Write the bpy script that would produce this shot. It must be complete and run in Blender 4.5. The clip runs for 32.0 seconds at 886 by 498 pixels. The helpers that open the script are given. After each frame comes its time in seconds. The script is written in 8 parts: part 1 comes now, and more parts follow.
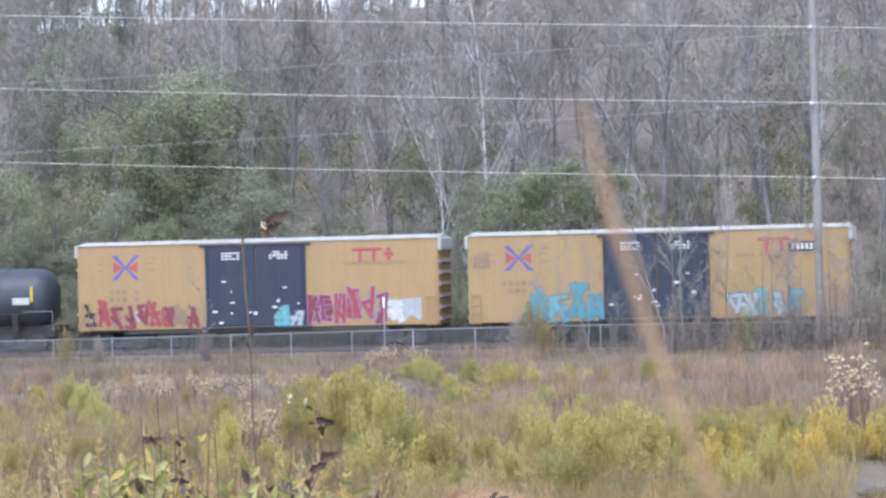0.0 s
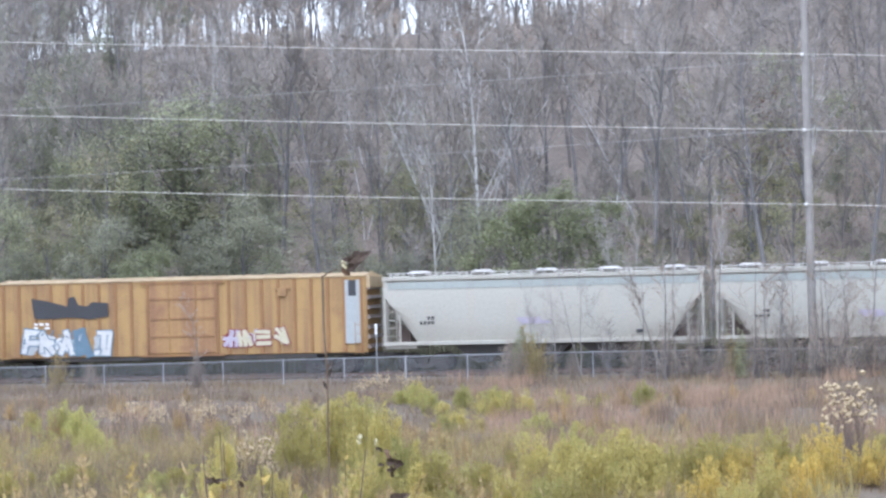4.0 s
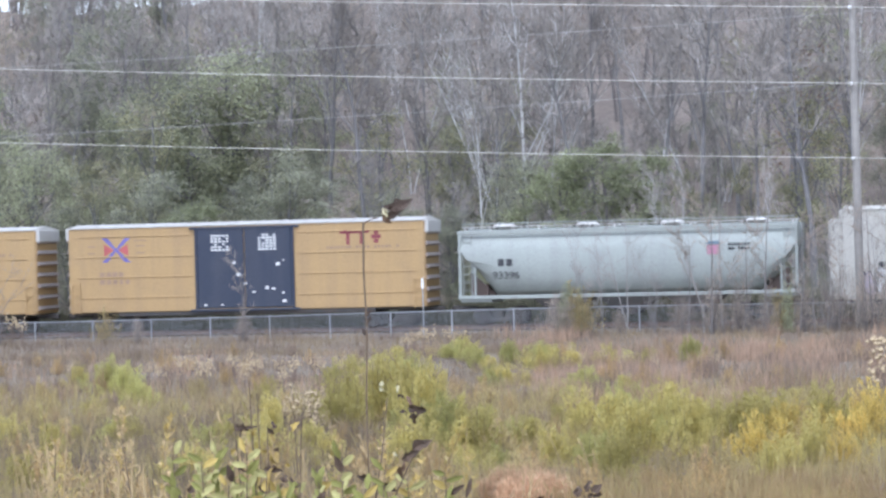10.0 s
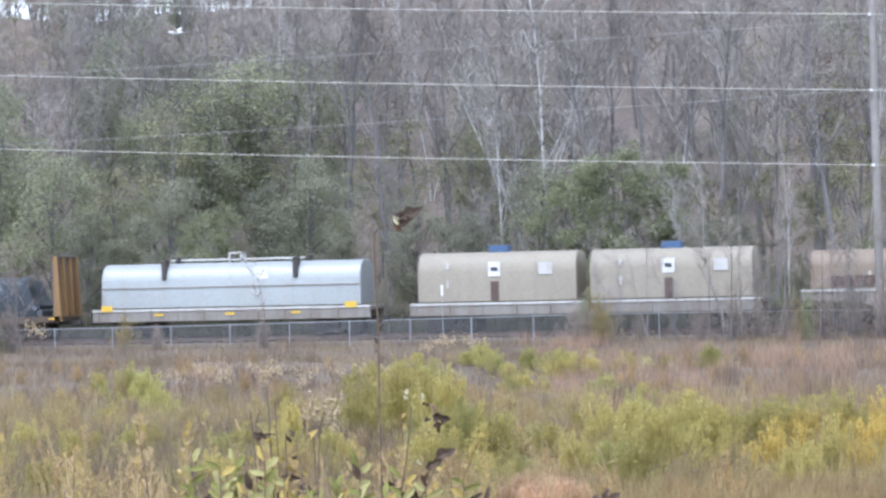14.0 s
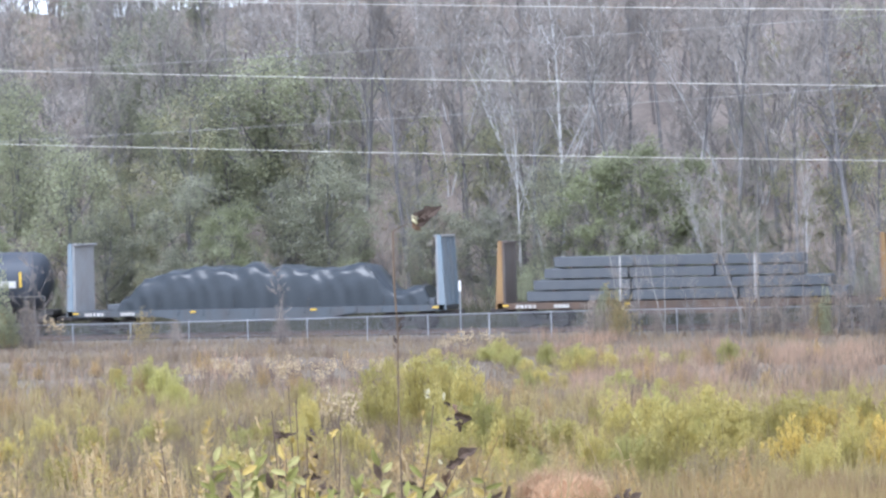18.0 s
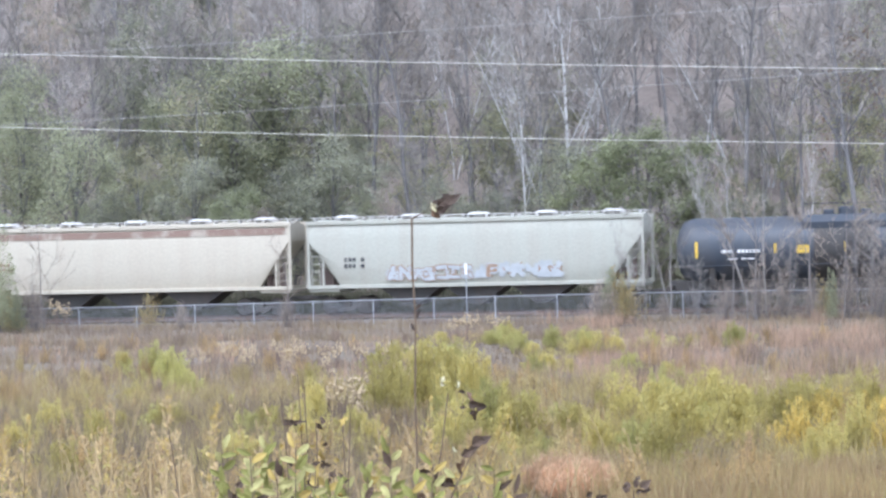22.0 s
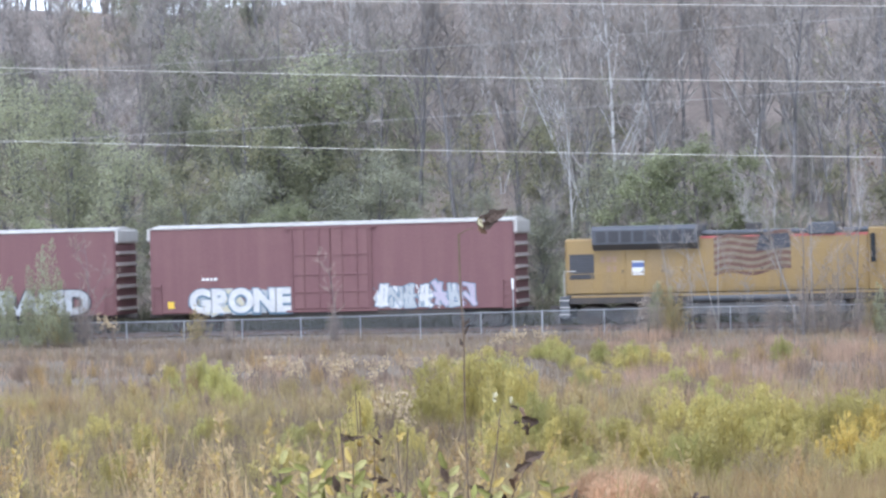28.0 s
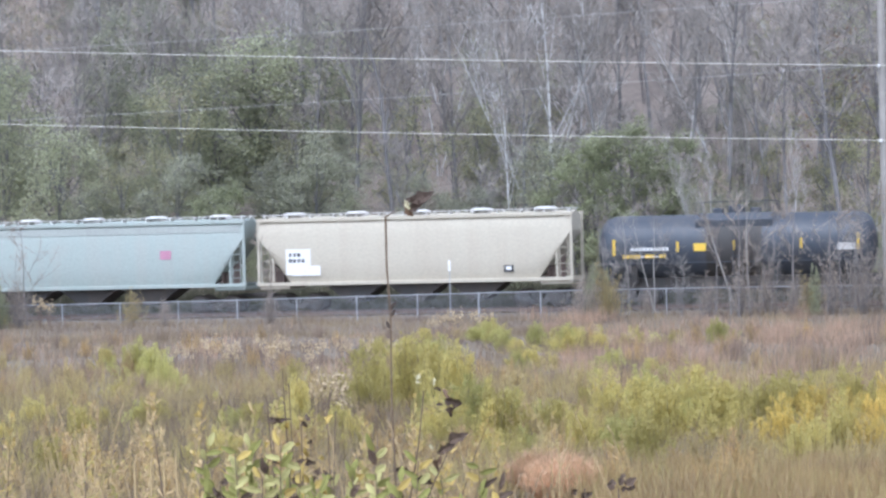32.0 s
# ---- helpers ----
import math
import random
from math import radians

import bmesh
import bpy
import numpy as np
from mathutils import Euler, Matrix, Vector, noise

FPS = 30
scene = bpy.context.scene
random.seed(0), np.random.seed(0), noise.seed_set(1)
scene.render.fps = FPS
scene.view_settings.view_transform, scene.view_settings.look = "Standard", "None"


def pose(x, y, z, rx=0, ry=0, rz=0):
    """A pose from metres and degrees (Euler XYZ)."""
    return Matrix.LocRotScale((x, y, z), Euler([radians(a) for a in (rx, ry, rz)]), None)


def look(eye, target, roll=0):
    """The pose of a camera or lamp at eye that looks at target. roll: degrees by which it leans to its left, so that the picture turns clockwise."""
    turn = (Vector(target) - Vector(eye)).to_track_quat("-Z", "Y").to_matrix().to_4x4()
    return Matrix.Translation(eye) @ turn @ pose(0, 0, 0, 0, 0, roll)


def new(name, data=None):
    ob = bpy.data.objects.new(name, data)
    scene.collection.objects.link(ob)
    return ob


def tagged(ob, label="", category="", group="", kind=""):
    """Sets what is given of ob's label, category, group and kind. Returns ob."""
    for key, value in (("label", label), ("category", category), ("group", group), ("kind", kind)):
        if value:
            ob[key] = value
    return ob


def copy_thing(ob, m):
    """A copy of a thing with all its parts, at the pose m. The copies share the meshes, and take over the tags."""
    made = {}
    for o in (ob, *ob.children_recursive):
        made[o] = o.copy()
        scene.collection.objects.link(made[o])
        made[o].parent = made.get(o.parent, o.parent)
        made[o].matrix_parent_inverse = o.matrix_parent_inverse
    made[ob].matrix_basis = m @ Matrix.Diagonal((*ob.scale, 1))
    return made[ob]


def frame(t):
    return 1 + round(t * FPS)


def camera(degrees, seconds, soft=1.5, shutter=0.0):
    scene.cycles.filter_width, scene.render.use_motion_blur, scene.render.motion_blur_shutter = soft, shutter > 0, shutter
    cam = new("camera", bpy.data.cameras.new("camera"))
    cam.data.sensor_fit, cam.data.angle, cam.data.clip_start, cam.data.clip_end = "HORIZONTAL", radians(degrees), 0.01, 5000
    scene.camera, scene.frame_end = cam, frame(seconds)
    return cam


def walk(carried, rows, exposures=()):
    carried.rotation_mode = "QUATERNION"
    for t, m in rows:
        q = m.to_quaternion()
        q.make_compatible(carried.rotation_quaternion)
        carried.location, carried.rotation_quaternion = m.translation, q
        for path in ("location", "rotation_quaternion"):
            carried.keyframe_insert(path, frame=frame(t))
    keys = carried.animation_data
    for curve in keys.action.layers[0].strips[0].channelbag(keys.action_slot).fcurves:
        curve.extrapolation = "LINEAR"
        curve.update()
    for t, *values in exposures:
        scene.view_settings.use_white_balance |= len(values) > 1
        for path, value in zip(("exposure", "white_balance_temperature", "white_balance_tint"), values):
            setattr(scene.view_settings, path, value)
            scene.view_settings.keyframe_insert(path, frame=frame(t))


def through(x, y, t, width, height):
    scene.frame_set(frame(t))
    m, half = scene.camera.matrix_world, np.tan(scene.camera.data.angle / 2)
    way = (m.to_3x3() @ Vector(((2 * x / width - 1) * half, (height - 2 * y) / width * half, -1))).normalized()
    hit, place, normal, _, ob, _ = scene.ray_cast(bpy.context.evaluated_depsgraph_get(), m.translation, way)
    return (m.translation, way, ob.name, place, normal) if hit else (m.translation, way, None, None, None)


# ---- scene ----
import itertools

# ---------------------------------------------------------------- camera
cam = camera(17.5, 32.0, soft=2.6, shutter=0.12)
cam.data.dof.use_dof, cam.data.dof.focus_distance, cam.data.dof.aperture_fstop = True, 100.0, 60.0


def shot(x, z, turn, tilt, lean):
    """A pose of the hand-held camera on the bank: turned left, tilted up, leaning right, in degrees."""
    return pose(x, 0, z, 90 + tilt, 0, turn) @ pose(0, 0, 0, 0, 0, -lean)


walk(cam, [
    (0, shot(0.150, 4.580, 12.001, 0.087, 1.445)),
    (0.5, shot(0.135, 4.585, 11.938, 0.155, 1.450)),
    (1, shot(0.120, 4.585, 11.818, 0.272, 1.450)),
    (1.5, shot(0.100, 4.590, 11.864, 0.387, 1.441)),
    (2, shot(0.065, 4.600, 11.906, 0.484, 1.427)),
    (2.5, shot(0.025, 4.610, 11.850, 0.508, 1.420)),
    (4.5, shot(-0.050, 4.620, 11.757, 0.621, 1.417)),
    (5, shot(-0.035, 4.622, 11.860, 0.621, 1.432)),
    (5.5, shot(-0.020, 4.623, 11.826, 0.534, 1.422)),
    (6, shot(-0.013, 4.623, 12.030, 0.214, 1.432)),
    (6.5, shot(-0.013, 4.618, 12.401, -0.108, 1.456)),
    (7, shot(-0.013, 4.613, 12.457, -0.142, 1.501)),
    (7.5, shot(-0.010, 4.610, 12.616, -0.096, 1.495)),
    (8, shot(-0.006, 4.606, 12.692, -0.087, 1.503)),
    (8.5, shot(-0.003, 4.603, 12.821, -0.105, 1.476)),
    (9, shot(0.000, 4.600, 12.879, -0.189, 1.482)),
    (9.5, shot(0.001, 4.600, 12.813, -0.286, 1.488)),
    (10, shot(0.003, 4.600, 12.722, -0.278, 1.480)),
    (10.5, shot(0.004, 4.600, 12.722, -0.277, 1.474)),
    (11, shot(0.005, 4.600, 12.868, -0.329, 1.430)),
    (11.5, shot(0.006, 4.600, 12.809, -0.394, 1.435)),
    (12, shot(0.007, 4.600, 12.770, -0.413, 1.441)),
    (12.5, shot(0.009, 4.600, 12.916, -0.388, 1.463)),
    (13, shot(0.010, 4.600, 13.000, -0.304, 1.450)),
    (13.5, shot(0.009, 4.601, 13.106, -0.235, 1.443)),
    (14, shot(0.007, 4.603, 13.109, -0.132, 1.453)),
    (14.5, shot(0.006, 4.604, 13.057, -0.048, 1.449)),
    (16.5, shot(0.001, 4.609, 13.251, -0.046, 1.460)),
    (17, shot(0.000, 4.610, 13.236, -0.026, 1.418)),
    (17.5, shot(-0.001, 4.611, 13.392, -0.117, 1.419)),
    (18, shot(-0.002, 4.613, 13.462, -0.214, 1.426)),
    (18.5, shot(-0.003, 4.614, 13.496, -0.234, 1.448)),
    (19, shot(-0.004, 4.616, 13.450, -0.253, 1.457)),
    (19.5, shot(-0.005, 4.617, 13.516, -0.281, 1.448)),
    (20, shot(-0.006, 4.619, 13.668, -0.420, 1.464)),
    (20.5, shot(-0.008, 4.620, 13.672, -0.447, 1.452)),
    (21, shot(-0.009, 4.622, 13.510, -0.405, 1.429)),
    (21.5, shot(-0.010, 4.623, 13.496, -0.390, 1.433)),
    (22, shot(-0.011, 4.625, 13.586, -0.549, 1.439)),
    (22.5, shot(-0.012, 4.627, 13.526, -0.672, 1.445)),
    (23, shot(-0.013, 4.628, 13.485, -0.622, 1.435)),
    (23.5, shot(-0.016, 4.628, 13.575, -0.611, 1.431)),
    (24, shot(-0.018, 4.628, 13.650, -0.690, 1.453)),
    (24.5, shot(-0.021, 4.628, 13.765, -0.746, 1.459)),
    (25, shot(-0.024, 4.628, 13.818, -0.476, 1.478)),
    (25.5, shot(-0.027, 4.628, 13.852, -0.229, 1.474)),
    (27.5, shot(-0.037, 4.628, 14.399, -0.185, 1.457)),
    (28, shot(-0.040, 4.628, 14.502, -0.239, 1.457)),
    (28.5, shot(-0.037, 4.628, 14.492, -0.357, 1.450)),
    (29, shot(-0.034, 4.628, 14.392, -0.429, 1.450)),
    (29.5, shot(-0.031, 4.628, 14.206, -0.387, 1.460)),
    (30, shot(-0.028, 4.628, 14.066, -0.472, 1.456)),
    (30.5, shot(-0.024, 4.628, 13.954, -0.558, 1.449)),
    (31, shot(-0.021, 4.628, 13.637, -0.709, 1.454)),
    (31.5, shot(-0.018, 4.628, 13.350, -0.748, 1.455)),
    (32, shot(-0.015, 4.628, 13.258, -0.628, 1.455)),
], exposures=[(0, 1.15, 5420, 13.2), (14, 1.17, 5420, 13.2), (16.5, 1.38, 5420, 13.2), (21.5, 1.4, 5420, 13.2), (23.5, 1.15, 5420, 13.2), (26, 1.2, 5420, 13.2), (32, 1.22, 5420, 13.2)])

# ---------------------------------------------------------------- overcast daylight
SUN_ELEVATION, SUN_ROTATION = radians(60), radians(187)
world = bpy.data.worlds.new("overcast_sky")
scene.world = world
world.use_nodes = True
wn, wl = world.node_tree.nodes, world.node_tree.links
sky = wn.new("ShaderNodeTexSky")
sky.sky_type, sky.sun_disc = "NISHITA", False
sky.sun_elevation, sky.sun_rotation = SUN_ELEVATION, SUN_ROTATION
sky.air_density, sky.dust_density = 1.0, 1.0
pale = wn.new("ShaderNodeHueSaturation")
pale.inputs["Saturation"].default_value = 0.22
wl.new(sky.outputs[0], pale.inputs["Color"])
wl.new(pale.outputs[0], wn["Background"].inputs["Color"])
wn["Background"].inputs["Strength"].default_value = 0.15
sun = new("sun", bpy.data.lights.new("sun", "SUN"))
sun.data.energy, sun.data.angle, sun.data.color = 1.0, radians(25), (1.0, 0.96, 0.9)
sun.matrix_world = look((-50, -20, 140), (-40, 60, 0))

# ---------------------------------------------------------------- mesh helpers
class Geo:
    """Vertices and faces of one mesh, collected piece by piece."""

    def __init__(self):
        self.v, self.f, self.m, self.slot = [], [], [], 0

    def add(self, verts, faces):
        n = len(self.v)
        self.v.extend(verts)
        self.f.extend(tuple(i + n for i in face) for face in faces)
        self.m.extend([self.slot] * len(faces))
        return self

    def box(self, x0, x1, y0, y1, z0, z1, c=0.0):
        """A box, with chamfered edges where c is given."""
        if c <= 0:
            v = [(x, y, z) for x in (x0, x1) for y in (y0, y1) for z in (z0, z1)]
            return self.add(v, [(0, 1, 3, 2), (4, 6, 7, 5), (0, 4, 5, 1), (2, 3, 7, 6), (0, 2, 6, 4), (1, 5, 7, 3)])
        c = min(c, (x1 - x0) / 2.1, (y1 - y0) / 2.1, (z1 - z0) / 2.1)
        v, at = [], {}
        for i, x in enumerate((x0, x1)):
            for j, y in enumerate((y0, y1)):
                for k, z in enumerate((z0, z1)):
                    s = [1 - 2 * i, 1 - 2 * j, 1 - 2 * k]
                    for a in range(3):
                        p = [x + s[0] * c, y + s[1] * c, z + s[2] * c]
                        p[a] = (x, y, z)[a]
                        at[i, j, k, a] = len(v)
                        v.append(tuple(p))
        f = []
        for a in range(3):
            b, d = (a + 1) % 3, (a + 2) % 3
            for side in (0, 1):
                loop = []
                for u, w in ((0, 0), (1, 0), (1, 1), (0, 1)):
                    key = [0, 0, 0]
                    key[a], key[b], key[d] = side, u, w
                    loop.append(at[(*key, a)])
                f.append(tuple(loop if side else loop[::-1]))
            for u, w in itertools.product((0, 1), repeat=2):
                k0, k1 = [0, 0, 0], [0, 0, 0]
                k0[b] = k1[b] = u
                k0[d] = k1[d] = w
                k0[a], k1[a] = 0, 1
                loop = [at[(*k0, b)], at[(*k1, b)], at[(*k1, d)], at[(*k0, d)]]
                f.append(tuple(loop if u != w else loop[::-1]))
        for i, j, k in itertools.product((0, 1), repeat=3):
            loop = [at[i, j, k, 0], at[i, j, k, 1], at[i, j, k, 2]]
            f.append(tuple(loop if (i + j + k) % 2 else loop[::-1]))
        return self.add(v, f)

    def tube(self, points, radii, n=6, caps=True):
        """A tube through points, with a radius at each."""
        ring = []
        pts = [Vector(p) for p in points]
        base = len(self.v)
        verts, faces = [], []
        for i, p in enumerate(pts):
            d = (pts[min(i + 1, len(pts) - 1)] - pts[max(i - 1, 0)])
            d = d.normalized() if d.length > 1e-9 else Vector((0, 0, 1))
            side = d.cross(Vector((0, 1, 0)) if abs(d.y) < 0.9 else Vector((1, 0, 0))).normalized()
            up = d.cross(side)
            for k in range(n):
                a = 2 * math.pi * k / n
                verts.append(tuple(p + (side * math.cos(a) + up * math.sin(a)) * radii[i]))
        for i in range(len(pts) - 1):
            for k in range(n):
                q = (k + 1) % n
                faces.append((i * n + k, i * n + q, (i + 1) * n + q, (i + 1) * n + k))
        if caps:
            faces.append(tuple(range(n))[::-1])
            faces.append(tuple((len(pts) - 1) * n + k for k in range(n)))
        return self.add(verts, faces)

    def prism(self, poly, axis, a0, a1):
        """A polygon, drawn out along an axis; the polygon is given in the other two axes, in order."""
        def at(u, w, a):
            return {"x": (a, u, w), "y": (u, a, w), "z": (u, w, a)}[axis]
        n = len(poly)
        v = [at(u, w, a0) for u, w in poly] + [at(u, w, a1) for u, w in poly]
        f = [tuple(range(n)), tuple(range(2 * n - 1, n - 1, -1))]
        f += [(i, n + i, n + (i + 1) % n, (i + 1) % n) for i in range(n)]
        return self.add(v, f)

    def lathe(self, profile, y, z, n=28, sy=1.0, sz=1.0):
        """A body turned round an axis along x: profile rows are x and radius."""
        v, f = [], []
        for x, r in profile:
            v += [(x, y + sy * r * math.sin(2 * math.pi * k / n), z + sz * r * math.cos(2 * math.pi * k / n)) for k in range(n)]
        for i in range(len(profile) - 1):
            f += [(i * n + k, i * n + (k + 1) % n, (i + 1) * n + (k + 1) % n, (i + 1) * n + k) for k in range(n)]
        f += [tuple(range(n)), tuple(range(len(profile) * n - 1, (len(profile) - 1) * n - 1, -1))]
        return self.add(v, f)

    def mesh(self, name, smooth=False):
        me = bpy.data.meshes.new(name)
        me.from_pydata(self.v, [], self.f)
        me.update()
        bm = bmesh.new()
        bm.from_mesh(me)
        if len(self.f) < 4000:
            bmesh.ops.recalc_face_normals(bm, faces=bm.faces)
        bm.to_mesh(me)
        bm.free()
        if smooth:
            me.shade_smooth()
            me.set_sharp_from_angle(angle=radians(40))
        if any(self.m):
            me.polygons.foreach_set("material_index", self.m)
        return me


def part(name, geo, material, parent=None, label="", smooth=False):
    """Links a mesh as one part of a thing; material may be a list of slots."""
    me = geo.mesh(name, smooth) if isinstance(geo, Geo) else geo
    for m in (material if isinstance(material, (list, tuple)) else [material]):
        if len(me.materials) < (len(material) if isinstance(material, (list, tuple)) else 1):
            me.materials.append(m)
    ob = new(name, me)
    if parent is not None:
        ob.parent = parent
    if label:
        tagged(ob, label)
    return ob


def thing(name, label, category, group="", at=None):
    ob = new(name)
    ob.empty_display_size = 0.3
    if at is not None:
        ob.matrix_basis = at
    return tagged(ob, label, category, group)


# ---------------------------------------------------------------- materials
def surface(name, rough=0.7, metal=0.0):
    m = bpy.data.materials.new(name)
    m.use_nodes = True
    b = m.node_tree.nodes["Principled BSDF"]
    b.inputs["Roughness"].default_value, b.inputs["Metallic"].default_value = rough, metal
    return m, m.node_tree.nodes, m.node_tree.links, b


def noise_node(n, l, co, scale, detail=4.0, stretch=None, rough=0.55):
    t = n.new("ShaderNodeTexNoise")
    t.inputs["Scale"].default_value, t.inputs["Detail"].default_value, t.inputs["Roughness"].default_value = scale, detail, rough
    if stretch:
        mp = n.new("ShaderNodeMapping")
        mp.inputs["Scale"].default_value = stretch
        l.new(co, mp.inputs["Vector"])
        co = mp.outputs[0]
    l.new(co, t.inputs["Vector"])
    return t.outputs["Fac"]


def ramp(n, l, fac, lo, hi):
    r = n.new("ShaderNodeMapRange")
    r.inputs["From Min"].default_value, r.inputs["From Max"].default_value = lo, hi
    l.new(fac, r.inputs["Value"])
    return r.outputs[0]


def blend(n, l, fac, a, b, mode="MIX"):
    x = n.new("ShaderNodeMix")
    x.data_type, x.blend_type = "RGBA", mode
    for sock, val in ((x.inputs[0], fac), (x.inputs[6], a), (x.inputs[7], b)):
        if isinstance(val, (int, float)):
            sock.default_value = val
        elif isinstance(val, tuple):
            sock.default_value = (*val, 1)
        else:
            l.new(val, sock)
    return x.outputs[2]


def relief(n, l, b, height, strength=0.3, distance=0.02):
    k = n.new("ShaderNodeBump")
    k.inputs["Strength"].default_value, k.inputs["Distance"].default_value = strength, distance
    l.new(height, k.inputs["Height"])
    l.new(k.outputs[0], b.inputs["Normal"])


def times(n, l, a, k):
    x = n.new("ShaderNodeMath")
    x.operation = "MULTIPLY"
    l.new(a, x.inputs[0])
    if isinstance(k, (int, float)):
        x.inputs[1].default_value = k
    else:
        l.new(k, x.inputs[1])
    return x.outputs[0]


def paint(name, rgb, wear=(0.16, 0.09, 0.06), worn=0.5, streak=0.5, rough=0.6, metal=0.0):
    """Weathered paint on steel: downward streaks, blotches of grime and rust, fine grain."""
    m, n, l, b = surface(name, rough, metal)
    co = n.new("ShaderNodeTexCoord").outputs["Object"]
    run = ramp(n, l, noise_node(n, l, co, 1.0, 5, (1.7, 1.7, 0.12)), 0.45, 0.62)
    blot = ramp(n, l, noise_node(n, l, co, 0.55, 6, None, 0.65), 0.5, 0.68)
    fine = noise_node(n, l, co, 9.0, 5)
    c = blend(n, l, times(n, l, run, streak), rgb, tuple(0.25 * v + 0.75 * w for v, w in zip(rgb, wear)))
    c = blend(n, l, times(n, l, blot, worn), c, wear)
    c = blend(n, l, 0.25, c, blend(n, l, ramp(n, l, fine, 0.3, 0.7), tuple(0.6 * v for v in rgb), tuple(min(1, 1.25 * v) for v in rgb)))
    l.new(c, b.inputs["Base Color"])
    relief(n, l, b, noise_node(n, l, co, 2.0, 4), 0.12, 0.03)
    return m


def rusted(name, rgb, rust, rough=0.75):
    """Pale paint of which large ragged patches have rusted through, with runs below them."""
    m, n, l, b = surface(name, rough)
    co = n.new("ShaderNodeTexCoord").outputs["Object"]
    patch = ramp(n, l, noise_node(n, l, co, 0.6, 6, (1.0, 1.0, 0.8), 0.7), 0.42, 0.5)
    run = ramp(n, l, noise_node(n, l, co, 1.0, 5, (2.4, 2.4, 0.2)), 0.42, 0.6)
    c = blend(n, l, times(n, l, run, 0.6), rgb, tuple(0.5 * v + 0.5 * w for v, w in zip(rgb, rust)))
    c = blend(n, l, times(n, l, patch, 0.9), c, rust)
    c = blend(n, l, 0.25, c, blend(n, l, noise_node(n, l, co, 9.0, 5), rust, tuple(1.3 * v for v in rgb)))
    l.new(c, b.inputs["Base Color"])
    relief(n, l, b, noise_node(n, l, co, 5.0, 4), 0.2, 0.03)
    return m


def plain(name, rgb, rough=0.7, metal=0.0, grain=6.0, depth=0.3, bump=0.1):
    """One colour, varied by grain at two scales."""
    m, n, l, b = surface(name, rough, metal)
    co = n.new("ShaderNodeTexCoord").outputs["Object"]
    fac = blend(n, l, 0.5, noise_node(n, l, co, grain, 5), noise_node(n, l, co, grain * 0.12, 3))
    c = blend(n, l, ramp(n, l, fac, 0.3, 0.7), tuple(v * (1 - depth) for v in rgb), tuple(min(1, v * (1 + depth)) for v in rgb))
    l.new(c, b.inputs["Base Color"])
    relief(n, l, b, noise_node(n, l, co, grain * 2, 4), bump)
    return m


def foliage(name, a, b2, c2=None, rough=0.75, through=0.25):
    """Leaves or blades that differ one from the next."""
    m, n, l, b = surface(name, rough)
    isl = n.new("ShaderNodeNewGeometry").outputs["Random Per Island"]
    col = blend(n, l, isl, a, b2)
    if c2:
        co = n.new("ShaderNodeTexCoord").outputs["Object"]
        col = blend(n, l, ramp(n, l, noise_node(n, l, co, 0.35, 4), 0.4, 0.62), col, c2)
    rnd = n.new("ShaderNodeObjectInfo").outputs["Random"]
    hsv = n.new("ShaderNodeHueSaturation")
    l.new(col, hsv.inputs["Color"])
    v = n.new("ShaderNodeMapRange")
    v.inputs["To Min"].default_value, v.inputs["To Max"].default_value = 0.78, 1.22
    l.new(rnd, v.inputs["Value"])
    l.new(v.outputs[0], hsv.inputs["Value"])
    l.new(hsv.outputs[0], b.inputs["Base Color"])
    b.inputs["Transmission Weight"].default_value = 0.0
    b.inputs["Specular IOR Level"].default_value = 0.2
    if through > 0:
        tr = n.new("ShaderNodeBsdfTranslucent")
        l.new(hsv.outputs[0], tr.inputs["Color"])
        mix = n.new("ShaderNodeMixShader")
        mix.inputs[0].default_value = through
        l.new(b.outputs[0], mix.inputs[1])
        l.new(tr.outputs[0], mix.inputs[2])
        l.new(mix.outputs[0], n["Material Output"].inputs["Surface"])
    return m


M_BARK = [plain("bark_grey", (0.225, 0.215, 0.21), 0.9, 0, 5, 0.3), plain("bark_brown", (0.195, 0.175, 0.165), 0.9, 0, 5, 0.3),
          plain("bark_pale", (0.52, 0.51, 0.49), 0.85, 0, 4, 0.2), plain("bark_dark", (0.185, 0.176, 0.172), 0.9, 0, 5, 0.3)]
M_TWIG = [foliage("twigs_grey", (0.312, 0.283, 0.256), (0.39, 0.354, 0.322), None, 0.9, 0.0),
          foliage("twigs_brown", (0.33, 0.276, 0.226), (0.412, 0.347, 0.286), None, 0.9, 0.0),
          foliage("twigs_dark", (0.26, 0.233, 0.208), (0.322, 0.289, 0.26), None, 0.9, 0.0)]
M_LEAF_OLIVE = foliage("leaves_olive", (0.36, 0.37, 0.245), (0.43, 0.438, 0.29), None, 0.75, 0.55)
M_LEAF_YELLOW = foliage("leaves_yellowing", (0.335, 0.325, 0.2), (0.4, 0.385, 0.235), None, 0.75, 0.4)
M_LEAF_DARK = foliage("leaves_dark", (0.315, 0.318, 0.235), (0.375, 0.378, 0.278), None, 0.75, 0.55)
M_LEAF_FRESH = foliage("leaves_fresh", (0.3, 0.318, 0.195), (0.36, 0.375, 0.23), None, 0.75, 0.5)
M_LEAF_RUST = foliage("leaves_rusty", (0.3, 0.215, 0.15), (0.37, 0.275, 0.19))

# ---------------------------------------------------------------- ground
TRACK_Y, SIDE_Y, FENCE_Y = 142.15, 140.6, 136.6


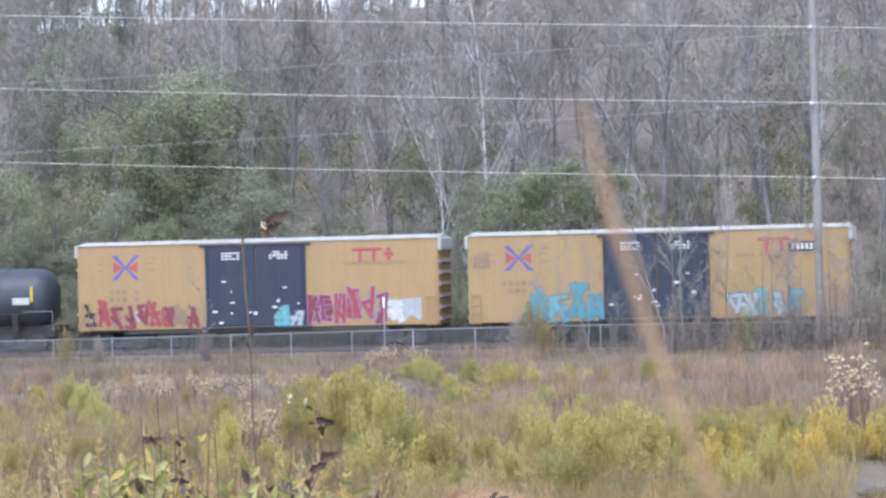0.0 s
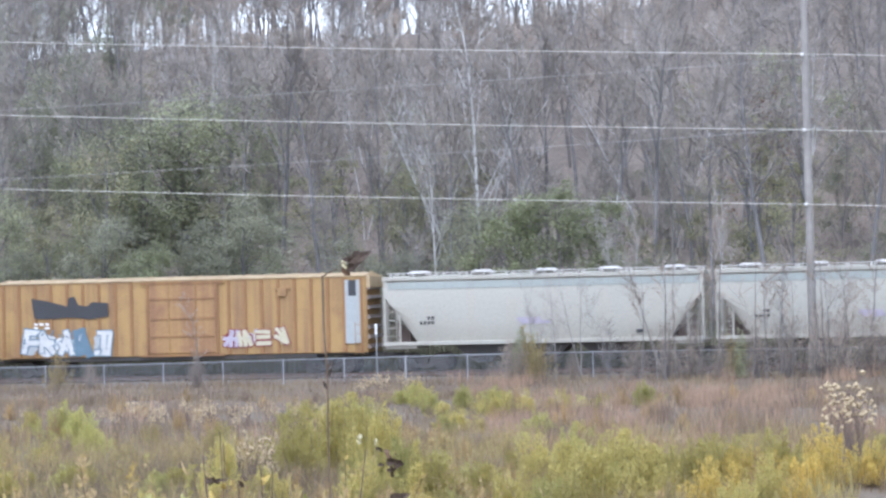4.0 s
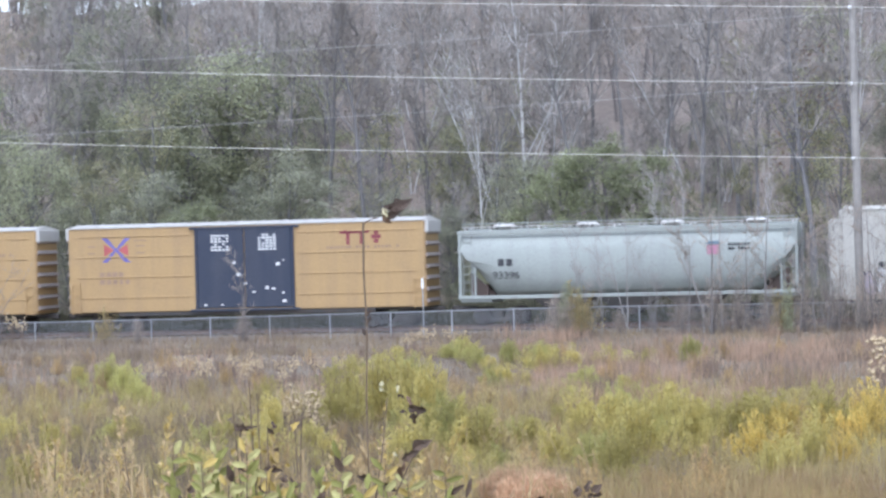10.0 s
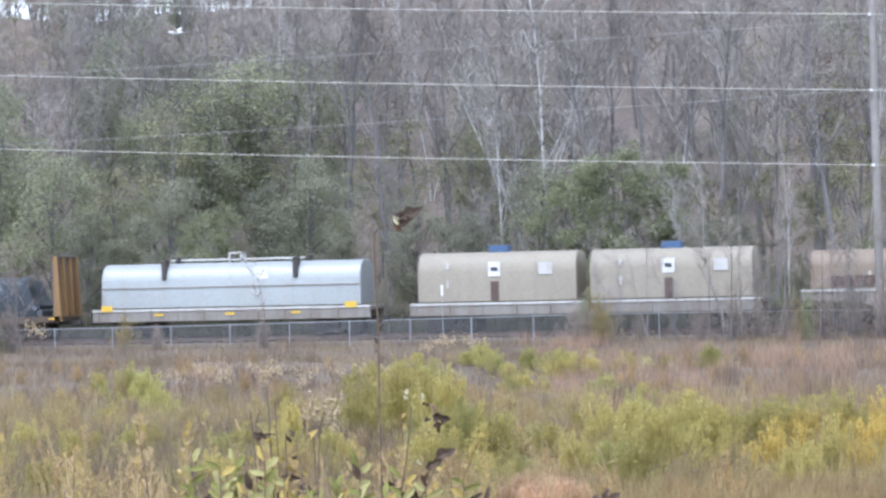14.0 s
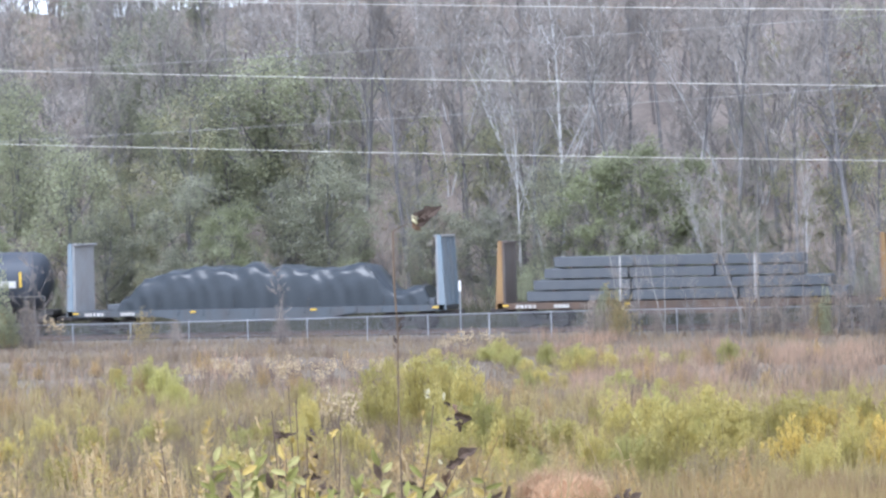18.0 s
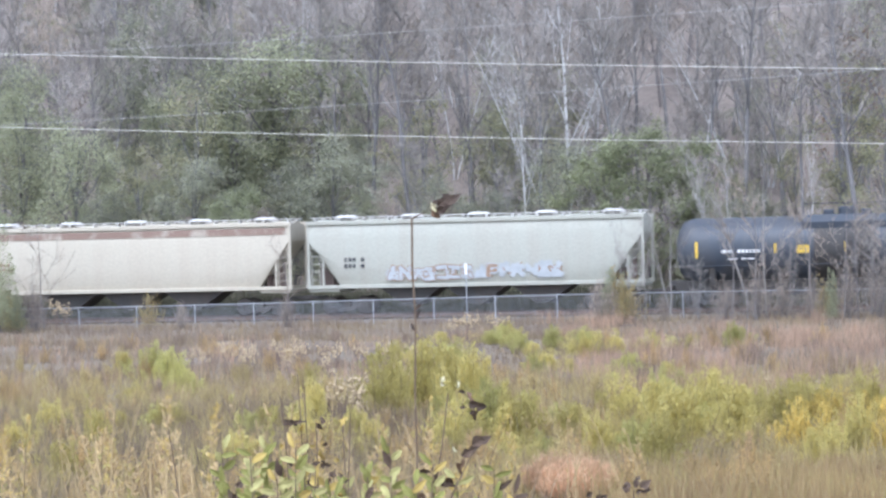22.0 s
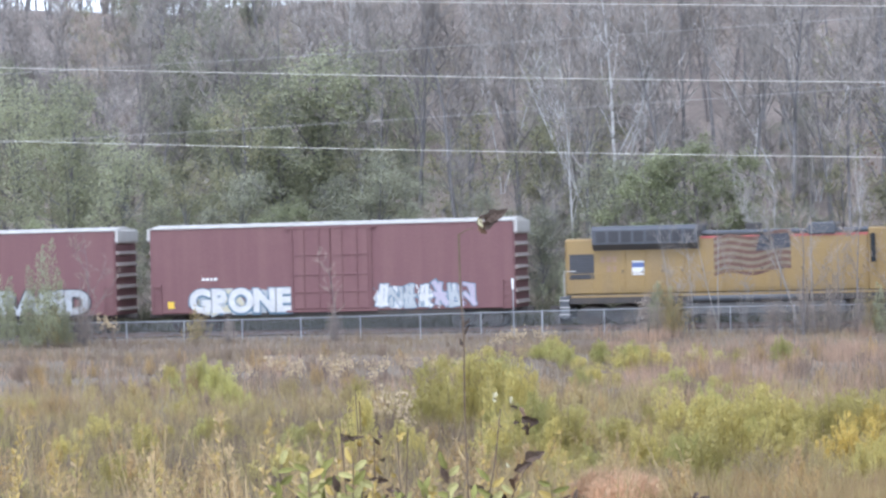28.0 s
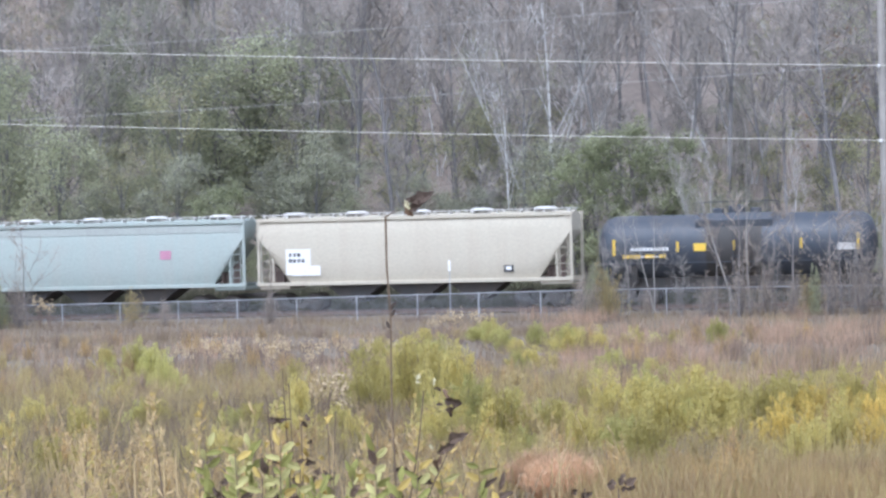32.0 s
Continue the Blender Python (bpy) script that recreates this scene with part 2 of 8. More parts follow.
def smooth(a, b, v):
    u = min(1.0, max(0.0, (v - a) / (b - a)))
    return u * u * (3 - 2 * u)


def rough_noise(x, y, s, k=0):
    return noise.noise(Vector((x * s, y * s, 3.7 + k)))


def ground_z(x, y):
    """Height of the ground: the bank by the camera, the wet field, the track bed, the wooded hillside."""
    z = 2.9 - 3.7 * smooth(9, 34, y)
    z += 0.25 * smooth(30, 45, y) * (1 - smooth(128, 135, y)) * rough_noise(x, y, 0.13)
    pool = math.exp(-(((x + 9.5) / 1.7) ** 2 + ((y - 61.5) / 1.9) ** 2)) + math.exp(-((((x + 1.6) / 2.9) ** 2 + ((y - 65.3) / 2.8) ** 2) ** 2))
    z -= 0.6 * min(1.0, pool)
    z += 0.45 * smooth(128, 136, y)
    z += 0.1 * smooth(137.2, 139.4, y)
    z += (28.0 + 1.9 * smooth(-88, -70, x)) * smooth(148, 268, y) + 3.0 * smooth(165, 215, y) * rough_noise(x, y, 0.022, 9)
    z -= 2.5 * smooth(225, 262, y) * math.exp(-((x + 60) / 16) ** 2)
    z += 1.2 * smooth(152, 160, y) * rough_noise(x, y, 0.09, 5)
    return z


def grid(xs, ys, height):
    g = Geo()
    g.v = [(x, y, height(x, y)) for y in ys for x in xs]
    w = len(xs)
    g.f = [(j * w + i, j * w + i + 1, (j + 1) * w + i + 1, (j + 1) * w + i) for j in range(len(ys) - 1) for i in range(w - 1)]
    g.m = [0] * len(g.f)
    return g


def spread(stops):
    out = []
    for a, b, step in stops:
        n = max(1, round((b - a) / step))
        out += [a + (b - a) * i / n for i in range(n)]
    return out + [stops[-1][1]]


def earth():
    m, n, l, b = surface("field_earth", 0.95)
    co = n.new("ShaderNodeTexCoord").outputs["Object"]
    big = noise_node(n, l, co, 0.12, 6)
    mid = noise_node(n, l, co, 1.6, 6, None, 0.7)
    fine = noise_node(n, l, co, 14.0, 5)
    c = blend(n, l, ramp(n, l, mid, 0.35, 0.65), (0.135, 0.108, 0.082), (0.235, 0.188, 0.135))
    c = blend(n, l, ramp(n, l, big, 0.45, 0.62), c, (0.2, 0.17, 0.125))
    c = blend(n, l, 0.3, c, blend(n, l, fine, (0.09, 0.075, 0.06), (0.28, 0.23, 0.18)))
    litter = blend(n, l, ramp(n, l, mid, 0.3, 0.7), (0.158, 0.132, 0.112), (0.24, 0.2, 0.172))
    split = n.new("ShaderNodeSeparateXYZ")
    l.new(co, split.inputs[0])
    c = blend(n, l, ramp(n, l, split.outputs[1], 145.0, 150.0), c, litter)
    l.new(c, b.inputs["Base Color"])
    relief(n, l, b, mid, 0.6, 0.15)
    return m


ground = part("ground", grid(spread([(-2500, -300, 250), (-300, -120, 15), (-120, 30, 2.5), (30, 300, 15), (300, 2500, 250)]),
                             spread([(-300, 0, 30), (0, 50, 4), (50, 132, 2), (132, 146, 0.7), (146, 260, 3), (260, 600, 40), (600, 3000, 300)]), ground_z),
              earth(), None, "", True)
tagged(ground, "wet autumn field and wooded slope of brown earth", "ground", "", "structure")

M_WATER, wn_, wl_, wb_ = surface("pond_water", 0.06)
wb_.inputs["Base Color"].default_value = (0.05, 0.05, 0.045, 1)
wb_.inputs["Specular IOR Level"].default_value = 0.6
relief(wn_, wl_, wb_, noise_node(wn_, wl_, wn_.new("ShaderNodeTexCoord").outputs["Object"], 3.0, 3), 0.05, 0.02)
pool = Geo()
pool.v = [(-9.5 + 1.9 * math.cos(a) * (1 + 0.12 * math.sin(3 * a)), 61.5 + 2.1 * math.sin(a) * (1 + 0.1 * math.cos(5 * a)), -1.02) for a in np.linspace(0, 2 * math.pi, 40, endpoint=False).tolist()]
pool.f, pool.m = [tuple(range(40))], [0]
tagged(part("water", pool, M_WATER), "shallow still pond water among reeds", "water", "", "structure")
pool = Geo()
pool.v = [(-1.6 + 3.1 * math.cos(a) * (1 + 0.1 * math.sin(3 * a)), 65.3 + 2.8 * math.sin(a) * (1 + 0.1 * math.cos(5 * a)), -1.0) for a in np.linspace(0, 2 * math.pi, 40, endpoint=False).tolist()]
pool.f, pool.m = [tuple(range(40))], [0]
tagged(part("water", pool, M_WATER), "open grey pond water reflecting the sky", "water", "", "structure")

# ballast bed and rails
M_BALLAST = plain("ballast_stone", (0.13, 0.12, 0.118), 0.95, 0, 3.0, 0.5, 0.8)
bed = Geo()
bed.prism([(138.6, -0.45), (139.9, -0.28), (144.4, -0.28), (145.9, -0.6), (145.9, -1.2), (138.6, -1.2)], "x", -800, 800)
tagged(part("track_bed", bed, M_BALLAST), "grey crushed stone ballast under the railway track", "track bed", "", "structure")
M_RAIL = plain("rail_steel", (0.2, 0.14, 0.11), 0.5, 0.6, 4)
track = thing("railway_track", "steel rails on dark wooden sleepers", "railway track")
for y in (TRACK_Y - 0.7525, TRACK_Y + 0.7525):
    part("rail", Geo().prism([(y - 0.07, -0.17), (y + 0.07, -0.17), (y + 0.07, -0.14), (y + 0.015, -0.12), (y + 0.015, -0.04), (y + 0.036, -0.03),
                              (y + 0.036, 0), (y - 0.036, 0), (y - 0.036, -0.03), (y - 0.015, -0.04), (y - 0.015, -0.12), (y - 0.07, -0.14)], "x", -800, 800), M_RAIL, track)
M_SLEEPER = plain("creosoted_wood", (0.07, 0.055, 0.045), 0.9, 0, 5, 0.4)
tie = Geo().box(-0.115, 0.115, -1.3, 1.3, -0.3, -0.168, 0.01).mesh("sleeper")
tie.materials.append(M_SLEEPER)
for i in range(115):
    t_ob = new("sleeper", tie)
    t_ob.parent, t_ob.location = track, (-68 + 0.55 * i, TRACK_Y, 0)

# ---------------------------------------------------------------- chain-link fence
M_GALV = plain("galvanised_pipe", (0.42, 0.43, 0.44), 0.45, 0.6, 6, 0.2)


def mesh_wire():
    m, n, l, b = surface("chain_link_wire", 0.5, 0.5)
    b.inputs["Base Color"].default_value = (0.3, 0.31, 0.32, 1)
    return m


def fence_top(x):
    return 0.66 + 0.37 * smooth(-56, -18, x) - 0.004 * (x + 30)


M_CHAIN = mesh_wire()
fence = thing("chain_link_fence", "galvanised chain-link fence with pipe posts beside the track", "fence")
post_x = [-48.9 + 3.07 * i for i in range(-9, 20)]
for i, x in enumerate(post_x):
    big = i in (4, 15)
    z = fence_top(x)
    g = Geo().tube([(x, FENCE_Y, -0.75), (x, FENCE_Y, z), (x, FENCE_Y, z + 0.03)], [0.045 if big else 0.032] * 2 + [0.012], 8)
    part("post", g, M_GALV, fence)
for a, c in zip(post_x, post_x[1:]):
    part("top_rail", Geo().tube([(a, FENCE_Y, fence_top(a) - 0.03), (c, FENCE_Y, fence_top(c) - 0.03)], [0.024, 0.024], 6), M_GALV, fence)
    g = Geo()
    za, zc, k = fence_top(a) - 0.04, fence_top(c) - 0.04, 0.11
    cells = int(round((c - a) / k))
    for s in range(-11, cells):
        for up in (1, -1):
            # one slanting wire, cut to its bay
            u0, u1 = max(0, s), min(cells, s + 11)
            if u1 <= u0:
                continue
            lo = -0.55
            def at(u, s=s, up=up):
                h = (u - s) / 11
                h = h if up > 0 else 1 - h
                return (a + (c - a) * u / cells, FENCE_Y + 0.005 * up, lo + (za + (zc - za) * u / cells - lo) * h)
            g.tube([at(u0), at(u1)], [0.0046, 0.0046], 3, False)
    part("chain_link_mesh", g, M_CHAIN, fence)
sign_post = thing("marker_post", "slender white-topped marker post by the fence", "post")
part("pole", Geo().tube([(-32.04, 137.2, -0.7), (-32.04, 137.2, 2.4)], [0.03, 0.03], 8), M_GALV, sign_post)
part("cap_plate", Geo().box(-32.1, -31.98, 137.14, 137.18, 2.0, 2.52, 0.01), plain("white_plate", (0.75, 0.75, 0.73), 0.6), sign_post, "white plate")

# ---------------------------------------------------------------- utility line
M_POLE = plain("pole_steel", (0.3, 0.28, 0.255), 0.7, 0.0, 3, 0.2)
M_WIRE = plain("wire_aluminium", (0.7, 0.68, 0.61), 0.5, 0.3, 5, 0.1)
M_PORC = plain("insulator_white", (0.8, 0.8, 0.8), 0.3, 0, 5, 0.1)
utility = thing("utility_pole", "grey weathered utility pole carrying three wires", "utility pole")
PX, PY = -10.7, 135.7
part("pole_shaft", Geo().tube([(PX + 0.03, PY, -0.8), (PX, PY, 8), (PX - 0.02, PY, 18.5)], [0.21, 0.185, 0.15], 14), M_POLE, utility, "", True)
WIRES = [(14.75, 0.0585, 0.0), (11.2, 0.0562, 0.0), (7.71, 0.0518, 0.0)]
for z, slope, _ in WIRES:
    g = Geo()
    g.tube([(PX - 0.12, PY - 0.15, z - 0.02), (PX - 0.12, PY - 0.38, z - 0.02)], [0.045, 0.03], 8)
    for k in range(3):
        g.tube([(PX - 0.12, PY - 0.2 - 0.06 * k, z - 0.02), (PX - 0.12, PY - 0.235 - 0.06 * k, z - 0.02)], [0.085, 0.06], 10)
    part("insulator", g, M_PORC, utility, "white porcelain insulator", True)
for z, slope, _ in WIRES:
    pts = []
    for i in range(49):
        x = PX - 0.12 - 2.5 * (i - 16)
        d = PX - 0.12 - x
        pts.append((x, PY - 0.4, z + d * slope + d * (d - 60) * 0.00016 * (1 if d > 0 else 0)))
    w = thing("overhead_wire", "pale aluminium overhead power line strung between poles", "power line", "overhead wires")
    part("conductor", Geo().tube(pts, [0.0145] * len(pts), 5), M_WIRE, w)
for z0, z1 in ((10.58, 12.13), (14.35, 15.65)):
    w = thing("communication_cable", "thin grey cable sagging behind the power lines", "cable", "thin cables")
    pts = [(-75 + 65 * i / 24, 146.5, z0 + (z1 - z0) * (i / 24) ** 1.5 - 0.3) for i in range(25)]
    part("cable", Geo().tube(pts, [0.013] * 25, 4), plain("cable_grey", (0.4, 0.39, 0.37), 0.6), w)

# ---------------------------------------------------------------- woods
def branch_tree(rng, h, limbs, lean=0.0, forks=1, droop=0.0, fine_r=0.026, thick=0.0125, clear=0.3, rise_=(0.5, 1.3)):
    """A bare tree: wood (trunk and limbs), fine twigs, and the twig ends; the trunk is bare up to clear."""
    wood, fine, ends = Geo(), Geo(), []

    def twig(p, d, length, r):
        q = p + d * length
        s = d.cross(Vector((rng.uniform(-1, 1), rng.uniform(-1, 1), 0.3))).normalized() * r
        o = d.cross(s).normalized() * r
        fine.add([tuple(p + s), tuple(p - s * 0.5 + o * 0.87), tuple(p - s * 0.5 - o * 0.87), tuple(q)], [(0, 1, 3), (1, 2, 3), (2, 0, 3)])
        ends.append(q)

    def limb(p, d, length, r, level):
        pts, rad, n = [p], [r], 4 if level else 9
        for i in range(n):
            bend = Vector((rng.gauss(0, 1), rng.gauss(0, 1), rng.gauss(0.25, 0.5))) * (0.16 if level else 0.05)
            d = (d + bend - Vector((0, 0, droop * level * 0.1))).normalized()
            p = p + d * (length / n)
            pts.append(p)
            rad.append(max(fine_r * 0.5, r * (1 - 0.88 * (i + 1) / n)))
        wood.tube(pts, rad, 7 if level == 0 else (4 if level == 1 else 3), False)
        if level >= 2:
            for i in range(1, len(pts)):
                for _ in range(4):
                    v = (d * 0.7 + Vector((rng.gauss(0, 0.6), rng.gauss(0, 0.6), rng.gauss(0.3, 0.5)))).normalized()
                    twig(pts[i], v, rng.uniform(0.35, 0.9) * h / 12, fine_r)
            return
        count = limbs if level == 0 else rng.randint(4, 6)
        for k in range(count):
            u = (clear + (1 - clear) * k / count) if level == 0 else rng.uniform(0.25, 1.0)
            j = min(len(pts) - 2, int(u * (len(pts) - 1)))
            base = pts[j].lerp(pts[j + 1], u * (len(pts) - 1) - j if u < 1 else 1)
            a = rng.uniform(0, 2 * math.pi)
            rise = rng.uniform(*rise_) if level == 0 else rng.uniform(0.1, 0.8)
            out = (Vector((math.cos(a), math.sin(a), rise)) + d * 0.5).normalized()
            size = (length * rng.uniform(0.22, 0.4) * (1.15 - 0.55 * u)) if level == 0 else length * rng.uniform(0.4, 0.65)
            limb(base, out, size, max(fine_r * 1.08, rad[j] * rng.uniform(0.4, 0.6)), level + 1)

    for k in range(forks):
        a = rng.uniform(0, 6.28)
        tilt = Vector((lean + (0.16 * (1 if k % 2 else -1) if forks > 1 else 0), 0.1 * math.sin(a) if forks > 1 else 0, 1)).normalized()
        limb(Vector((0.15 * k, 0, -0.4)), tilt, h * (1 - 0.08 * k), h * thick / (1 if forks == 1 else 1.3), 0)
    return wood, fine, ends


def make_tree(name, label, seed, h, limbs, bark, twigs, **kw):
    wood, fine, ends = branch_tree(random.Random(seed), h, limbs, **kw)
    tree = thing(name, label, "tree", "trees on the hillside", pose(0, -600, -50))
    part("trunk", wood, bark, tree, "", True)
    tagged(part("branchwork", fine, twigs, tree), kind="stuff")
    return tree


def leafy_tree(name, label, seed, h, bark, leaves, lobes=11, count=640, size=0.2, wide=0.3, low=0.34, loose=0.0):
    """A tree whose crown is built of several uneven lobes of leaves, each carried by a limb of the trunk."""
    r = random.Random(seed)
    tree = thing(name, label, "tree", "trees on the hillside", pose(0, -600, -50))
    wood, crown = Geo(), Geo()
    p, pts = Vector((0, 0, -0.4)), [Vector((0, 0, -0.4))]
    for i in range(8):
        p = p + Vector((r.gauss(0, 0.03) * h * 0.3, r.gauss(0, 0.03) * h * 0.3, h * 0.115))
        pts.append(p)
    wood.tube(pts, [h * 0.013 * (1 - 0.09 * i) for i in range(9)], 7, False)
    for k in range(lobes):
        u = low + (0.92 - low) * (k + r.random()) / lobes
        out = wide * h * math.sin(math.pi * min(1.0, max(0.12, (u - low + 0.16) / (1.12 - low)))) ** 0.7
        a = 2.4 * k + r.uniform(-0.5, 0.5)
        base = pts[min(8, int(u * 7.2))]
        reach = out * (0.76 if k % 3 else 0.22)
        c = Vector((math.cos(a) * reach, math.sin(a) * reach, h * (u + 0.05)))
        wood.tube([base, base.lerp(c, 0.5) + Vector((r.gauss(0, 0.1), r.gauss(0, 0.1), -0.02 * h)), c], [h * 0.005, h * 0.0035, h * 0.0015], 4, False)
        rx, rz = h * r.uniform(0.085, 0.15), h * r.uniform(0.08, 0.14)
        sprays = []
        for _ in range(11):
            t = Vector((r.gauss(0, 1), r.gauss(0, 1), r.gauss(0.25, 0.8))).normalized() * r.uniform(0.55, 1.45)
            sprays.append((Vector((t.x * rx, t.y * rx, t.z * rz)), r.uniform(0.5, 1.3)))
            wood.tube([c, c + sprays[-1][0]], [h * 0.0018, h * 0.0007], 3, False)
        for _ in range(int(count * r.uniform(0.7, 1.3))):
            spray, full = sprays[r.randrange(11)]
            u = r.random() ** 0.7
            g = h * (0.018 + 0.03 * loose) * full * (1.25 - 0.5 * u)
            q = c + spray * u + Vector((r.gauss(0, g), r.gauss(0, g), r.gauss(-0.25 * g, g * 0.75)))
            b, e = r.uniform(0, 6.28), r.uniform(-0.8, 0.5)
            v = Vector((math.cos(b) * math.cos(e), math.sin(b) * math.cos(e), math.sin(e))) * size * r.uniform(0.7, 1.4)
            s = v.cross(Vector((r.gauss(0, 1), r.gauss(0, 1), 1))).normalized() * size * 0.42
            crown.add([tuple(q - v * 0.5), tuple(q + s), tuple(q + v * 0.5), tuple(q - s)], [(0, 1, 2), (0, 2, 3)])
    part("trunk", wood, bark, tree, "", True)
    tagged(part("crown", crown, leaves, tree), kind="stuff")
    return tree


BARE = [make_tree("bare_tree", "leafless grey autumn tree with fine twigs", 10 + i, 14, 13, M_BARK[i % 2], M_TWIG[i % 2], fine_r=0.024) for i in range(4)]
BARE += [make_tree("bare_tree", "leafless forked grey tree with fine twigs", 30 + i, 13, 11, M_BARK[i % 2], M_TWIG[(i + 1) % 2], forks=2, fine_r=0.024) for i in range(2)]
TALL = [make_tree("dark_trunk_tree", "tall leafless tree with a straight dark trunk", 40 + i, 15, 11, M_BARK[3], M_TWIG[2], clear=0.5, thick=0.0125, fine_r=0.022, lean=0.03 * (i - 1), rise_=(0.9, 1.8)) for i in range(3)]
PALE = [make_tree("pale_tree", "pale-barked leafless tree with slender white limbs", 50 + i, 15, 9, M_BARK[2], M_TWIG[0], forks=1 + i, lean=0.03 * i, clear=0.35, rise_=(1.0, 2.2), thick=0.0095) for i in range(2)]
GREEN = [leafy_tree("leafy_tree", "tree still holding dull olive-green leaves", 60 + i, 11, M_BARK[3], M_LEAF_OLIVE, 18, 470, 0.15, 0.32, 0.28, 0.6) for i in range(3)]
YELLOW = [leafy_tree("yellowing_tree", "tree with thinning yellow-green leaves", 70 + i, 10, M_BARK[3], M_LEAF_YELLOW, 9, 420, 0.125, 0.3, 0.3, 0.3) for i in range(2)]
DARK = [leafy_tree("dark_tree", "tree with dense dark green leaves", 80 + i, 12, M_BARK[3], M_LEAF_DARK, 16, 600, 0.15, 0.29, 0.2, 0.6) for i in range(2)]
FRESH = [leafy_tree("green_tree", "small spreading tree with fresh light green leaves", 85 + i, 8, M_BARK[1], M_LEAF_FRESH, 16, 600, 0.125, 0.36, 0.18, 0.35) for i in range(2)]
RUSTY = [leafy_tree("rusty_tree", "tree with sparse russet leaves", 90, 12, M_BARK[0], M_LEAF_RUST, 9, 150, 0.17, 0.28, 0.4, 0.4)]
used = set()


def plant(model, x, y, scale, turn, tilt=0.0, wide=1.0):
    m = pose(x, y, ground_z(x, y) - 0.1, 0, tilt, 0) @ pose(0, 0, 0, 0, 0, turn) @ Matrix.Diagonal((scale * wide, scale * wide, scale, 1))
    if model not in used:
        used.add(model)
        model.matrix_basis = m
        return model
    ob = copy_thing(model, pose(0, 0, 0))
    ob.matrix_basis = m
    return ob


def stand(models, x, y, top, turn, tilt=0.0, wide=1.0):
    """Plants a tree so that its crown ends at the height top."""
    model = models[int(abs(x) * 7) % len(models)]
    full = {"leafy_tree": 11.2, "yellowing_tree": 10.2, "dark_tree": 12.2, "green_tree": 8.2, "rusty_tree": 12.2, "pale_tree": 15, "dark_trunk_tree": 15}[model.name.split(".")[0]]
    return plant(model, x, y, (top - ground_z(x, y)) / full, turn, tilt, wide)


rng = random.Random(5)
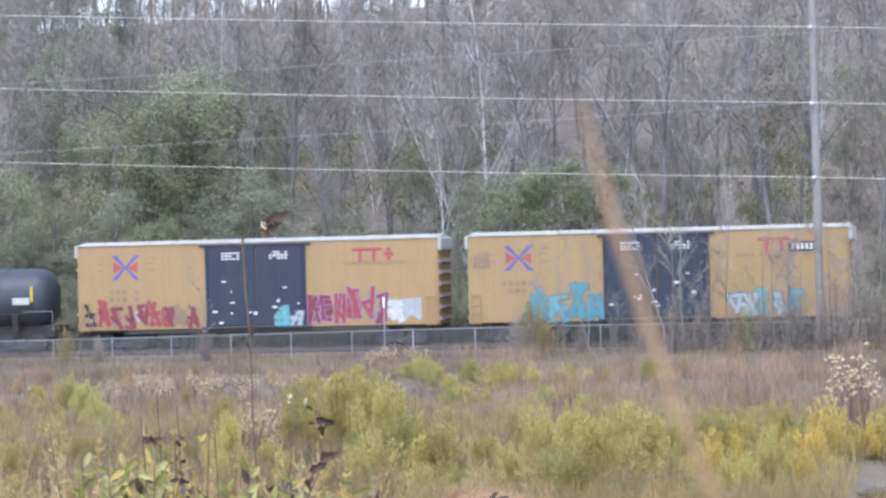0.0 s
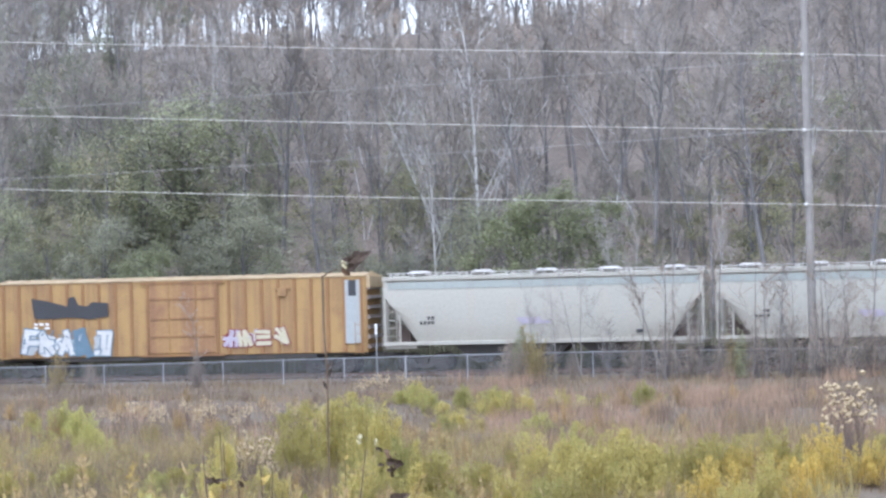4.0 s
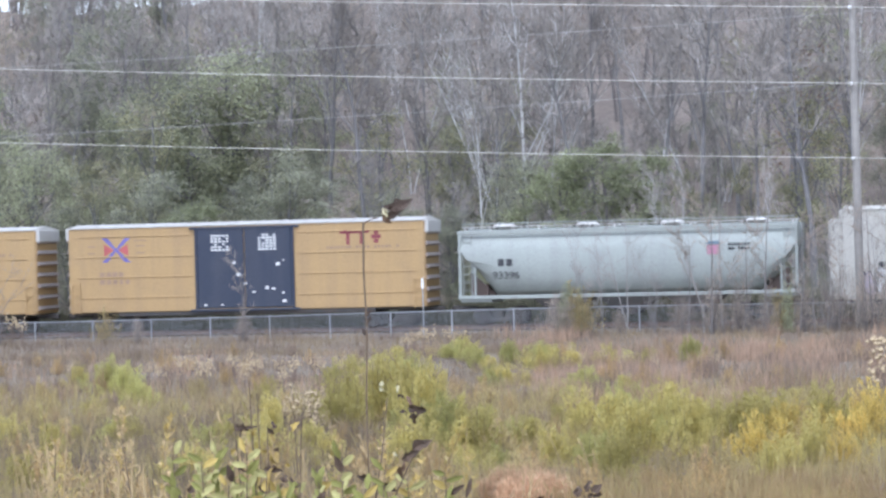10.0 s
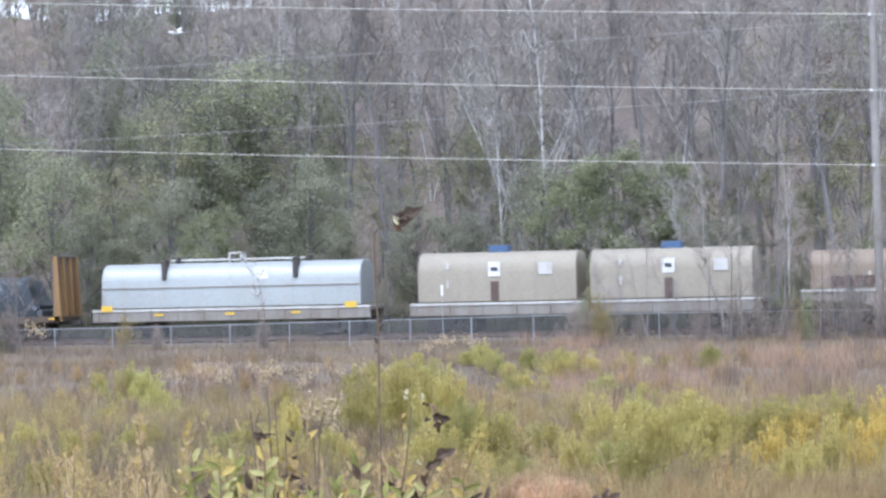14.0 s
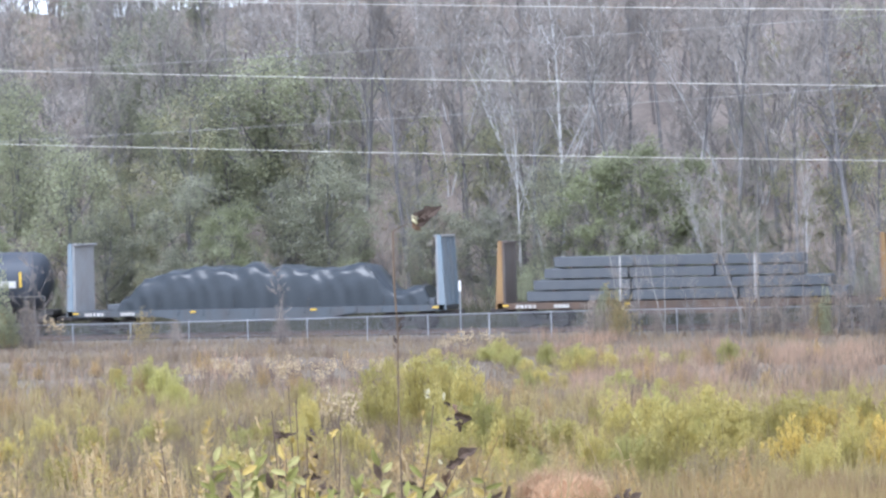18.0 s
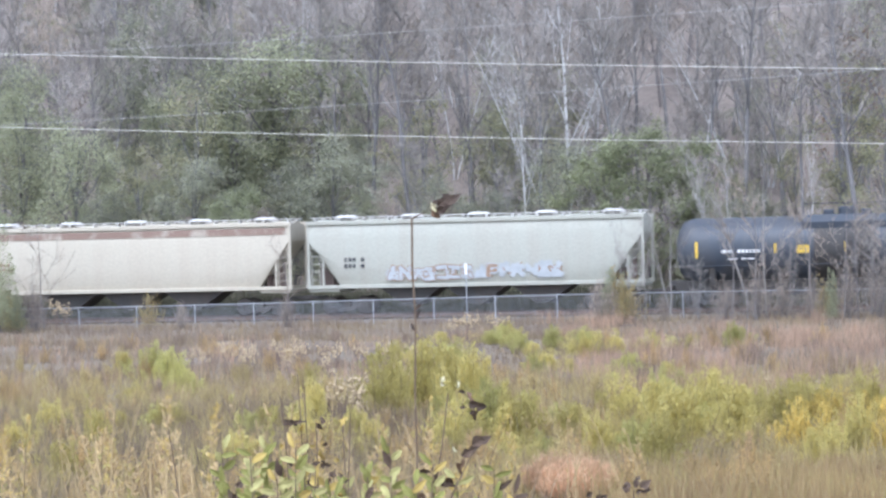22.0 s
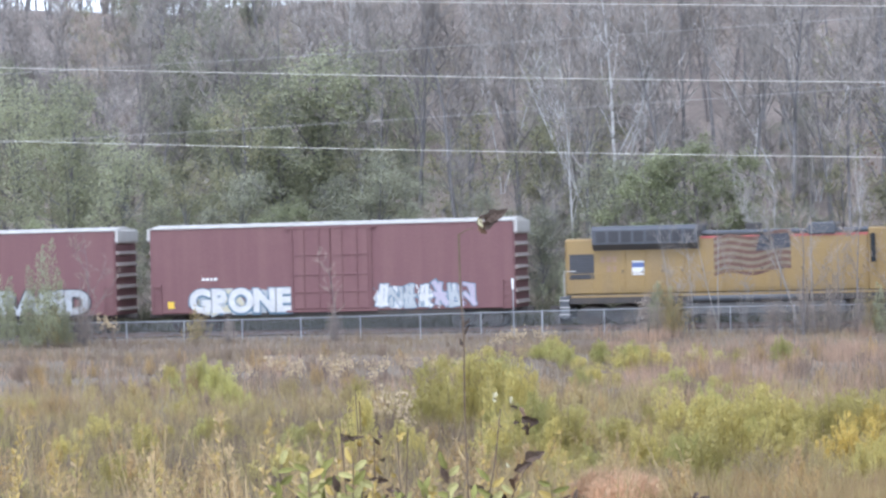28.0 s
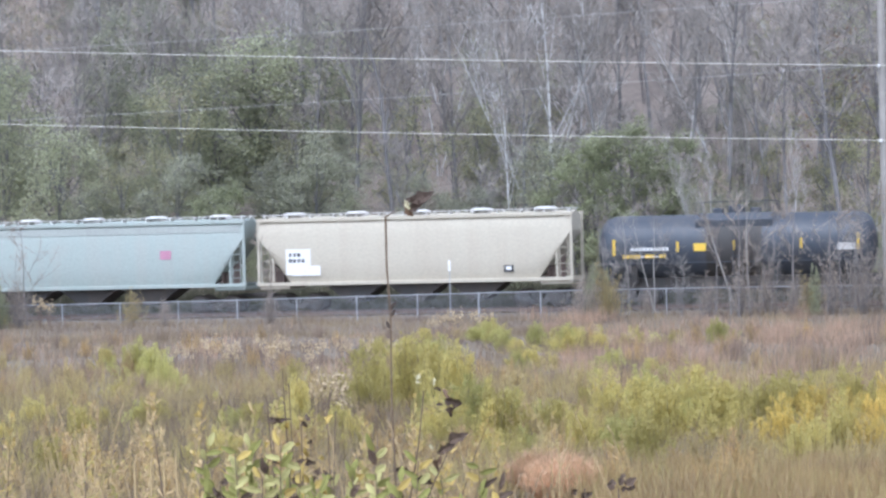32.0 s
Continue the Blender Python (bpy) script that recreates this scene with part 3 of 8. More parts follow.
# the trees that stand out, front to back: kind, place, height of the top, lean, breadth
for kind, x, y, top, tilt, wide in ((GREEN, -51.1, 168, 16.6, 0, 1.0), (GREEN, -49.0, 170, 16.2, 0, 0.9), (GREEN, -53.2, 166, 15.2, 0, 0.85), (DARK, -62.3, 182, 20.2, 0, 0.8), (DARK, -66.0, 185, 19.2, 0, 0.8), (GREEN, -66.3, 165, 14.8, 0, 0.8),
                                    (GREEN, -60.9, 160, 11.0, 0, 0.95), (YELLOW, -56.4, 158, 9.6, 0, 1.0), (YELLOW, -55.0, 164, 14.0, 0, 0.9), (FRESH, -48.7, 153, 7.0, 0, 1.0), (DARK, -44.4, 158, 9.6, 0, 1.15), (DARK, -46.6, 157, 8.2, 0, 1.2),
                                    (FRESH, -28.7, 157, 9.2, 0, 1.0), (FRESH, -26.2, 156, 9.8, 0, 1.0), (FRESH, -24.4, 159, 9.2, 0, 1.0), (DARK, -31.3, 158, 9.0, 0, 1.0), (YELLOW, -40.4, 163, 12.2, 0, 0.9), (YELLOW, -36.8, 165, 11.6, 0, 0.9), (YELLOW, -33.6, 168, 12.4, 0, 0.8),
                                    (YELLOW, -15.2, 160, 13.4, 0, 0.8), (YELLOW, -13.2, 158, 11.0, 0, 0.8), (RUSTY, -16.2, 166, 15.5, 0, 0.8), (RUSTY, -42.5, 215, 25.5, 0, 0.9), (RUSTY, -37.0, 200, 21.0, 0, 0.9),
                                    (YELLOW, -21.5, 157, 8.0, 0, 1.0), (YELLOW, -18.9, 163, 9.6, 0, 1.0), (GREEN, -71, 168, 15.0, 0, 0.9), (DARK, -73, 160, 10.5, 0, 1.1), (GREEN, -58.4, 172, 14.4, 0, 0.8), (DARK, -57.2, 156, 6.8, 0, 1.3), (FRESH, -63.8, 154, 6.4, 0, 1.0),
                                    (DARK, -52.2, 157, 8.6, 0, 1.2), (YELLOW, -47.2, 163, 11.0, 0, 1.0), (DARK, -37.8, 156, 7.0, 0, 1.3), (DARK, -34.6, 155, 6.2, 0, 1.3), (DARK, -21.0, 154, 5.6, 0, 1.3), (DARK, -77, 178, 17.5, 0, 0.9),
                                    (PALE, -32.3, 165, 20.5, 1.0, 0.9), (PALE, -33.4, 167, 19.0, -4, 0.8), (PALE, -34.0, 161, 14.9, 0, 0.6), (PALE, -31.5, 166.5, 18.0, 6, 0.7), (PALE, -22.0, 174, 20.0, -27, 0.5), (PALE, -23.0, 185, 22.0, 2, 0.7), (PALE, -16.6, 151.5, 8.6, -3, 0.5), (PALE, -21.4, 153.5, 8.4, -9, 0.5),
                                    (PALE, -56.6, 190, 23.0, 1, 0.8), (PALE, -58.2, 196, 24.0, -5, 0.8), (PALE, -44.5, 188, 20.0, 3, 0.7), (PALE, -39.0, 186, 20.5, -4, 0.7), (PALE, -28.0, 192, 22.0, 5, 0.7), (PALE, -48.5, 205, 24.0, -3, 0.8), (PALE, -14.0, 170, 17.0, 3, 0.7),
                                    (TALL, -43.7, 163, 19.0, 2, 0.9), (TALL, -40.3, 160, 18.0, -2, 0.9), (TALL, -32.9, 159, 15.5, 3, 0.8), (TALL, -27.8, 161, 17.5, 0, 0.8), (TALL, -21.0, 157.5, 18.5, 1, 0.9), (TALL, -17.6, 155, 14.5, -1, 0.8), (TALL, -14.4, 153.5, 16.5, 0, 1.0), (TALL, -12.2, 157, 17.5, 2, 0.9),
                                    (TALL, -50.5, 177, 20.0, 3, 0.8), (TALL, -46.3, 166, 16.5, -4, 0.8), (TALL, -57.6, 180, 20.5, 5, 0.8), (TALL, -60.0, 175, 18.0, -3, 0.8), (TALL, -65.5, 176, 18.5, 2, 0.8), (TALL, -55.7, 174, 18.5, -2, 0.8), (TALL, -38.4, 166, 17.5, 4, 0.8), (TALL, -36.0, 172, 19.5, -3, 0.8),
                                    (TALL, -25.2, 168, 18.5, 3, 0.8), (TALL, -19.5, 165, 17.5, -2, 0.8), (TALL, -70.0, 176, 18.0, 2, 0.8), (TALL, -29.9, 175, 20.0, 2, 0.8), (TALL, -16.0, 161, 18.0, 2, 0.9), (TALL, -9.4, 156, 17.0, -2, 0.9)):
    stand(kind, x, y, top, rng.uniform(0, 360) if kind is not PALE else rng.uniform(-30, 30), tilt, wide)
# the rest of the wood, in loose rows up the slope
for row, (y0, count, lo, hi) in enumerate(((154, 26, 0.25, 0.42), (162, 26, 0.4, 0.62), (171, 30, 0.55, 0.8), (180, 34, 0.6, 0.85), (190, 38, 0.65, 0.9), (201, 40, 0.65, 0.9),
                                           (213, 42, 0.6, 0.85), (225, 44, 0.6, 0.85), (238, 46, 0.6, 0.85), (250, 52, 0.65, 0.9), (262, 58, 0.7, 0.95), (275, 60, 0.7, 1.0), (290, 50, 0.75, 1.05))):
    x0, x1 = -0.40 * y0 - 8, -0.02 * y0 + 5
    for i in range(count):
        x = x0 + (x1 - x0) * (i + rng.uniform(0.1, 0.9)) / count
        y = y0 + rng.uniform(-5, 5) if row else y0 + rng.uniform(-2, 4)
        r, leftish = rng.random(), x < -0.27 * y
        if row > 10 and x < -0.31 * y and r < 0.5:
            continue
        if row < 2:
            pool_ = BARE[:3] if r < (0.12 if leftish else 0.55) else (DARK + YELLOW + GREEN)
        elif row < 5:
            pool_ = GREEN + YELLOW + DARK if r < (0.4 if leftish else 0.1) else BARE + TALL
        else:
            pool_ = DARK + YELLOW if r < (0.14 if leftish else 0.04) else BARE + TALL + (RUSTY if r < 0.14 else []) + (PALE if r > 0.86 else [])
        if row > 9:
            pool_ = BARE
        plant(rng.choice(pool_), x, y, rng.uniform(lo, hi), rng.uniform(0, 360))


# ---------------------------------------------------------------- undergrowth and field
def wet(x, y):
    """Open water and the trampled margin before it, where little grows."""
    return ((x + 9.3) / 1.5) ** 2 + ((y - 59.6) / 3.4) ** 2 < 1 or (x > -4.4 and 56 < y < 68.5)


def blades(name, label, category, rng, count, place, h, w, material, lean=0.25, split=2):
    """Grass, weeds or brush that nobody could count: tapering curved blades."""
    g = Geo()
    for _ in range(count):
        x, y = place(rng)
        if wet(x, y):
            continue
        z, hh = ground_z(x, y) - 0.05, rng.uniform(*h)
        a, k, t = rng.uniform(0, 6.28), abs(rng.gauss(0, lean)) * hh, rng.uniform(0, 6.28)
        dx, dy, ww = math.cos(a) * k, math.sin(a) * k, w * rng.uniform(0.6, 1.4)
        sx, sy = math.cos(t) * ww, math.sin(t) * ww
        n = len(g.v)
        g.v += [(x - sx, y - sy, z), (x + sx, y + sy, z), (x + dx * 0.4 + sx * 0.7, y + dy * 0.4 + sy * 0.7, z + hh * 0.6),
                (x + dx * 0.4 - sx * 0.7, y + dy * 0.4 - sy * 0.7, z + hh * 0.6), (x + dx, y + dy, z + hh)]
        g.f += [(n, n + 1, n + 2, n + 3), (n + 3, n + 2, n + 4)]
    g.m = [0] * len(g.f)
    return tagged(part(name, g, material), label, category, "", "stuff")


def field_spot(y0, y1):
    def f(r):
        y = y0 + (y1 - y0) * r.random()
        return (r.uniform(-0.47, 0.0) * y + r.uniform(-2, 3), y)
    return f


M_MAUVE = foliage("dry_brush", (0.155, 0.122, 0.1), (0.27, 0.212, 0.165), (0.3, 0.235, 0.145))
M_TUFT = foliage("tan_tuft", (0.5, 0.345, 0.235), (0.66, 0.47, 0.33), (0.42, 0.29, 0.21))
M_STRAW = foliage("dry_grass", (0.27, 0.2, 0.105), (0.42, 0.31, 0.155), (0.25, 0.175, 0.115))
M_GREENGRASS = foliage("field_grass", (0.32, 0.275, 0.11), (0.45, 0.375, 0.15), (0.33, 0.255, 0.14))
M_REED = foliage("golden_reed", (0.43, 0.32, 0.15), (0.56, 0.42, 0.2), (0.36, 0.25, 0.14))
rng = random.Random(8)


def clumped(y0, y1, n, spread_, left=-0.47, right=0.0):
    """Spots gathered into loose clumps, so that the cover is uneven."""
    r = random.Random(n)
    knots = [(r.uniform(left, right) * y + r.uniform(-1, 1), y) for y in (r.uniform(y0, y1) for _ in range(n))]

    def f(q):
        x, y = q.choice(knots)
        return (x + q.gauss(0, spread_), y + q.gauss(0, spread_))
    return f


blades("dry_brush", "mauve-brown dry brush and weeds in the field", "brush", rng, 16000, clumped(102, 136, 330, 0.9), (0.12, 0.5), 0.014, M_MAUVE, 0.5)
blades("dry_brush", "mauve-brown dry brush and weeds in the field", "brush", rng, 17000, clumped(60, 104, 420, 0.9), (0.15, 0.6), 0.011, M_MAUVE, 0.5)
blades("dry_brush", "mauve-brown dry brush and weeds in the field", "brush", rng, 9000, clumped(92, 136, 160, 0.7), (0.35, 0.95), 0.01, M_MAUVE, 0.35)
blades("dry_brush", "mauve-brown dry brush and weeds along the fence", "brush", rng, 22000, field_spot(126, 138.2), (0.12, 0.5), 0.014, M_MAUVE, 0.4)
blades("tan_tuft_grass", "tufts of pinkish-tan dry grass", "grass", rng, 15000, clumped(84, 135, 170, 0.4, -0.2, 0.0), (0.3, 0.95), 0.01, M_TUFT, 0.3)
blades("tan_tuft_grass", "tufts of pinkish-tan dry grass", "grass", rng, 4500, clumped(80, 132, 220, 0.45, -0.47, -0.22), (0.25, 0.8), 0.01, M_TUFT, 0.3)
blades("dry_grass", "tangled straw-coloured field grass", "grass", rng, 18000, clumped(54, 96, 420, 0.5), (0.25, 0.85), 0.009, M_STRAW, 0.45)
blades("field_grass", "yellow-green rank field grass", "grass", rng, 34000, clumped(48, 92, 520, 0.6), (0.35, 1.0), 0.009, M_GREENGRASS, 0.4)
blades("golden_reed", "golden-tan reeds and grass round the pond", "reeds", rng, 12000, clumped(49, 59, 130, 0.5, -0.2, 0.02), (0.35, 0.9), 0.008, M_REED, 0.3)
blades("yellowed_weed", "yellow and straw weeds on the near field", "weeds", rng, 6000, clumped(38, 60, 160, 0.4, -0.24, 0.0), (0.3, 0.8), 0.007, M_REED, 0.4)
blades("yellowed_weed", "yellow and straw weeds on the near field", "weeds", rng, 2500, clumped(38, 56, 60, 0.35, -0.47, -0.24), (0.3, 0.8), 0.007, M_REED, 0.4)
blades("dry_brush", "mauve-brown dry brush and weeds in the near field", "brush", rng, 26000, clumped(44, 76, 260, 0.7, -0.47, -0.23), (0.3, 1.0), 0.008, M_MAUVE, 0.4)
blades("bank_grass", "rough straw grass on the bank under the camera", "grass", rng, 9000, lambda q: (q.uniform(-16, 10), q.uniform(-12, 36)), (0.15, 0.5), 0.006, M_STRAW, 0.6)
blades("hillside_brush", "grey-brown brush under the trees", "brush", rng, 14000,
       lambda r: (lambda y: (r.uniform(-0.42, 0.0) * y, y))(r.uniform(148, 200)), (0.4, 2.2), 0.016, M_TWIG[1], 0.5)
blades("hillside_brush", "grey-brown brush along the crest of the hill", "brush", rng, 7000, lambda r: (lambda y: (r.uniform(-0.3, 0.0) * y, y))(r.uniform(255, 285)), (0.8, 3.2), 0.03, M_TWIG[1], 0.5)
blades("trackside_undergrowth", "dense dark undergrowth behind the railway track", "undergrowth", rng, 26000, lambda r: (r.uniform(-66, 6), r.uniform(146.2, 150)), (0.5, 1.9), 0.022,
       foliage("dark_undergrowth", (0.1, 0.1, 0.07), (0.16, 0.15, 0.1)), 0.35)


def make_shrub(name, label, seed, h, spread_, stems, leaves_n, size, stem_mat, leaf_mat, open_=0.35, narrow=0.13, dome=0.35):
    """A willow-like shrub: rising whips, each clad in narrow leaves that taper to a point at its tip."""
    r = random.Random(seed)
    wood, leaf = Geo(), Geo()
    each = max(4, leaves_n // stems)
    for _ in range(stems):
        a, out = r.uniform(0, 6.28), min(1.5, abs(r.gauss(0, 0.62))) * spread_
        hh = h * r.uniform(0.5, 1.0) * (1.0 - dome * min(1.2, out / max(spread_, 0.01)) ** 2)
        foot = Vector((math.cos(a) * out * 0.35, math.sin(a) * out * 0.35, 0))
        tip = Vector((math.cos(a) * out + r.gauss(0, 0.05) * h, math.sin(a) * out + r.gauss(0, 0.05) * h, hh))
        mid = foot.lerp(tip, 0.5) + Vector((math.cos(a), math.sin(a), 0)) * 0.12 * out
        wood.tube([foot, mid, tip], [0.011, 0.008, 0.003], 3, False)
        fat = open_ * h * r.uniform(0.22, 0.36)
        for _ in range(each):
            u = 0.18 + 0.82 * r.random() ** 0.85
            p = foot.lerp(mid, u * 2) if u < 0.5 else mid.lerp(tip, u * 2 - 1)
            b, reach = r.uniform(0, 6.28), fat * (1.02 - u) ** 0.7 * math.sqrt(r.random())
            p = p + Vector((math.cos(b) * reach, math.sin(b) * reach, r.uniform(-0.3, 0.3) * reach))
            d = Vector((math.cos(b) * 0.55, math.sin(b) * 0.55, r.uniform(0.5, 1.2))).normalized() * size * r.uniform(0.7, 1.5)
            s = d.cross(Vector((r.gauss(0, 1), r.gauss(0, 1), 0.3))).normalized() * size * narrow
            leaf.add([tuple(p), tuple(p + d * 0.45 + s), tuple(p + d), tuple(p + d * 0.45 - s)], [(0, 1, 2), (0, 2, 3)])
    ob = thing(name, label, "shrub", "field shrubs", pose(0, -600, -50))
    tagged(part("stem", wood, stem_mat, ob), kind="stuff")
    tagged(part("foliage", leaf, leaf_mat, ob), kind="stuff")
    return ob


M_STEM = plain("shrub_stem", (0.2, 0.16, 0.1), 0.9)
M_DRYSTEM = plain("dry_shrub_stem", (0.22, 0.165, 0.135), 0.9)
M_WILLOW = foliage("willow_leaf", (0.47, 0.42, 0.14), (0.57, 0.5, 0.18), (0.53, 0.44, 0.17), 0.75, 0.4)
M_GOLD = foliage("golden_leaf", (0.64, 0.5, 0.14), (0.74, 0.57, 0.18), None, 0.75, 0.4)
M_LIME = foliage("lime_leaf", (0.43, 0.425, 0.15), (0.52, 0.505, 0.19), (0.5, 0.45, 0.18), 0.75, 0.4)
M_SAGE = foliage("sage_leaf", (0.46, 0.385, 0.17), (0.55, 0.46, 0.21), (0.42, 0.31, 0.18), 0.75, 0.4)
M_DRYLEAF = foliage("withered_leaf", (0.24, 0.18, 0.135), (0.34, 0.255, 0.18))
M_TANLEAF = foliage("tan_leaf", (0.48, 0.35, 0.15), (0.58, 0.43, 0.19), (0.42, 0.28, 0.16), 0.75, 0.4)
M_PINK = foliage("pinkish_grass", (0.62, 0.43, 0.27), (0.74, 0.52, 0.33), None, 0.75, 0.4)
SHRUBS = {
    "willow": [make_shrub("willow_shrub", "feathery olive-yellow willow shrub in the field", 100 + i, 2.0, 0.95, 34, 4600, 0.1, M_STEM, M_WILLOW, 0.5, 0.15) for i in range(3)],
    "gold": [make_shrub("golden_shrub", "shrub turned golden yellow in autumn", 110 + i, 2.0, 0.95, 32, 4400, 0.1, M_STEM, M_GOLD, 0.5, 0.15) for i in range(2)],
    "lime": [make_shrub("green_shrub", "bright yellow-green shrub in the field", 120 + i, 2.0, 0.95, 34, 4800, 0.1, M_STEM, M_LIME, 0.5, 0.15) for i in range(2)],
    "sage": [make_shrub("sage_shrub", "thin grey-olive weed shrub in the field", 130 + i, 1.6, 0.7, 24, 1500, 0.09, M_DRYSTEM, M_SAGE, 0.4, 0.13) for i in range(2)],
    "tan": [make_shrub("tan_weed", "tan and olive seeding weed in the field", 135 + i, 1.6, 0.55, 22, 1300, 0.09, M_DRYSTEM, M_TANLEAF, 0.35, 0.13) for i in range(2)],
    "dry": [make_shrub("withered_shrub", "withered mauve-brown shrub with few leaves", 140 + i, 1.4, 0.9, 46, 1100, 0.07, M_DRYSTEM, M_DRYLEAF, 0.35, 0.12) for i in range(3)],
}


def shrub(kind, x, y, s, rng, wide=1.0):
    m = pose(x, y, ground_z(x, y) - 0.05, 0, 0, rng.uniform(0, 360)) @ Matrix.Diagonal((s * wide * rng.uniform(0.9, 1.15), s * wide * rng.uniform(0.9, 1.15), s, 1))
    model = rng.choice(SHRUBS[kind])
    ob = model if model not in used else copy_thing(model, pose(0, 0, 0))
    used.add(model)
    ob.matrix_basis = m
    return ob


rng = random.Random(21)
# shrubs that stand out: kind, place, height over 2 m, breadth
for kind, x, y, s, w in (("lime", -32.9, 93.4, 0.8, 1.0), ("lime", -31.6, 91.5, 0.72, 1.1), ("lime", -30.2, 88.5, 0.62, 1.1), ("willow", -20.3, 77.5, 1.12, 0.9), ("willow", -19.0, 75.5, 1.2, 0.9), ("willow", -18.1, 75, 1.25, 0.85),
                         ("willow", -17.0, 72.8, 1.2, 0.75), ("willow", -19.6, 73.6, 0.85, 1.0), ("lime", -18.9, 79.5, 1.1, 0.9), ("willow", -26.7, 122, 0.52, 1.6), ("lime", -23.5, 116, 0.56, 1.3), ("lime", -24.0, 112, 0.5, 1.3), ("lime", -20.1, 95.8, 0.5, 1.2),
                         ("willow", -22.5, 118.4, 0.42, 1.3), ("willow", -21.2, 118, 0.46, 1.1), ("willow", -18.5, 110.4, 0.55, 1.4), ("lime", -15.7, 114, 0.6, 1.1), ("willow", -28.4, 109, 0.5, 1.3), ("willow", -36.0, 99, 0.5, 1.2),
                         ("willow", -12.6, 71.5, 0.82, 1.0), ("willow", -11.7, 70.4, 0.72, 1.1), ("willow", -10.6, 69.5, 0.85, 0.8), ("lime", -14.7, 68.9, 0.65, 0.9), ("willow", -13.4, 67.6, 0.58, 1.3), ("willow", -15.6, 70, 0.6, 1.0), ("lime", -12.0, 73.4, 0.85, 0.8),
                         ("gold", -8.1, 68.6, 0.55, 1.2), ("gold", -7.2, 68.4, 0.66, 1.1), ("gold", -6.3, 68.0, 0.6, 1.1), ("gold", -5.3, 69.3, 0.62, 1.1), ("gold", -4.3, 70, 0.6, 1.2), ("gold", -2.8, 70.6, 0.55, 1.2), ("gold", -1.4, 71, 0.5, 1.2),
                         ("willow", -8.5, 84.5, 0.35, 1.8), ("willow", -6.5, 85, 0.35, 1.8), ("willow", -9.8, 71.8, 0.42, 1.3), ("willow", -8.9, 70.8, 0.42, 1.2), ("lime", -4.5, 96, 0.5, 1.5), ("willow", -1.5, 90, 0.5, 1.5)):
    shrub(kind, x, y, s, rng, w)
# the olive band across the middle of the field, turning golden towards the pond
for i in range(84):
    u = (i + rng.random()) / 84
    y = rng.uniform(60, 73)
    x = (-0.24 + 0.25 * u) * y
    if (x + 9.4) ** 2 + (y - 61.0) ** 2 < 6 or (x > -5.2 and 60 < y < 69):
        continue
    shrub(rng.choice(["willow", "willow", "lime", "sage", "willow"] if u < 0.5 else ["gold", "willow", "tan", "willow", "gold"]), x, y, rng.uniform(0.45, 0.85), rng, rng.uniform(0.9, 1.3))
# smaller leafy bushes scattered over the left and the far middle of the field
for i in range(70):
    u = (i + rng.random()) / 70
    y = rng.choice([rng.uniform(58, 70), rng.uniform(66, 84), rng.uniform(84, 100)])
    shrub(rng.choice(["willow", "sage", "tan", "willow", "tan", "lime"] if y < 84 else ["sage", "willow", "lime", "tan"]), (-0.46 + 0.25 * u) * y, y, rng.uniform(0.3, 0.55), rng, rng.uniform(1.0, 1.7))
for i in range(44):
    u = (i + rng.random()) / 44
    y = rng.uniform(80, 122)
    shrub(rng.choice(["willow", "lime", "sage", "sage"]), (-0.27 + 0.12 * u) * y, y, rng.uniform(0.3, 0.6), rng, rng.uniform(1.2, 2.0))
# tall golden-tan weeds along the near edge of the field
for i in range(46):
    u = (i + rng.random()) / 46
    y = rng.uniform(49, 58)
    x = (-0.45 + 0.45 * u) * y
    if abs(x + 10.3) > 1.3 and x < -4.5:
        shrub(rng.choice(["tan", "tan", "sage", "tan"]), x, y, rng.uniform(0.5, 0.9) if x < -12 else rng.uniform(0.4, 0.6), rng, rng.uniform(1.0, 1.4))
# weeds and withered shrubs over the rest
for y0, count, kinds, lo, hi in ((56, 34, "tan sage willow tan tan", 0.4, 0.8), (61, 38, "tan dry sage tan willow", 0.4, 0.8), (67, 38, "tan dry willow sage", 0.4, 0.8), (74, 38, "dry sage tan willow dry", 0.4, 0.8), (81, 38, "dry sage dry tan sage", 0.45, 0.75),
                                 (89, 38, "dry sage tan dry dry sage", 0.45, 0.75), (97, 42, "dry dry dry tan", 0.4, 0.75), (106, 42, "dry dry tan dry sage", 0.4, 0.75), (115, 40, "dry dry dry tan", 0.4, 0.7), (124, 36, "dry dry tan dry", 0.35, 0.6)):
    for i in range(count):
        x = (-0.45 + 0.45 * (i + rng.random()) / count) * y0 + 2
        y = y0 + rng.uniform(-4.5, 4.5)
        if ((x + 9.4) / 2.6) ** 2 + ((y - 61.0) / 3.5) ** 2 < 1 or (x > -5.2 and 57 < y < 69):
            continue
        shrub(rng.choice(kinds.split()), x, y, rng.uniform(lo, hi), rng)


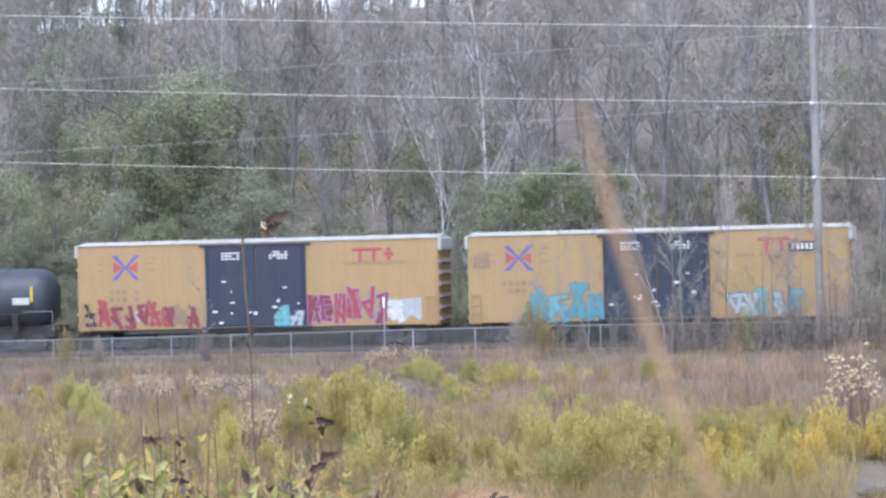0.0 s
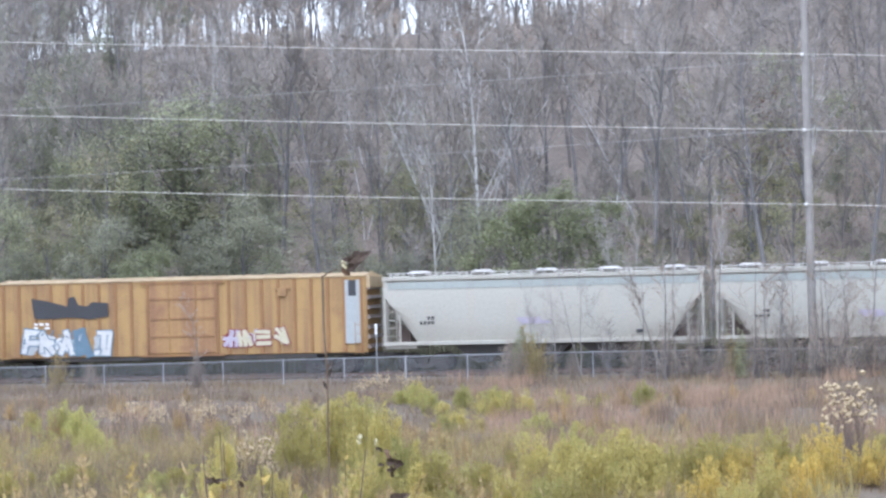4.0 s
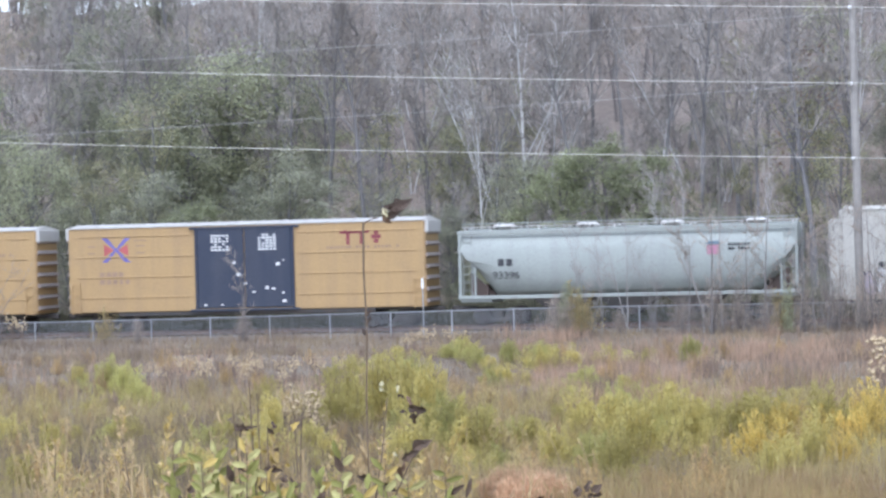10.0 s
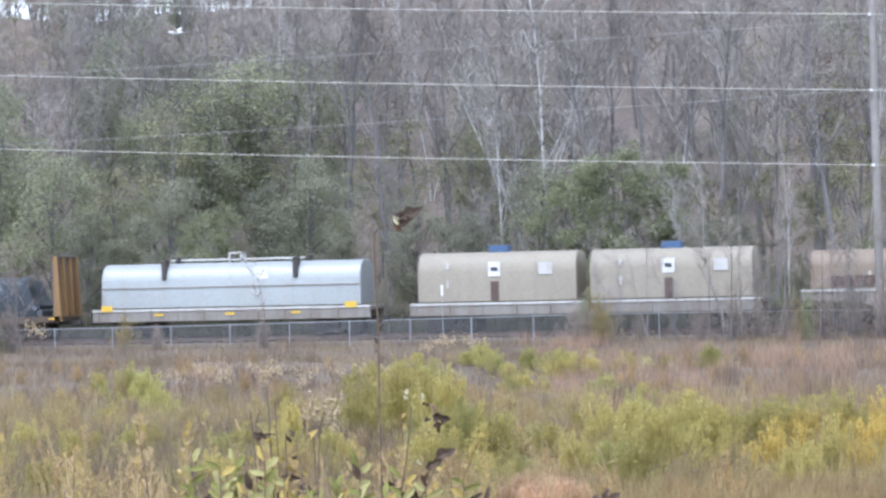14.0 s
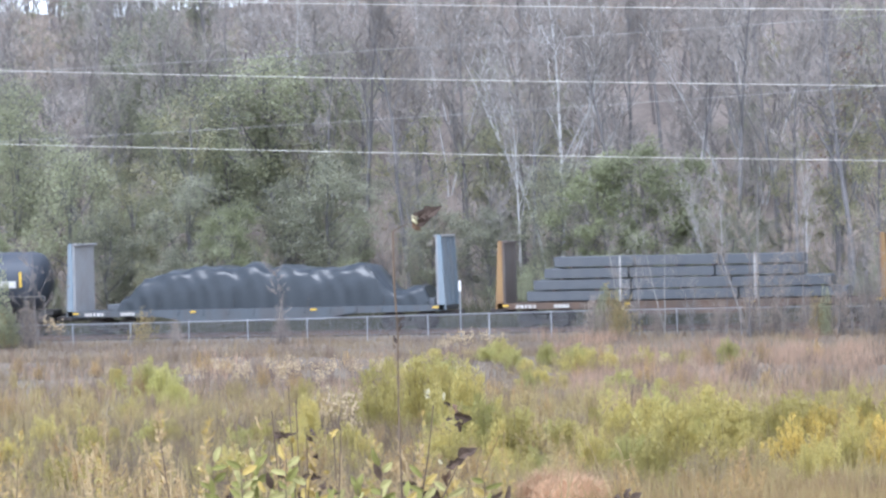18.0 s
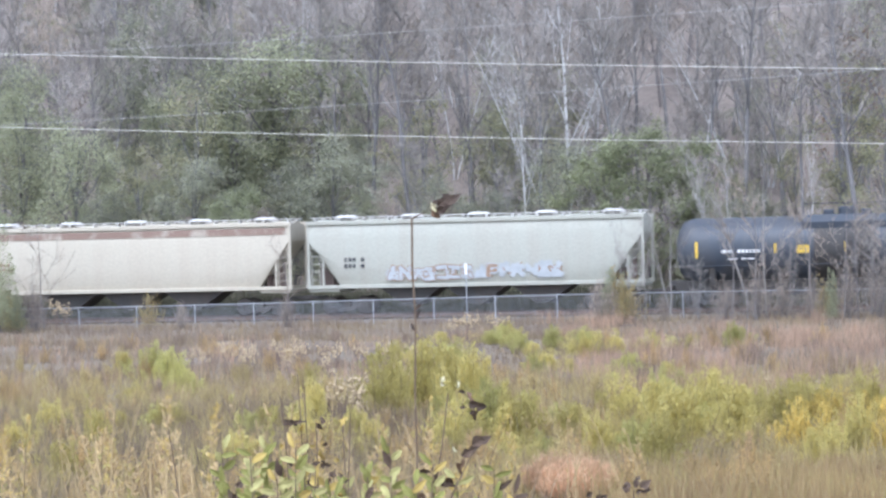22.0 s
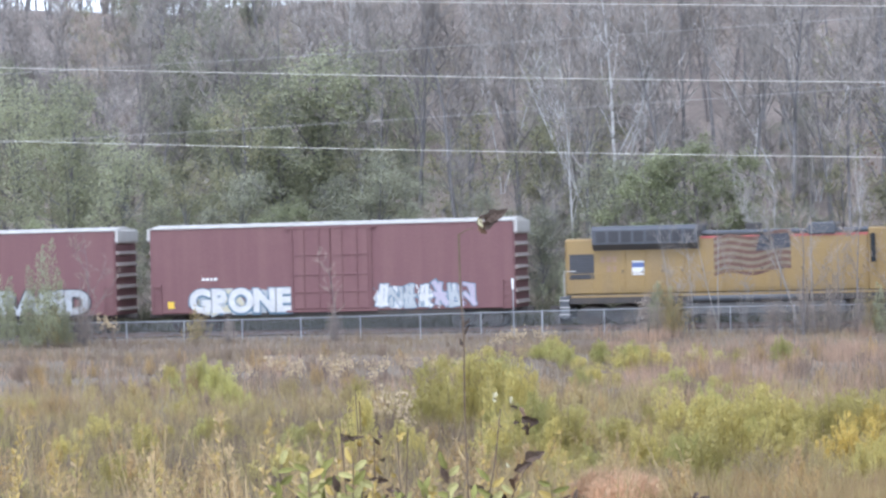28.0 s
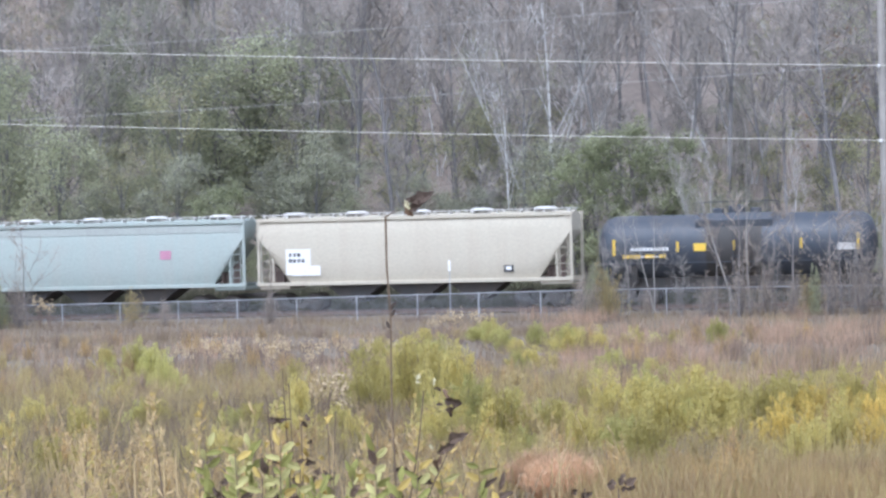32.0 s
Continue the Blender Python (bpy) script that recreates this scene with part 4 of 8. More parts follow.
def plume_clump(x, y, h, wide, n, seed):
    """A fountain of very fine grass with fluffy tops."""
    r = random.Random(seed)
    ob = thing("plume_grass", "soft clump of pinkish-tan plume grass", "grass", "", pose(x, y, ground_z(x, y) - 0.05))
    stems, tops = Geo(), Geo()
    for _ in range(n):
        a, out = r.uniform(0, 6.28), math.sqrt(r.random()) * wide
        hh = h * r.uniform(0.6, 1.08) * (1 - 0.35 * (out / wide) ** 2)
        c, q = math.cos(a), math.sin(a)
        pts = [Vector((c * out * u ** 1.3 * 0.9 + c * 0.1, q * out * u ** 1.3 * 0.9 + q * 0.1, hh * u)) for u in (0, 0.5, 1)]
        stems.tube(pts, [0.003, 0.003, 0.002], 3, False)
        for k in range(7):
            p = pts[1].lerp(pts[2], 0.2 + 0.8 * r.random())
            u = Vector((r.gauss(0, 0.5), r.gauss(0, 0.5), 1)).normalized() * 0.09
            s = u.cross(Vector((r.gauss(0, 1), r.gauss(0, 1), 0.3))).normalized() * 0.006
            tops.add([tuple(p), tuple(p + u * 0.5 + s), tuple(p + u), tuple(p + u * 0.5 - s)], [(0, 1, 2), (0, 2, 3)])
    tagged(part("stem", stems, M_PINK, ob), kind="stuff")
    tagged(part("plume", tops, M_PINK, ob), kind="stuff")


plume_clump(-10.55, 52.3, 0.95, 0.75, 900, 1)
plume_clump(-9.95, 51.8, 0.9, 0.65, 750, 2)
plume_clump(-10.2, 51.3, 0.85, 0.6, 500, 3)

# leafy and bare growth between the fence and the camera side of the track
UNDER = [make_shrub("understory_bush", "dull green bush under the trees behind the track", 160 + i, 3.2, 1.8, 26, 2600, 0.14, M_BARK[1], (M_LEAF_DARK, M_LEAF_OLIVE)[i % 2]) for i in range(3)]
SHRUBS["under"] = UNDER
SHRUBS["grey"] = [make_shrub("grey_leaf_bush", "grey-green leafy bush beside the chain-link fence", 170, 2.4, 0.9, 22, 900, 0.12, M_STEM, M_SAGE)]
M_SEED = plain("seed_fluff", (0.52, 0.41, 0.255), 0.9, 0, 9, 0.12)


def make_seeding(seed, h, stems, heads):
    """A tall weed whose side twigs end in small round fluffy heads."""
    r = random.Random(seed)
    ob = thing("seeding_weed", "tall weed with pale cream seed heads", "weed", "seeding weeds", pose(0, -600, -50))
    wood, fluff = Geo(), Geo()
    for _ in range(stems):
        a, out = r.uniform(0, 6.28), r.uniform(0.02, 0.3) * h
        tip = Vector((math.cos(a) * out, math.sin(a) * out, h * r.uniform(0.7, 1.0)))
        wood.tube([Vector((0, 0, 0)), Vector((tip.x * 0.35, tip.y * 0.35, tip.z * 0.6)), tip], [0.01, 0.008, 0.004], 3, False)
        for k in range(heads):
            p = tip * r.uniform(0.72, 1.0) + Vector((r.gauss(0, 0.06), r.gauss(0, 0.06), r.gauss(0, 0.05)))
            q = r.uniform(0.025, 0.05)
            fluff.add([tuple(p + Vector(v) * q * r.uniform(0.7, 1.3)) for v in ((1, 0, 0), (-1, 0, 0), (0, 1, 0), (0, -1, 0), (0, 0, 1.2), (0, 0, -1))],
                      [(0, 2, 4), (2, 1, 4), (1, 3, 4), (3, 0, 4), (2, 0, 5), (1, 2, 5), (3, 1, 5), (0, 3, 5)])
    tagged(part("stem", wood, M_DRYSTEM, ob), kind="stuff")
    tagged(part("seed_head", fluff, M_SEED, ob), kind="stuff")
    return ob


SHRUBS["seed"] = [make_seeding(180 + i, 1.5, 8, 6) for i in range(3)]
for i in range(46):
    y = rng.uniform(148.5, 163)
    shrub("under", rng.uniform(-0.42, -0.01) * y, y, rng.uniform(0.5, 1.15), rng)
for x, y, s in ((-24.1, 134.6, 1.15), (-23.4, 134.9, 0.9), (-47.8, 135.2, 0.85), (-14.5, 134.8, 0.9), (-55.3, 134.4, 1.0), (-54.6, 134.0, 0.8)):
    shrub("grey", x, y, s, rng)
for x, y, s in ((-20.0, 71.2, 1.1), (-19.7, 71.5, 1.0), (-20.35, 71.0, 0.85), (-19.4, 70.8, 0.7), (-31.8, 98, 1.05), (-31.3, 99, 0.95), (-30.9, 98, 0.9), (-30.4, 100, 1.05), (-30.0, 101, 1.0), (-29.5, 100, 0.9), (-29.0, 101, 0.85), (-28.2, 100, 0.9), (-27.7, 101, 0.8),
                (-26.9, 99, 0.85), (-26.1, 99, 0.9), (-25.5, 100, 0.8), (-32.9, 99, 0.8), (-33.7, 100, 0.75), (-28.8, 96, 0.75), (-27.2, 95, 0.7), (-24.6, 97, 0.8), (-24.0, 97, 0.7), (-28.6, 122.6, 0.95), (-28.1, 122, 1.0), (-27.6, 123, 0.95), (-29.2, 123, 0.9), (-27.0, 122.5, 0.9), (-29.8, 124, 0.8),
                (-19.0, 108, 0.6), (-18.2, 108, 0.7), (-17.3, 107, 0.6), (-20.2, 112, 0.8), (-16.0, 106, 0.6), (-13.8, 107, 0.6), (-38.2, 104, 0.7), (-10.6, 84, 0.6), (-5.3, 78.5, 1.75), (-5.0, 78.9, 1.5), (-5.6, 78.2, 1.4), (-17.7, 127, 0.5), (-52.3, 134.3, 1.2), (-51.9, 134.6, 1.0)):
    shrub("seed", x, y, s, rng)
SHRUBS["thicket"] = [make_shrub("bare_thicket", "feathery grey-brown thicket against the fence", 190 + i, 2.6, 0.8, 40, 1500, 0.16, M_BARK[1], M_TWIG[1], 0.6, 0.045) for i in range(2)]
for x, y, s in ((-25.0, 134.9, 0.95), (-24.4, 134.6, 0.8), (-19.0, 135.0, 0.9), (-17.4, 134.8, 1.2), (-16.2, 135, 1.0), (-14.8, 134.6, 0.9), (-13.3, 135, 1.1), (-11.8, 134.7, 1.3), (-10.4, 134.9, 1.4), (-9.1, 134.5, 1.4), (-8.0, 134.9, 1.3), (-6.9, 134.6, 1.4), (-5.6, 134.9, 1.3), (-40.6, 135.1, 0.7), (-46.0, 135.0, 0.6), (-53.6, 134.8, 1.1), (-22.0, 135.1, 0.6)):
    shrub("thicket", x, y, s, rng)
SAPLING = [make_tree("bare_sapling", "thin bare sapling growing by the fence", 200 + i, 6.2, 4, M_BARK[1], M_TWIG[1], lean=0.06 * (i - 1), fine_r=0.009, thick=0.007) for i in range(3)]
for i, (x, s) in enumerate(((-17.5, 1.2), (-16.0, 0.95), (-15.0, 1.3), (-12.7, 0.95), (-10.0, 1.1), (-9.0, 1.0), (-18.6, 0.9), (-13.4, 1.05), (-7.9, 1.15), (-6.9, 1.0), (-53.1, 1.0), (-40.4, 0.75), (-11.6, 0.8), (-53.8, 0.7))):
    plant(SAPLING[i % 3], x, 134.3 + 0.4 * (i % 3), s, 57 * i)
M_WHIPBARK = plain("bark_ashen", (0.3, 0.28, 0.26), 0.9, 0, 5, 0.3)
WHIP = [make_tree("pale_sapling", "tall thin leaning sapling with greyish bark by the fence", 210 + i, 9, 5, M_WHIPBARK, M_TWIG[2], fine_r=0.006, thick=0.0068, clear=0.4, rise_=(1.2, 2.4)) for i in range(2)]
for i, (x, y, s, tilt) in enumerate(((-17.6, 135.2, 0.95, -17), (-17.1, 135.4, 0.9, -6), (-21.5, 135.1, 0.62, -12), (-21.7, 135.3, 0.7, 3), (-23.8, 135.2, 0.65, -5), (-22.9, 135.4, 0.6, 4))):
    plant(WHIP[i % 2], x, y, s, 140 * i, tilt)
VEIL = [make_tree("bare_sapling", "bushy bare grey sapling growing by the fence", 220 + i, 6.5, 8, M_BARK[0], M_TWIG[0], fine_r=0.008, thick=0.009, clear=0.12, forks=2, rise_=(1.0, 2.4)) for i in range(2)]
for i, (x, s) in enumerate(((-23.4, 0.5), (-20.3, 0.5), (-16.0, 0.55), (-12.2, 0.9), (-9.8, 0.8))):
    plant(VEIL[i % 2], x, 135.0 + 0.3 * (i % 3), s, 101 * i)
SHRUBS["tallgrey"] = [make_shrub("leafy_sapling", "tall narrow grey-green sapling beside the fence", 175 + i, 5.0, 0.75, 16, 3000, 0.13, M_BARK[1], M_LEAF_OLIVE, 0.42, 0.2, 0.75) for i in range(2)]
for x, y, s in ((-55.2, 134.2, 1.12), (-56.3, 134.5, 0.85), (-54.3, 134.0, 0.6), (-57.6, 134.2, 0.95), (-24.4, 135.0, 0.68), (-23.9, 135.2, 0.5), (-14.0, 134.9, 0.5)):
    shrub("tallgrey", x, y, s, rng)

# ---------------------------------------------------------------- the train
CARS = []


def train_shift(t):
    """How far the train has run since the start, in metres."""
    def run(u):
        return 16 * (21.606 * u + 0.3378 * u ** 2 + 0.05 * u ** 3 - 0.0911 * u ** 4)
    return run((t - 16) / 16) - run(-1)


M_STEEL = paint("dark_steel", (0.055, 0.052, 0.05), (0.12, 0.085, 0.06), 0.5, 0.3, 0.7)
M_WHEEL = plain("wheel_steel", (0.09, 0.075, 0.065), 0.55, 0.5)
M_BLACK = paint("tank_black", (0.05, 0.06, 0.078), (0.12, 0.11, 0.1), 0.35, 0.35, 0.5)
M_WHITE = plain("stencil_white", (0.75, 0.75, 0.73), 0.6, 0, 8, 0.15)
M_INK = plain("stencil_dark", (0.05, 0.05, 0.055), 0.7, 0, 8, 0.2)
M_STRIPE = plain("reflective_yellow", (0.75, 0.5, 0.06), 0.4, 0, 8, 0.1)
# End ribs coloured paler for the daylight on their tops, with some grime
M_RIBLIT = paint("lit_end_rib", (0.33, 0.28, 0.25), (0.2, 0.14, 0.11), 0.5, 0.4)
M_ROOF = paint("galvanised_roof", (0.56, 0.545, 0.51), (0.4, 0.33, 0.27), 0.5, 0.2, 0.5, 0.2)
M_TTX = paint("boxcar_yellow", (0.42, 0.28, 0.125), (0.29, 0.2, 0.12), 0.35, 0.4)
M_GOLDEN = paint("golden_yellow_rusted", (0.41, 0.26, 0.1), (0.2, 0.1, 0.06), 0.7, 0.95)
M_RUSTDOOR = paint("rusty_door", (0.39, 0.235, 0.095), (0.2, 0.09, 0.06), 0.9, 0.9)
# Browner than the panels: rust, and the shading along each rib put into colour
M_RUSTRIBSHADE = paint("rusty_shaded_rib", (0.33, 0.18, 0.07), (0.16, 0.08, 0.05), 0.7, 0.9)
M_DIRTGOLD = paint("dusty_golden_roof", (0.5, 0.38, 0.22), (0.3, 0.2, 0.12), 0.6, 0.4)
M_NAVY = paint("navy_door", (0.03, 0.038, 0.065), (0.09, 0.09, 0.1), 0.3, 0.3, 0.5)
M_REEFER = paint("reefer_white", (0.49, 0.475, 0.42), (0.42, 0.38, 0.34), 0.35, 0.4)
M_RED = paint("boxcar_red", (0.175, 0.084, 0.086), (0.23, 0.125, 0.115), 0.35, 0.55, 0.65)
M_ROOFRED = paint("dusty_red_roof", (0.3, 0.2, 0.18), (0.35, 0.27, 0.24), 0.5, 0.4)
M_BEAMRED = paint("centerbeam_red", (0.185, 0.068, 0.064), (0.17, 0.075, 0.06), 0.4, 0.4, 0.65)
M_BLUE = paint("faded_blue", (0.18, 0.275, 0.325), (0.38, 0.4, 0.42), 0.4, 0.5)
M_HOPBLUE = paint("hopper_pale_blue", (0.36, 0.41, 0.38), (0.4, 0.38, 0.34), 0.3, 0.4)
M_HOPWHITE = paint("hopper_white", (0.44, 0.425, 0.365), (0.45, 0.4, 0.34), 0.35, 0.45)
M_HOPCREAM = paint("hopper_cream", (0.51, 0.465, 0.37), (0.45, 0.385, 0.3), 0.35, 0.45)
M_HOPSAGE = paint("hopper_sage", (0.42, 0.42, 0.355), (0.38, 0.34, 0.28), 0.4, 0.5)
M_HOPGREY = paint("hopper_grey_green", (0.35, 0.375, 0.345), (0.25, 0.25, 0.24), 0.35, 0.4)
M_HOPRUST = rusted("hopper_rusted", (0.42, 0.37, 0.3), (0.17, 0.092, 0.066))
M_COILTAN = paint("coil_hood_tan", (0.36, 0.32, 0.25), (0.3, 0.26, 0.21), 0.35, 0.35)
M_COILBROWN = paint("coil_hood_brown", (0.29, 0.23, 0.17), (0.2, 0.14, 0.1), 0.5, 0.6)
M_SILVER = paint("coil_hood_silver", (0.42, 0.445, 0.44), (0.4, 0.38, 0.35), 0.3, 0.4, 0.45, 0.2)
M_FRAME = paint("coil_frame_grey", (0.3, 0.28, 0.25), (0.17, 0.12, 0.09), 0.5, 0.5)
M_FLATDARK = paint("flatcar_dark", (0.105, 0.078, 0.062), (0.17, 0.1, 0.06), 0.6, 0.6)
M_FLATBLUE = paint("flatcar_blue_grey", (0.1, 0.115, 0.13), (0.1, 0.08, 0.07), 0.4, 0.5)
M_TARP = paint("black_tarpaulin", (0.032, 0.04, 0.048), (0.055, 0.062, 0.07), 0.4, 0.2, 0.32)
M_WRAP = paint("grey_wrapping", (0.1, 0.11, 0.122), (0.16, 0.16, 0.16), 0.4, 0.3, 0.45)
M_RUSTBROWN = paint("rust_brown", (0.12, 0.085, 0.07), (0.1, 0.06, 0.05), 0.5, 0.5)
M_ORANGE = paint("bulkhead_orange", (0.33, 0.205, 0.085), (0.2, 0.1, 0.06), 0.75, 0.6)
M_BHBLUE = paint("bulkhead_blue", (0.22, 0.28, 0.33), (0.3, 0.24, 0.18), 0.4, 0.5)
M_BHPALE = paint("bulkhead_pale", (0.4, 0.4, 0.4), (0.3, 0.24, 0.2), 0.5, 0.5)
M_LOCO = paint("loco_yellow", (0.31, 0.21, 0.08), (0.24, 0.18, 0.12), 0.35, 0.45, 0.45)
M_LOCOGREY = paint("loco_grey", (0.085, 0.092, 0.105), (0.12, 0.11, 0.1), 0.3, 0.2, 0.5)
M_LOCOTANK = paint("fuel_tank_grey", (0.1, 0.1, 0.1), (0.12, 0.1, 0.08), 0.4, 0.4)
M_GLASS = plain("cab_glass", (0.02, 0.025, 0.03), 0.08, 0, 5, 0.1, 0.0)
M_DIRTWHITE = paint("dirty_white", (0.62, 0.61, 0.58), (0.35, 0.28, 0.22), 0.4, 0.4)


def spray(name, rgb):
    return plain("spray_" + name, rgb, 0.6, 0, 3, 0.18)


INKS = {k: spray(k, v) for k, v in {"teal": (0.1, 0.3, 0.33), "aqua": (0.14, 0.38, 0.4), "red": (0.33, 0.07, 0.07), "maroon": (0.22, 0.05, 0.06), "black": (0.03, 0.03, 0.035),
                                    "white": (0.58, 0.58, 0.57), "silver": (0.4, 0.42, 0.43), "purple": (0.17, 0.13, 0.3), "violet": (0.27, 0.21, 0.38), "pink": (0.45, 0.22, 0.3),
                                    "mint": (0.36, 0.415, 0.34), "cream": (0.52, 0.48, 0.34), "blue": (0.1, 0.14, 0.3), "steelblue": (0.13, 0.2, 0.26), "yellow": (0.52, 0.41, 0.12),
                                    "orange": (0.6, 0.25, 0.06), "brown": (0.3, 0.2, 0.13), "lilac": (0.42, 0.38, 0.45), "logo_red": (0.42, 0.1, 0.1), "logo_blue": (0.15, 0.13, 0.36)}.items()}


def rounded(cx, cz, w, h, r, n=16, power=2.6):
    out, wild = [], r.uniform(0.1, 0.3)
    for k in range(n):
        a = 2 * math.pi * k / n
        c, s = math.cos(a), math.sin(a)
        q = r.uniform(1 - wild, 1 + 0.4 * wild)
        out.append((cx + q * w / 2 * math.copysign(abs(c) ** (2 / power), c), cz + q * h / 2 * math.copysign(abs(s) ** (2 / power), s)))
    return out


def sheet(g, poly, y):
    g.add([(x, y, z) for x, z in poly], [tuple(range(len(poly)))])


def stroke(g, a, c, half, y):
    """One straight sprayed stroke with blunt ends, from point a to point c."""
    dx, dz = c[0] - a[0], c[1] - a[1]
    n = math.hypot(dx, dz) or 1.0
    ux, uz = dx / n * half * 0.8, dz / n * half * 0.8
    px, pz = -dz / n * half, dx / n * half
    sheet(g, [(a[0] - ux + px, a[1] - uz + pz), (a[0] - ux - px, a[1] - uz - pz), (c[0] + ux - px, c[1] + uz - pz), (c[0] + ux + px, c[1] + uz + pz)], y)


def graffiti(car, x0, x1, z0, z1, fills, outline, seed, n, y=-1.556):
    """Sprayed letter-like shapes that cannot be read: clouds, outlined strokes, drips and highlights."""
    r, g = random.Random(seed), Geo()
    step, layer = (x1 - x0) / n, 0
    segments = [((0.1, 0), (0.1, 1)), ((0.9, 0), (0.9, 1)), ((0.1, 1), (0.9, 1)), ((0.1, 0.5), (0.85, 0.5)), ((0.1, 0), (0.9, 0)), ((0.1, 1), (0.9, 0)), ((0.15, 0), (0.6, 1)), ((0.5, 1), (0.95, 0)), ((0.5, 0), (0.5, 1)), ((0.1, 0.5), (0.9, 0))]
    for k in range(n):
        if r.random() < 0.6:
            g.slot = 1 + r.randrange(len(fills))
            sheet(g, rounded(x0 + step * (k + 0.5), (z0 + z1) / 2 + r.uniform(-0.1, 0.1) * (z1 - z0), step * r.uniform(0.9, 1.3), (z1 - z0) * r.uniform(0.6, 0.95), r), y - 0.0005 * (k % 4))
    shapes = []
    for k in range(n):
        w, h = step * r.uniform(0.72, 0.95), (z1 - z0) * r.uniform(0.62, 0.85)
        bx, bz, lean = x0 + step * (k + 0.12), z0 + r.uniform(0.05, 0.2) * (z1 - z0), r.uniform(-0.15, 0.2)
        fill = 1 + r.randrange(len(fills))
        for a, c in r.sample(segments, r.randint(3, 4)):
            p = [(bx + w * (u + lean * v) + r.uniform(-0.05, 0.05) * w, bz + h * v + r.uniform(-0.06, 0.06) * h) for u, v in (a, c)]
            shapes.append((p, min(w, h) * r.uniform(0.13, 0.19), fill))
    for inner in (False, True):
        for p, half, fill in shapes:
            g.slot = fill if inner else 0
            layer += 1
            stroke(g, p[0], p[1], half if inner else half * 1.5, y - (0.012 if inner else 0.004) - 0.00004 * layer)
    for k in range(n * 3):
        g.slot = r.choice([0, 1 + r.randrange(len(fills))])
        px, pz = r.uniform(x0, x1), r.uniform(z0 + 0.15 * (z1 - z0), z1)
        stroke(g, (px, pz), (px + r.uniform(-0.12, 0.12) * step, pz - r.uniform(0.05, 0.2) * (z1 - z0)), r.uniform(0.015, 0.05), y - 0.02 - 0.0001 * k)
    tagged(part("graffiti", g, [INKS[outline]] + [INKS[f] for f in fills], car), "sprayed graffiti in " + ", ".join(fills), kind="stuff")


def bars(car, name, rows, material, y=-1.556, label=""):
    """Plain bars in place of lettering: x, z, width, height; anything but print gets a part for each."""
    if name not in ("lettering", "door_lettering", "emblem", "grille"):
        for x, z, w, h in rows:
            part(name, Geo().box(x - w / 2, x + w / 2, y - 0.004, y + 0.001, z - h / 2, z + h / 2), material, car, label)
        return None
    g = Geo()
    for x, z, w, h in rows:
        g.box(x - w / 2, x + w / 2, y - 0.004, y + 0.001, z - h / 2, z + h / 2)
    ob = part(name, g, material, car, label)
    return tagged(ob, label, kind="stuff") if len(rows) > 4 else ob


def lines(x, z, w, h, count, letters, seed):
    """Rows of short bars that stand for unreadable words."""
    r, out = random.Random(seed), []
    for i in range(count):
        for k in range(letters):
            u = w / letters
            if r.random() < 0.85:
                out.append((x - w / 2 + u * (k + 0.5), z - i * h * 1.6, u * r.uniform(0.55, 0.85), h))
    return out


def words(car, text, x, z, size, material, y=-1.556, stretch=1.0, weight=0.0, label=""):
    cu = bpy.data.curves.new("lettering", "FONT")
    cu.body, cu.size, cu.align_x, cu.offset = text, size, "CENTER", weight
    ob = bpy.data.objects.new("lettering", cu)
    scene.collection.objects.link(ob)
    me = bpy.data.meshes.new_from_object(ob)
    bpy.data.objects.remove(ob)
    me.transform(pose(x, y - 0.003, z, 90) @ Matrix.Diagonal((stretch, 1, 1, 1)))
    me.materials.clear()
    return part("lettering", me, material, car, label)


def truck_mesh():
    g = Geo()
    shape = [(-1.2, 0.58), (-0.95, 0.76), (-0.42, 0.72), (-0.3, 0.4), (0.3, 0.4), (0.42, 0.72), (0.95, 0.76), (1.2, 0.58), (1.15, 0.38), (0.65, 0.42), (0.36, 0.2), (-0.36, 0.2), (-0.65, 0.42), (-1.15, 0.38)]
    for y in (-1.08, 0.96):
        g.prism(shape, "y", y, y + 0.12)
    for x in (-0.87, 0.87):
        for y in (-1.15, 1.07):
            g.tube([(x, y, 0.46), (x, y + 0.08, 0.46)], [0.12, 0.12], 8)
    g.box(-0.22, 0.22, -1.02, 1.02, 0.42, 0.72, 0.03)
    return g.mesh("truck")


def wheelset_mesh():
    g = Geo()
    for y in (-0.82, 0.69):
        g.tube([(0, y, 0), (0, y + 0.02, 0), (0, y + 0.1, 0), (0, y + 0.13, 0)], [0.3, 0.44, 0.46, 0.49], 18)
    g.tube([(0, -1.05, 0), (0, 1.05, 0)], [0.08, 0.08], 8)
    return g.mesh("wheelset", True)


TRUCK, WHEELSET = truck_mesh(), wheelset_mesh()
COUPLER = Geo().box(-0.5, 0.15, -0.1, 0.1, 0.78, 0.98, 0.02).box(0.1, 0.36, -0.16, 0.16, 0.74, 1.02, 0.05).mesh("coupler")


def undergear(car, length, inset=2.1, reach=0.55, axles=2):
    for s in (-1, 1):
        x = s * (length / 2 - inset)
        t = part("truck", TRUCK, M_STEEL, car)
        t.location = (x, 0, 0)
        if axles == 3:
            t.scale = (1.65, 1, 1.15)
        for dx in ((-0.87, 0.87) if axles == 2 else (-1.05, 0.0, 1.05)):
            w = part("wheelset", WHEELSET, M_WHEEL, t)
            w.location = (dx, 0, 0.46 if axles == 2 else 0.44)
        c = part("coupler", COUPLER, M_STEEL, car)
        c.location, c.scale = (s * (length / 2 + 0.1), 0, 0), (s * reach / 0.36, 1, 1)


